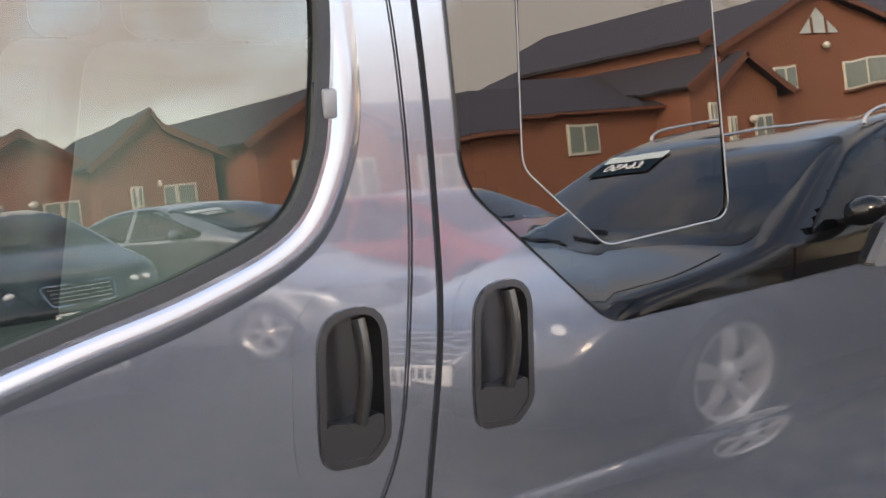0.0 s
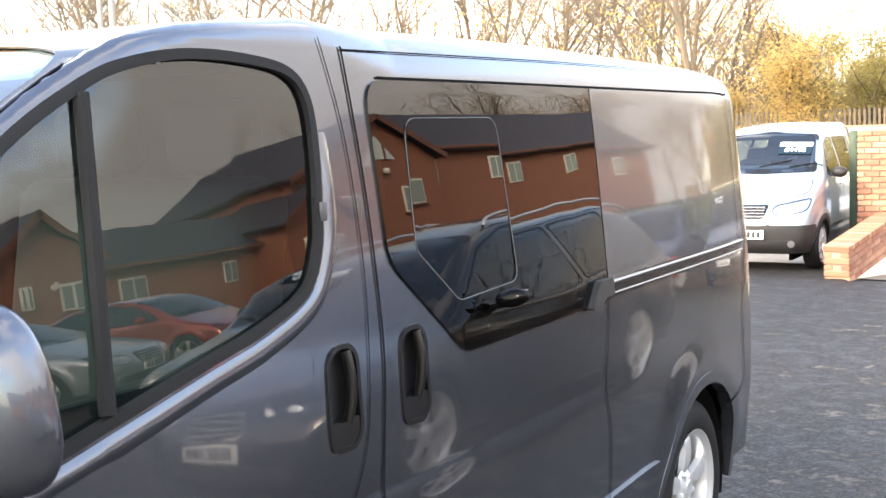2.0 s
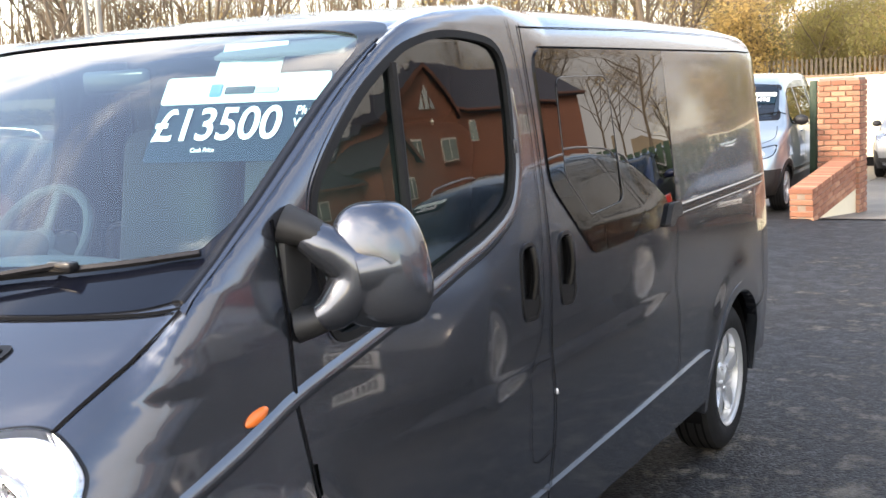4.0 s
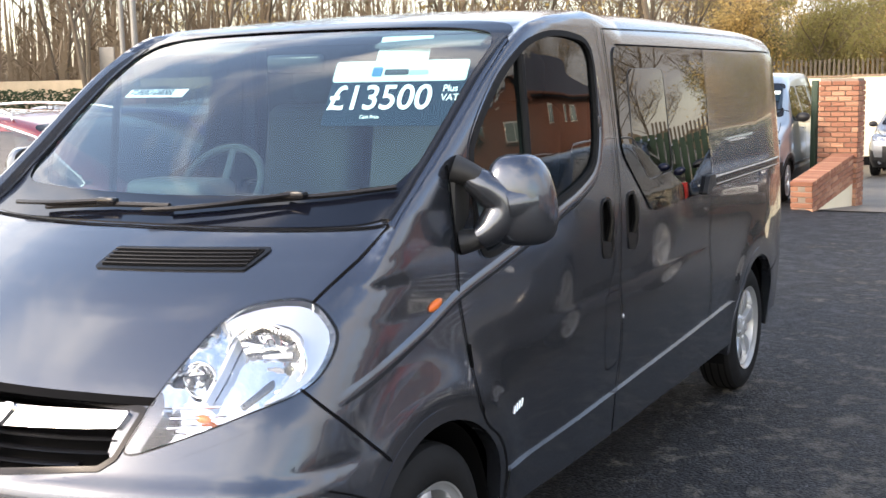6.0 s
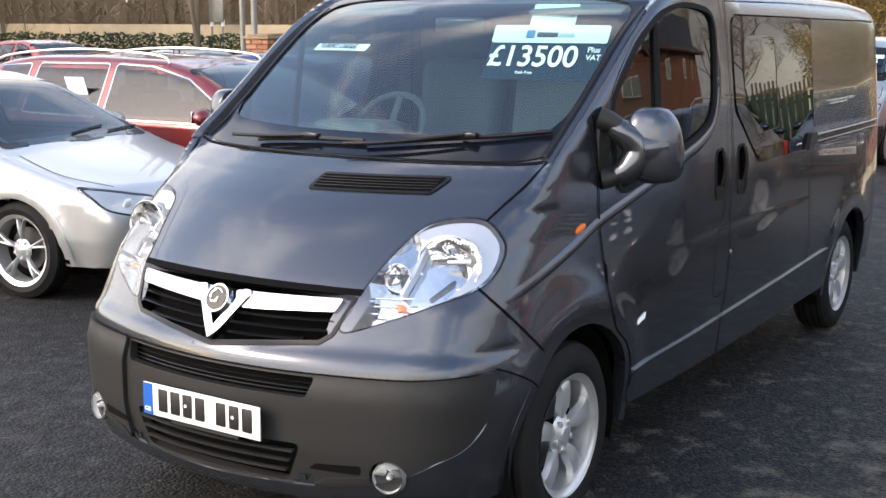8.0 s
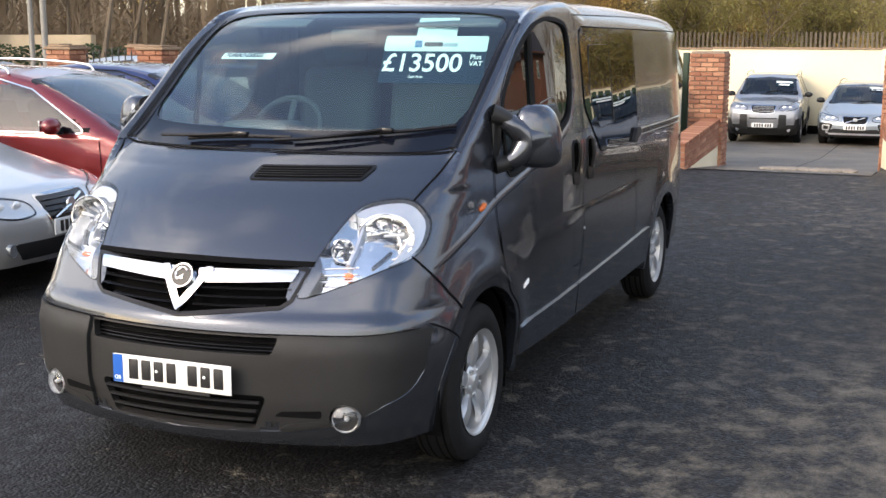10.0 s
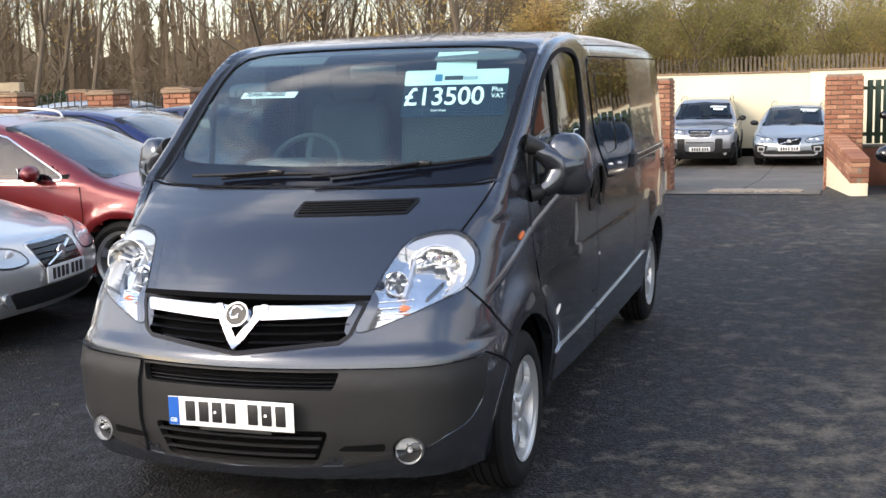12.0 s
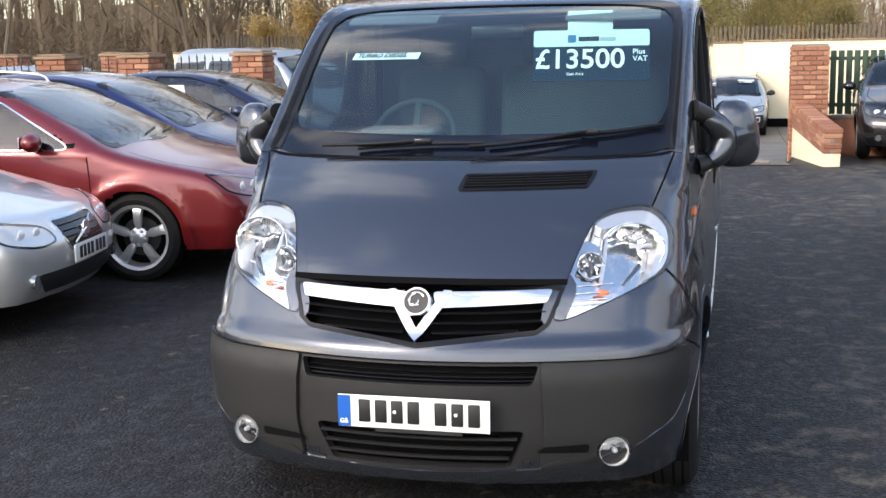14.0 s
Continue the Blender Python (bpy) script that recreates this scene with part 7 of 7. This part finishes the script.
def tree(seed, height, leaves, leaf_count, spread=0.30, name="tree", label="", clear=0.25):
    """Tapered trunk, forking limbs, fine twigs and scattered leaves."""
    r = random.Random(seed)
    t = thing(name, label, "tree", "woods")
    bm, tips = bmesh.new(), []

    def limb(p, d, length, rad, level):
        pts = [p]
        for k in range(4):
            d = (d + Vector((r.uniform(-1, 1), r.uniform(-1, 1), r.uniform(-0.3, 0.6))) * 0.16).normalized()
            pts.append(pts[-1] + d * length / 4)
        tube(pts, rad, 7 if level == 0 else 5 if level == 1 else 3, bm, taper_to=rad * 0.45)
        if level < 3:
            for k in range((9, 5, 4)[level]):
                u = r.uniform(clear if level == 0 else 0.25, 1.0)
                i = min(3, int(u * 4))
                q = pts[i].lerp(pts[i + 1], u * 4 - i)
                a = r.uniform(0, math.tau)
                side = Vector((math.cos(a), math.sin(a), r.uniform(0.25, 1.1))).normalized()
                limb(q, (d * 0.35 + side).normalized(), length * r.uniform(0.35, 0.6), rad * 0.42, level + 1)
        else:
            tips.append(pts[-1])
            tips.append(pts[2])

    limb(Vector((0, 0, -0.4)), Vector((r.uniform(-0.06, 0.06), r.uniform(-0.06, 0.06), 1)).normalized(), height * 0.82, height * 0.0095, 0)
    part("trunk", bm, BARK, t)
    vs, fs = [], []
    for k in range(4200):
        c = r.choice(tips) + Vector((r.gauss(0, 0.35), r.gauss(0, 0.35), r.gauss(0, 0.30)))
        d = Vector((r.gauss(0, 1), r.gauss(0, 1), r.gauss(0.5, 0.8))).normalized()
        w = d.orthogonal().normalized() * 0.007
        ln = r.uniform(0.3, 0.9)
        i = len(vs)
        vs += [c - w, c + w, c + d * ln]
        fs.append((i, i + 1, i + 2))
    mesh_part("twig_mass", vs, fs, TWIG, t, smooth_on=False)
    if leaf_count:
        vs, fs = [], []
        for k in range(leaf_count):
            c = r.choice(tips) + Vector((r.gauss(0, 0.42), r.gauss(0, 0.42), r.gauss(0, 0.38)))
            d = Vector((r.gauss(0, 1), r.gauss(0, 1), r.gauss(0, 1))).normalized()
            w = d.orthogonal().normalized() * r.uniform(0.03, 0.065)
            d = d * r.uniform(0.06, 0.13)
            i = len(vs)
            vs += [c - d, c + w, c + d, c - w]
            fs.append((i, i + 1, i + 2, i + 3))
        mesh_part("crown", vs, fs, leaves, t, smooth_on=False)
    return t


KINDS = [tree(11, 12, GOLD, 0, label="tall bare grey-brown tree with fine twigs", name="bare_tree"), tree(12, 10.5, GOLD, 500, label="bare tree with a few last golden leaves", name="bare_tree"),
         tree(13, 7.0, GOLD, 6500, label="young tree in thinning golden autumn leaf", name="autumn_tree", clear=0.08), tree(14, 8.0, OLIVE, 7500, label="tree in dull olive late leaf", name="leafy_tree", clear=0.08),
         tree(15, 13, GOLD, 250, label="tall bare forked tree", name="bare_tree", clear=0.35)]
spots = []
tr = random.Random(21)
for k in range(46):  # woods across the road, beside and behind the railings
    a = tr.uniform(12, 74)
    d = tr.uniform(34, 66)
    spots.append((d * math.cos(radians(a)), d * math.sin(radians(a)) + 2, tr.choice((0, 0, 1, 4, 0, 1))))
for k in range(30):  # scrub and trees behind the cream wall
    spots.append((tr.uniform(40, 66), tr.uniform(-13, 14), tr.choice((2, 2, 3, 3, 1, 4))))
spots += [(44, 12, 2), (43, 9, 2), (46, 6, 2), (43, 15, 2), (45, 2, 3), (43.5, -2, 3), (44.5, -5, 3), (43, -8, 1), (45, 18, 2), (47, 21, 0)]
for k in range(22):  # bare trees past the end of the houses
    spots.append((tr.uniform(62, 100), tr.uniform(-62, -18), tr.choice((0, 1, 4))))
first = {}
for x, y, k in spots:
    if k not in first:
        first[k] = True
        KINDS[k].matrix_world = pose(x, y, -0.9, 0, 0, tr.uniform(0, 360))
    else:
        c = copy_thing(KINDS[k], pose(x, y, -0.9, 0, 0, tr.uniform(0, 360)))
        s = tr.uniform(0.75, 1.2) * (0.62 if k in (2, 3) else 1.0)
        c.scale = (s, s, s)
# undergrowth
for lo, hi, count, mtl, size, nm, lab in (((34, -14), (62, 16), 60000, GOLD, 2.6, "golden_scrub", "dense golden autumn scrub behind the wall"), ((30, 14), (66, 62), 110000, RUSSET, 2.9, "brown_undergrowth", "dense brown bramble and twig undergrowth")):
    r = random.Random(nm)
    vs, fs = [], []
    for k in range(count):
        x, y = r.uniform(lo[0] + 8, hi[0]), r.uniform(lo[1], hi[1])
        if nm == "brown_undergrowth" and x * 0.8 + y * 0.6 < 48:
            continue
        h = size * (0.55 + 0.45 * math.sin(x * 0.9 + 1.3 * math.sin(y * 0.5)) * math.sin(y * 0.7 + 2)) * r.uniform(0.1, 1.0)
        c = Vector((x, y, -0.8 + h * 1.25))
        d = Vector((r.gauss(0, 1), r.gauss(0, 1), r.gauss(0, 1))).normalized()
        w = d.orthogonal().normalized() * r.uniform(0.02, 0.05)
        d = d * r.uniform(0.06, 0.19)
        i = len(vs)
        vs += [c - d, c + w, c + d, c - w]
        fs.append((i, i + 1, i + 2, i + 3))
    tagged(mesh_part(nm, vs, fs, mtl, None, smooth_on=False), lab, "undergrowth", kind="stuff")
# the depth of the wood: crowded thin trunks and bare branches
r = random.Random(77)
vs, fs = [], []
for k in range(2600):
    a, d = radians(r.uniform(-14, 84)), r.uniform(54, 100)
    x, y, h = d * math.cos(a), d * math.sin(a), r.uniform(3.2, 7.0) * float(lerp(a, [(0.15, 0.70), (0.35, 0.95), (0.55, 1.30)]))
    w, px_, py_ = r.uniform(0.04, 0.16), -math.sin(a), math.cos(a)
    lx, ly = r.gauss(0, 0.5), r.gauss(0, 0.5)
    i = len(vs)
    vs += [(x - px_ * w, y - py_ * w, -1), (x + px_ * w, y + py_ * w, -1), (x + lx + px_ * w * 0.2, y + ly + py_ * w * 0.2, h), (x + lx - px_ * w * 0.2, y + ly - py_ * w * 0.2, h)]
    fs.append((i, i + 1, i + 2, i + 3))
    for j in range(26):
        u = r.uniform(0.25, 1.0)
        c = Vector((x + lx * u, y + ly * u, -1 + (h + 1) * u))
        g = Vector((r.gauss(0, 1), r.gauss(0, 1), r.gauss(0.7, 0.6))).normalized() * r.uniform(0.6, 2.4)
        t_ = Vector((px_, py_, 0)) * r.uniform(0.012, 0.035)
        i = len(vs)
        vs += [c - t_, c + t_, c + g]
        fs.append((i, i + 1, i + 2))
tagged(mesh_part("far_thicket", vs, fs, TWIG, None, smooth_on=False), "crowded bare brown trunks and twigs deep in the wood", "woods", kind="stuff")
# grey palisade fence at the wood's edge
pales = bmesh.new()
for k in range(210):
    y = 20 - k * 0.16
    box((0.02, 0.075, 2.35 + 0.04 * math.sin(k * 1.7)), (41.5, y, 0.95), bm=pales)
tagged(part("palisade_fence", pales, mat("weathered_pales", (0.13, 0.105, 0.08), 0.85, vary=0.3, scale=2), None, smooth_on=False), "weathered grey palisade fence along the wood's edge", "fence", kind="stuff")
backdrop = mesh_part("backdrop", [(150 * math.cos(a), 150 * math.sin(a), z) for a in [radians(-20 + 0.5 * k) for k in range(281)] for z in (-3, lerp(a, [(0.0, 3.0), (0.25, 4.5), (0.5, 6.0)]) + 1.2 * math.sin(a * 29) + 0.8 * math.sin(a * 67 + 1) + 0.5 * math.sin(a * 163))], [(2 * k, 2 * k + 2, 2 * k + 3, 2 * k + 1) for k in range(280)], mat("distant_woodland", (0.20, 0.16, 0.11), 0.95, vary=0.5, scale=0.12, alt=(0.11, 0.085, 0.06)), None)
tagged(backdrop, "far brown woodland", "distant woods", kind="structure")
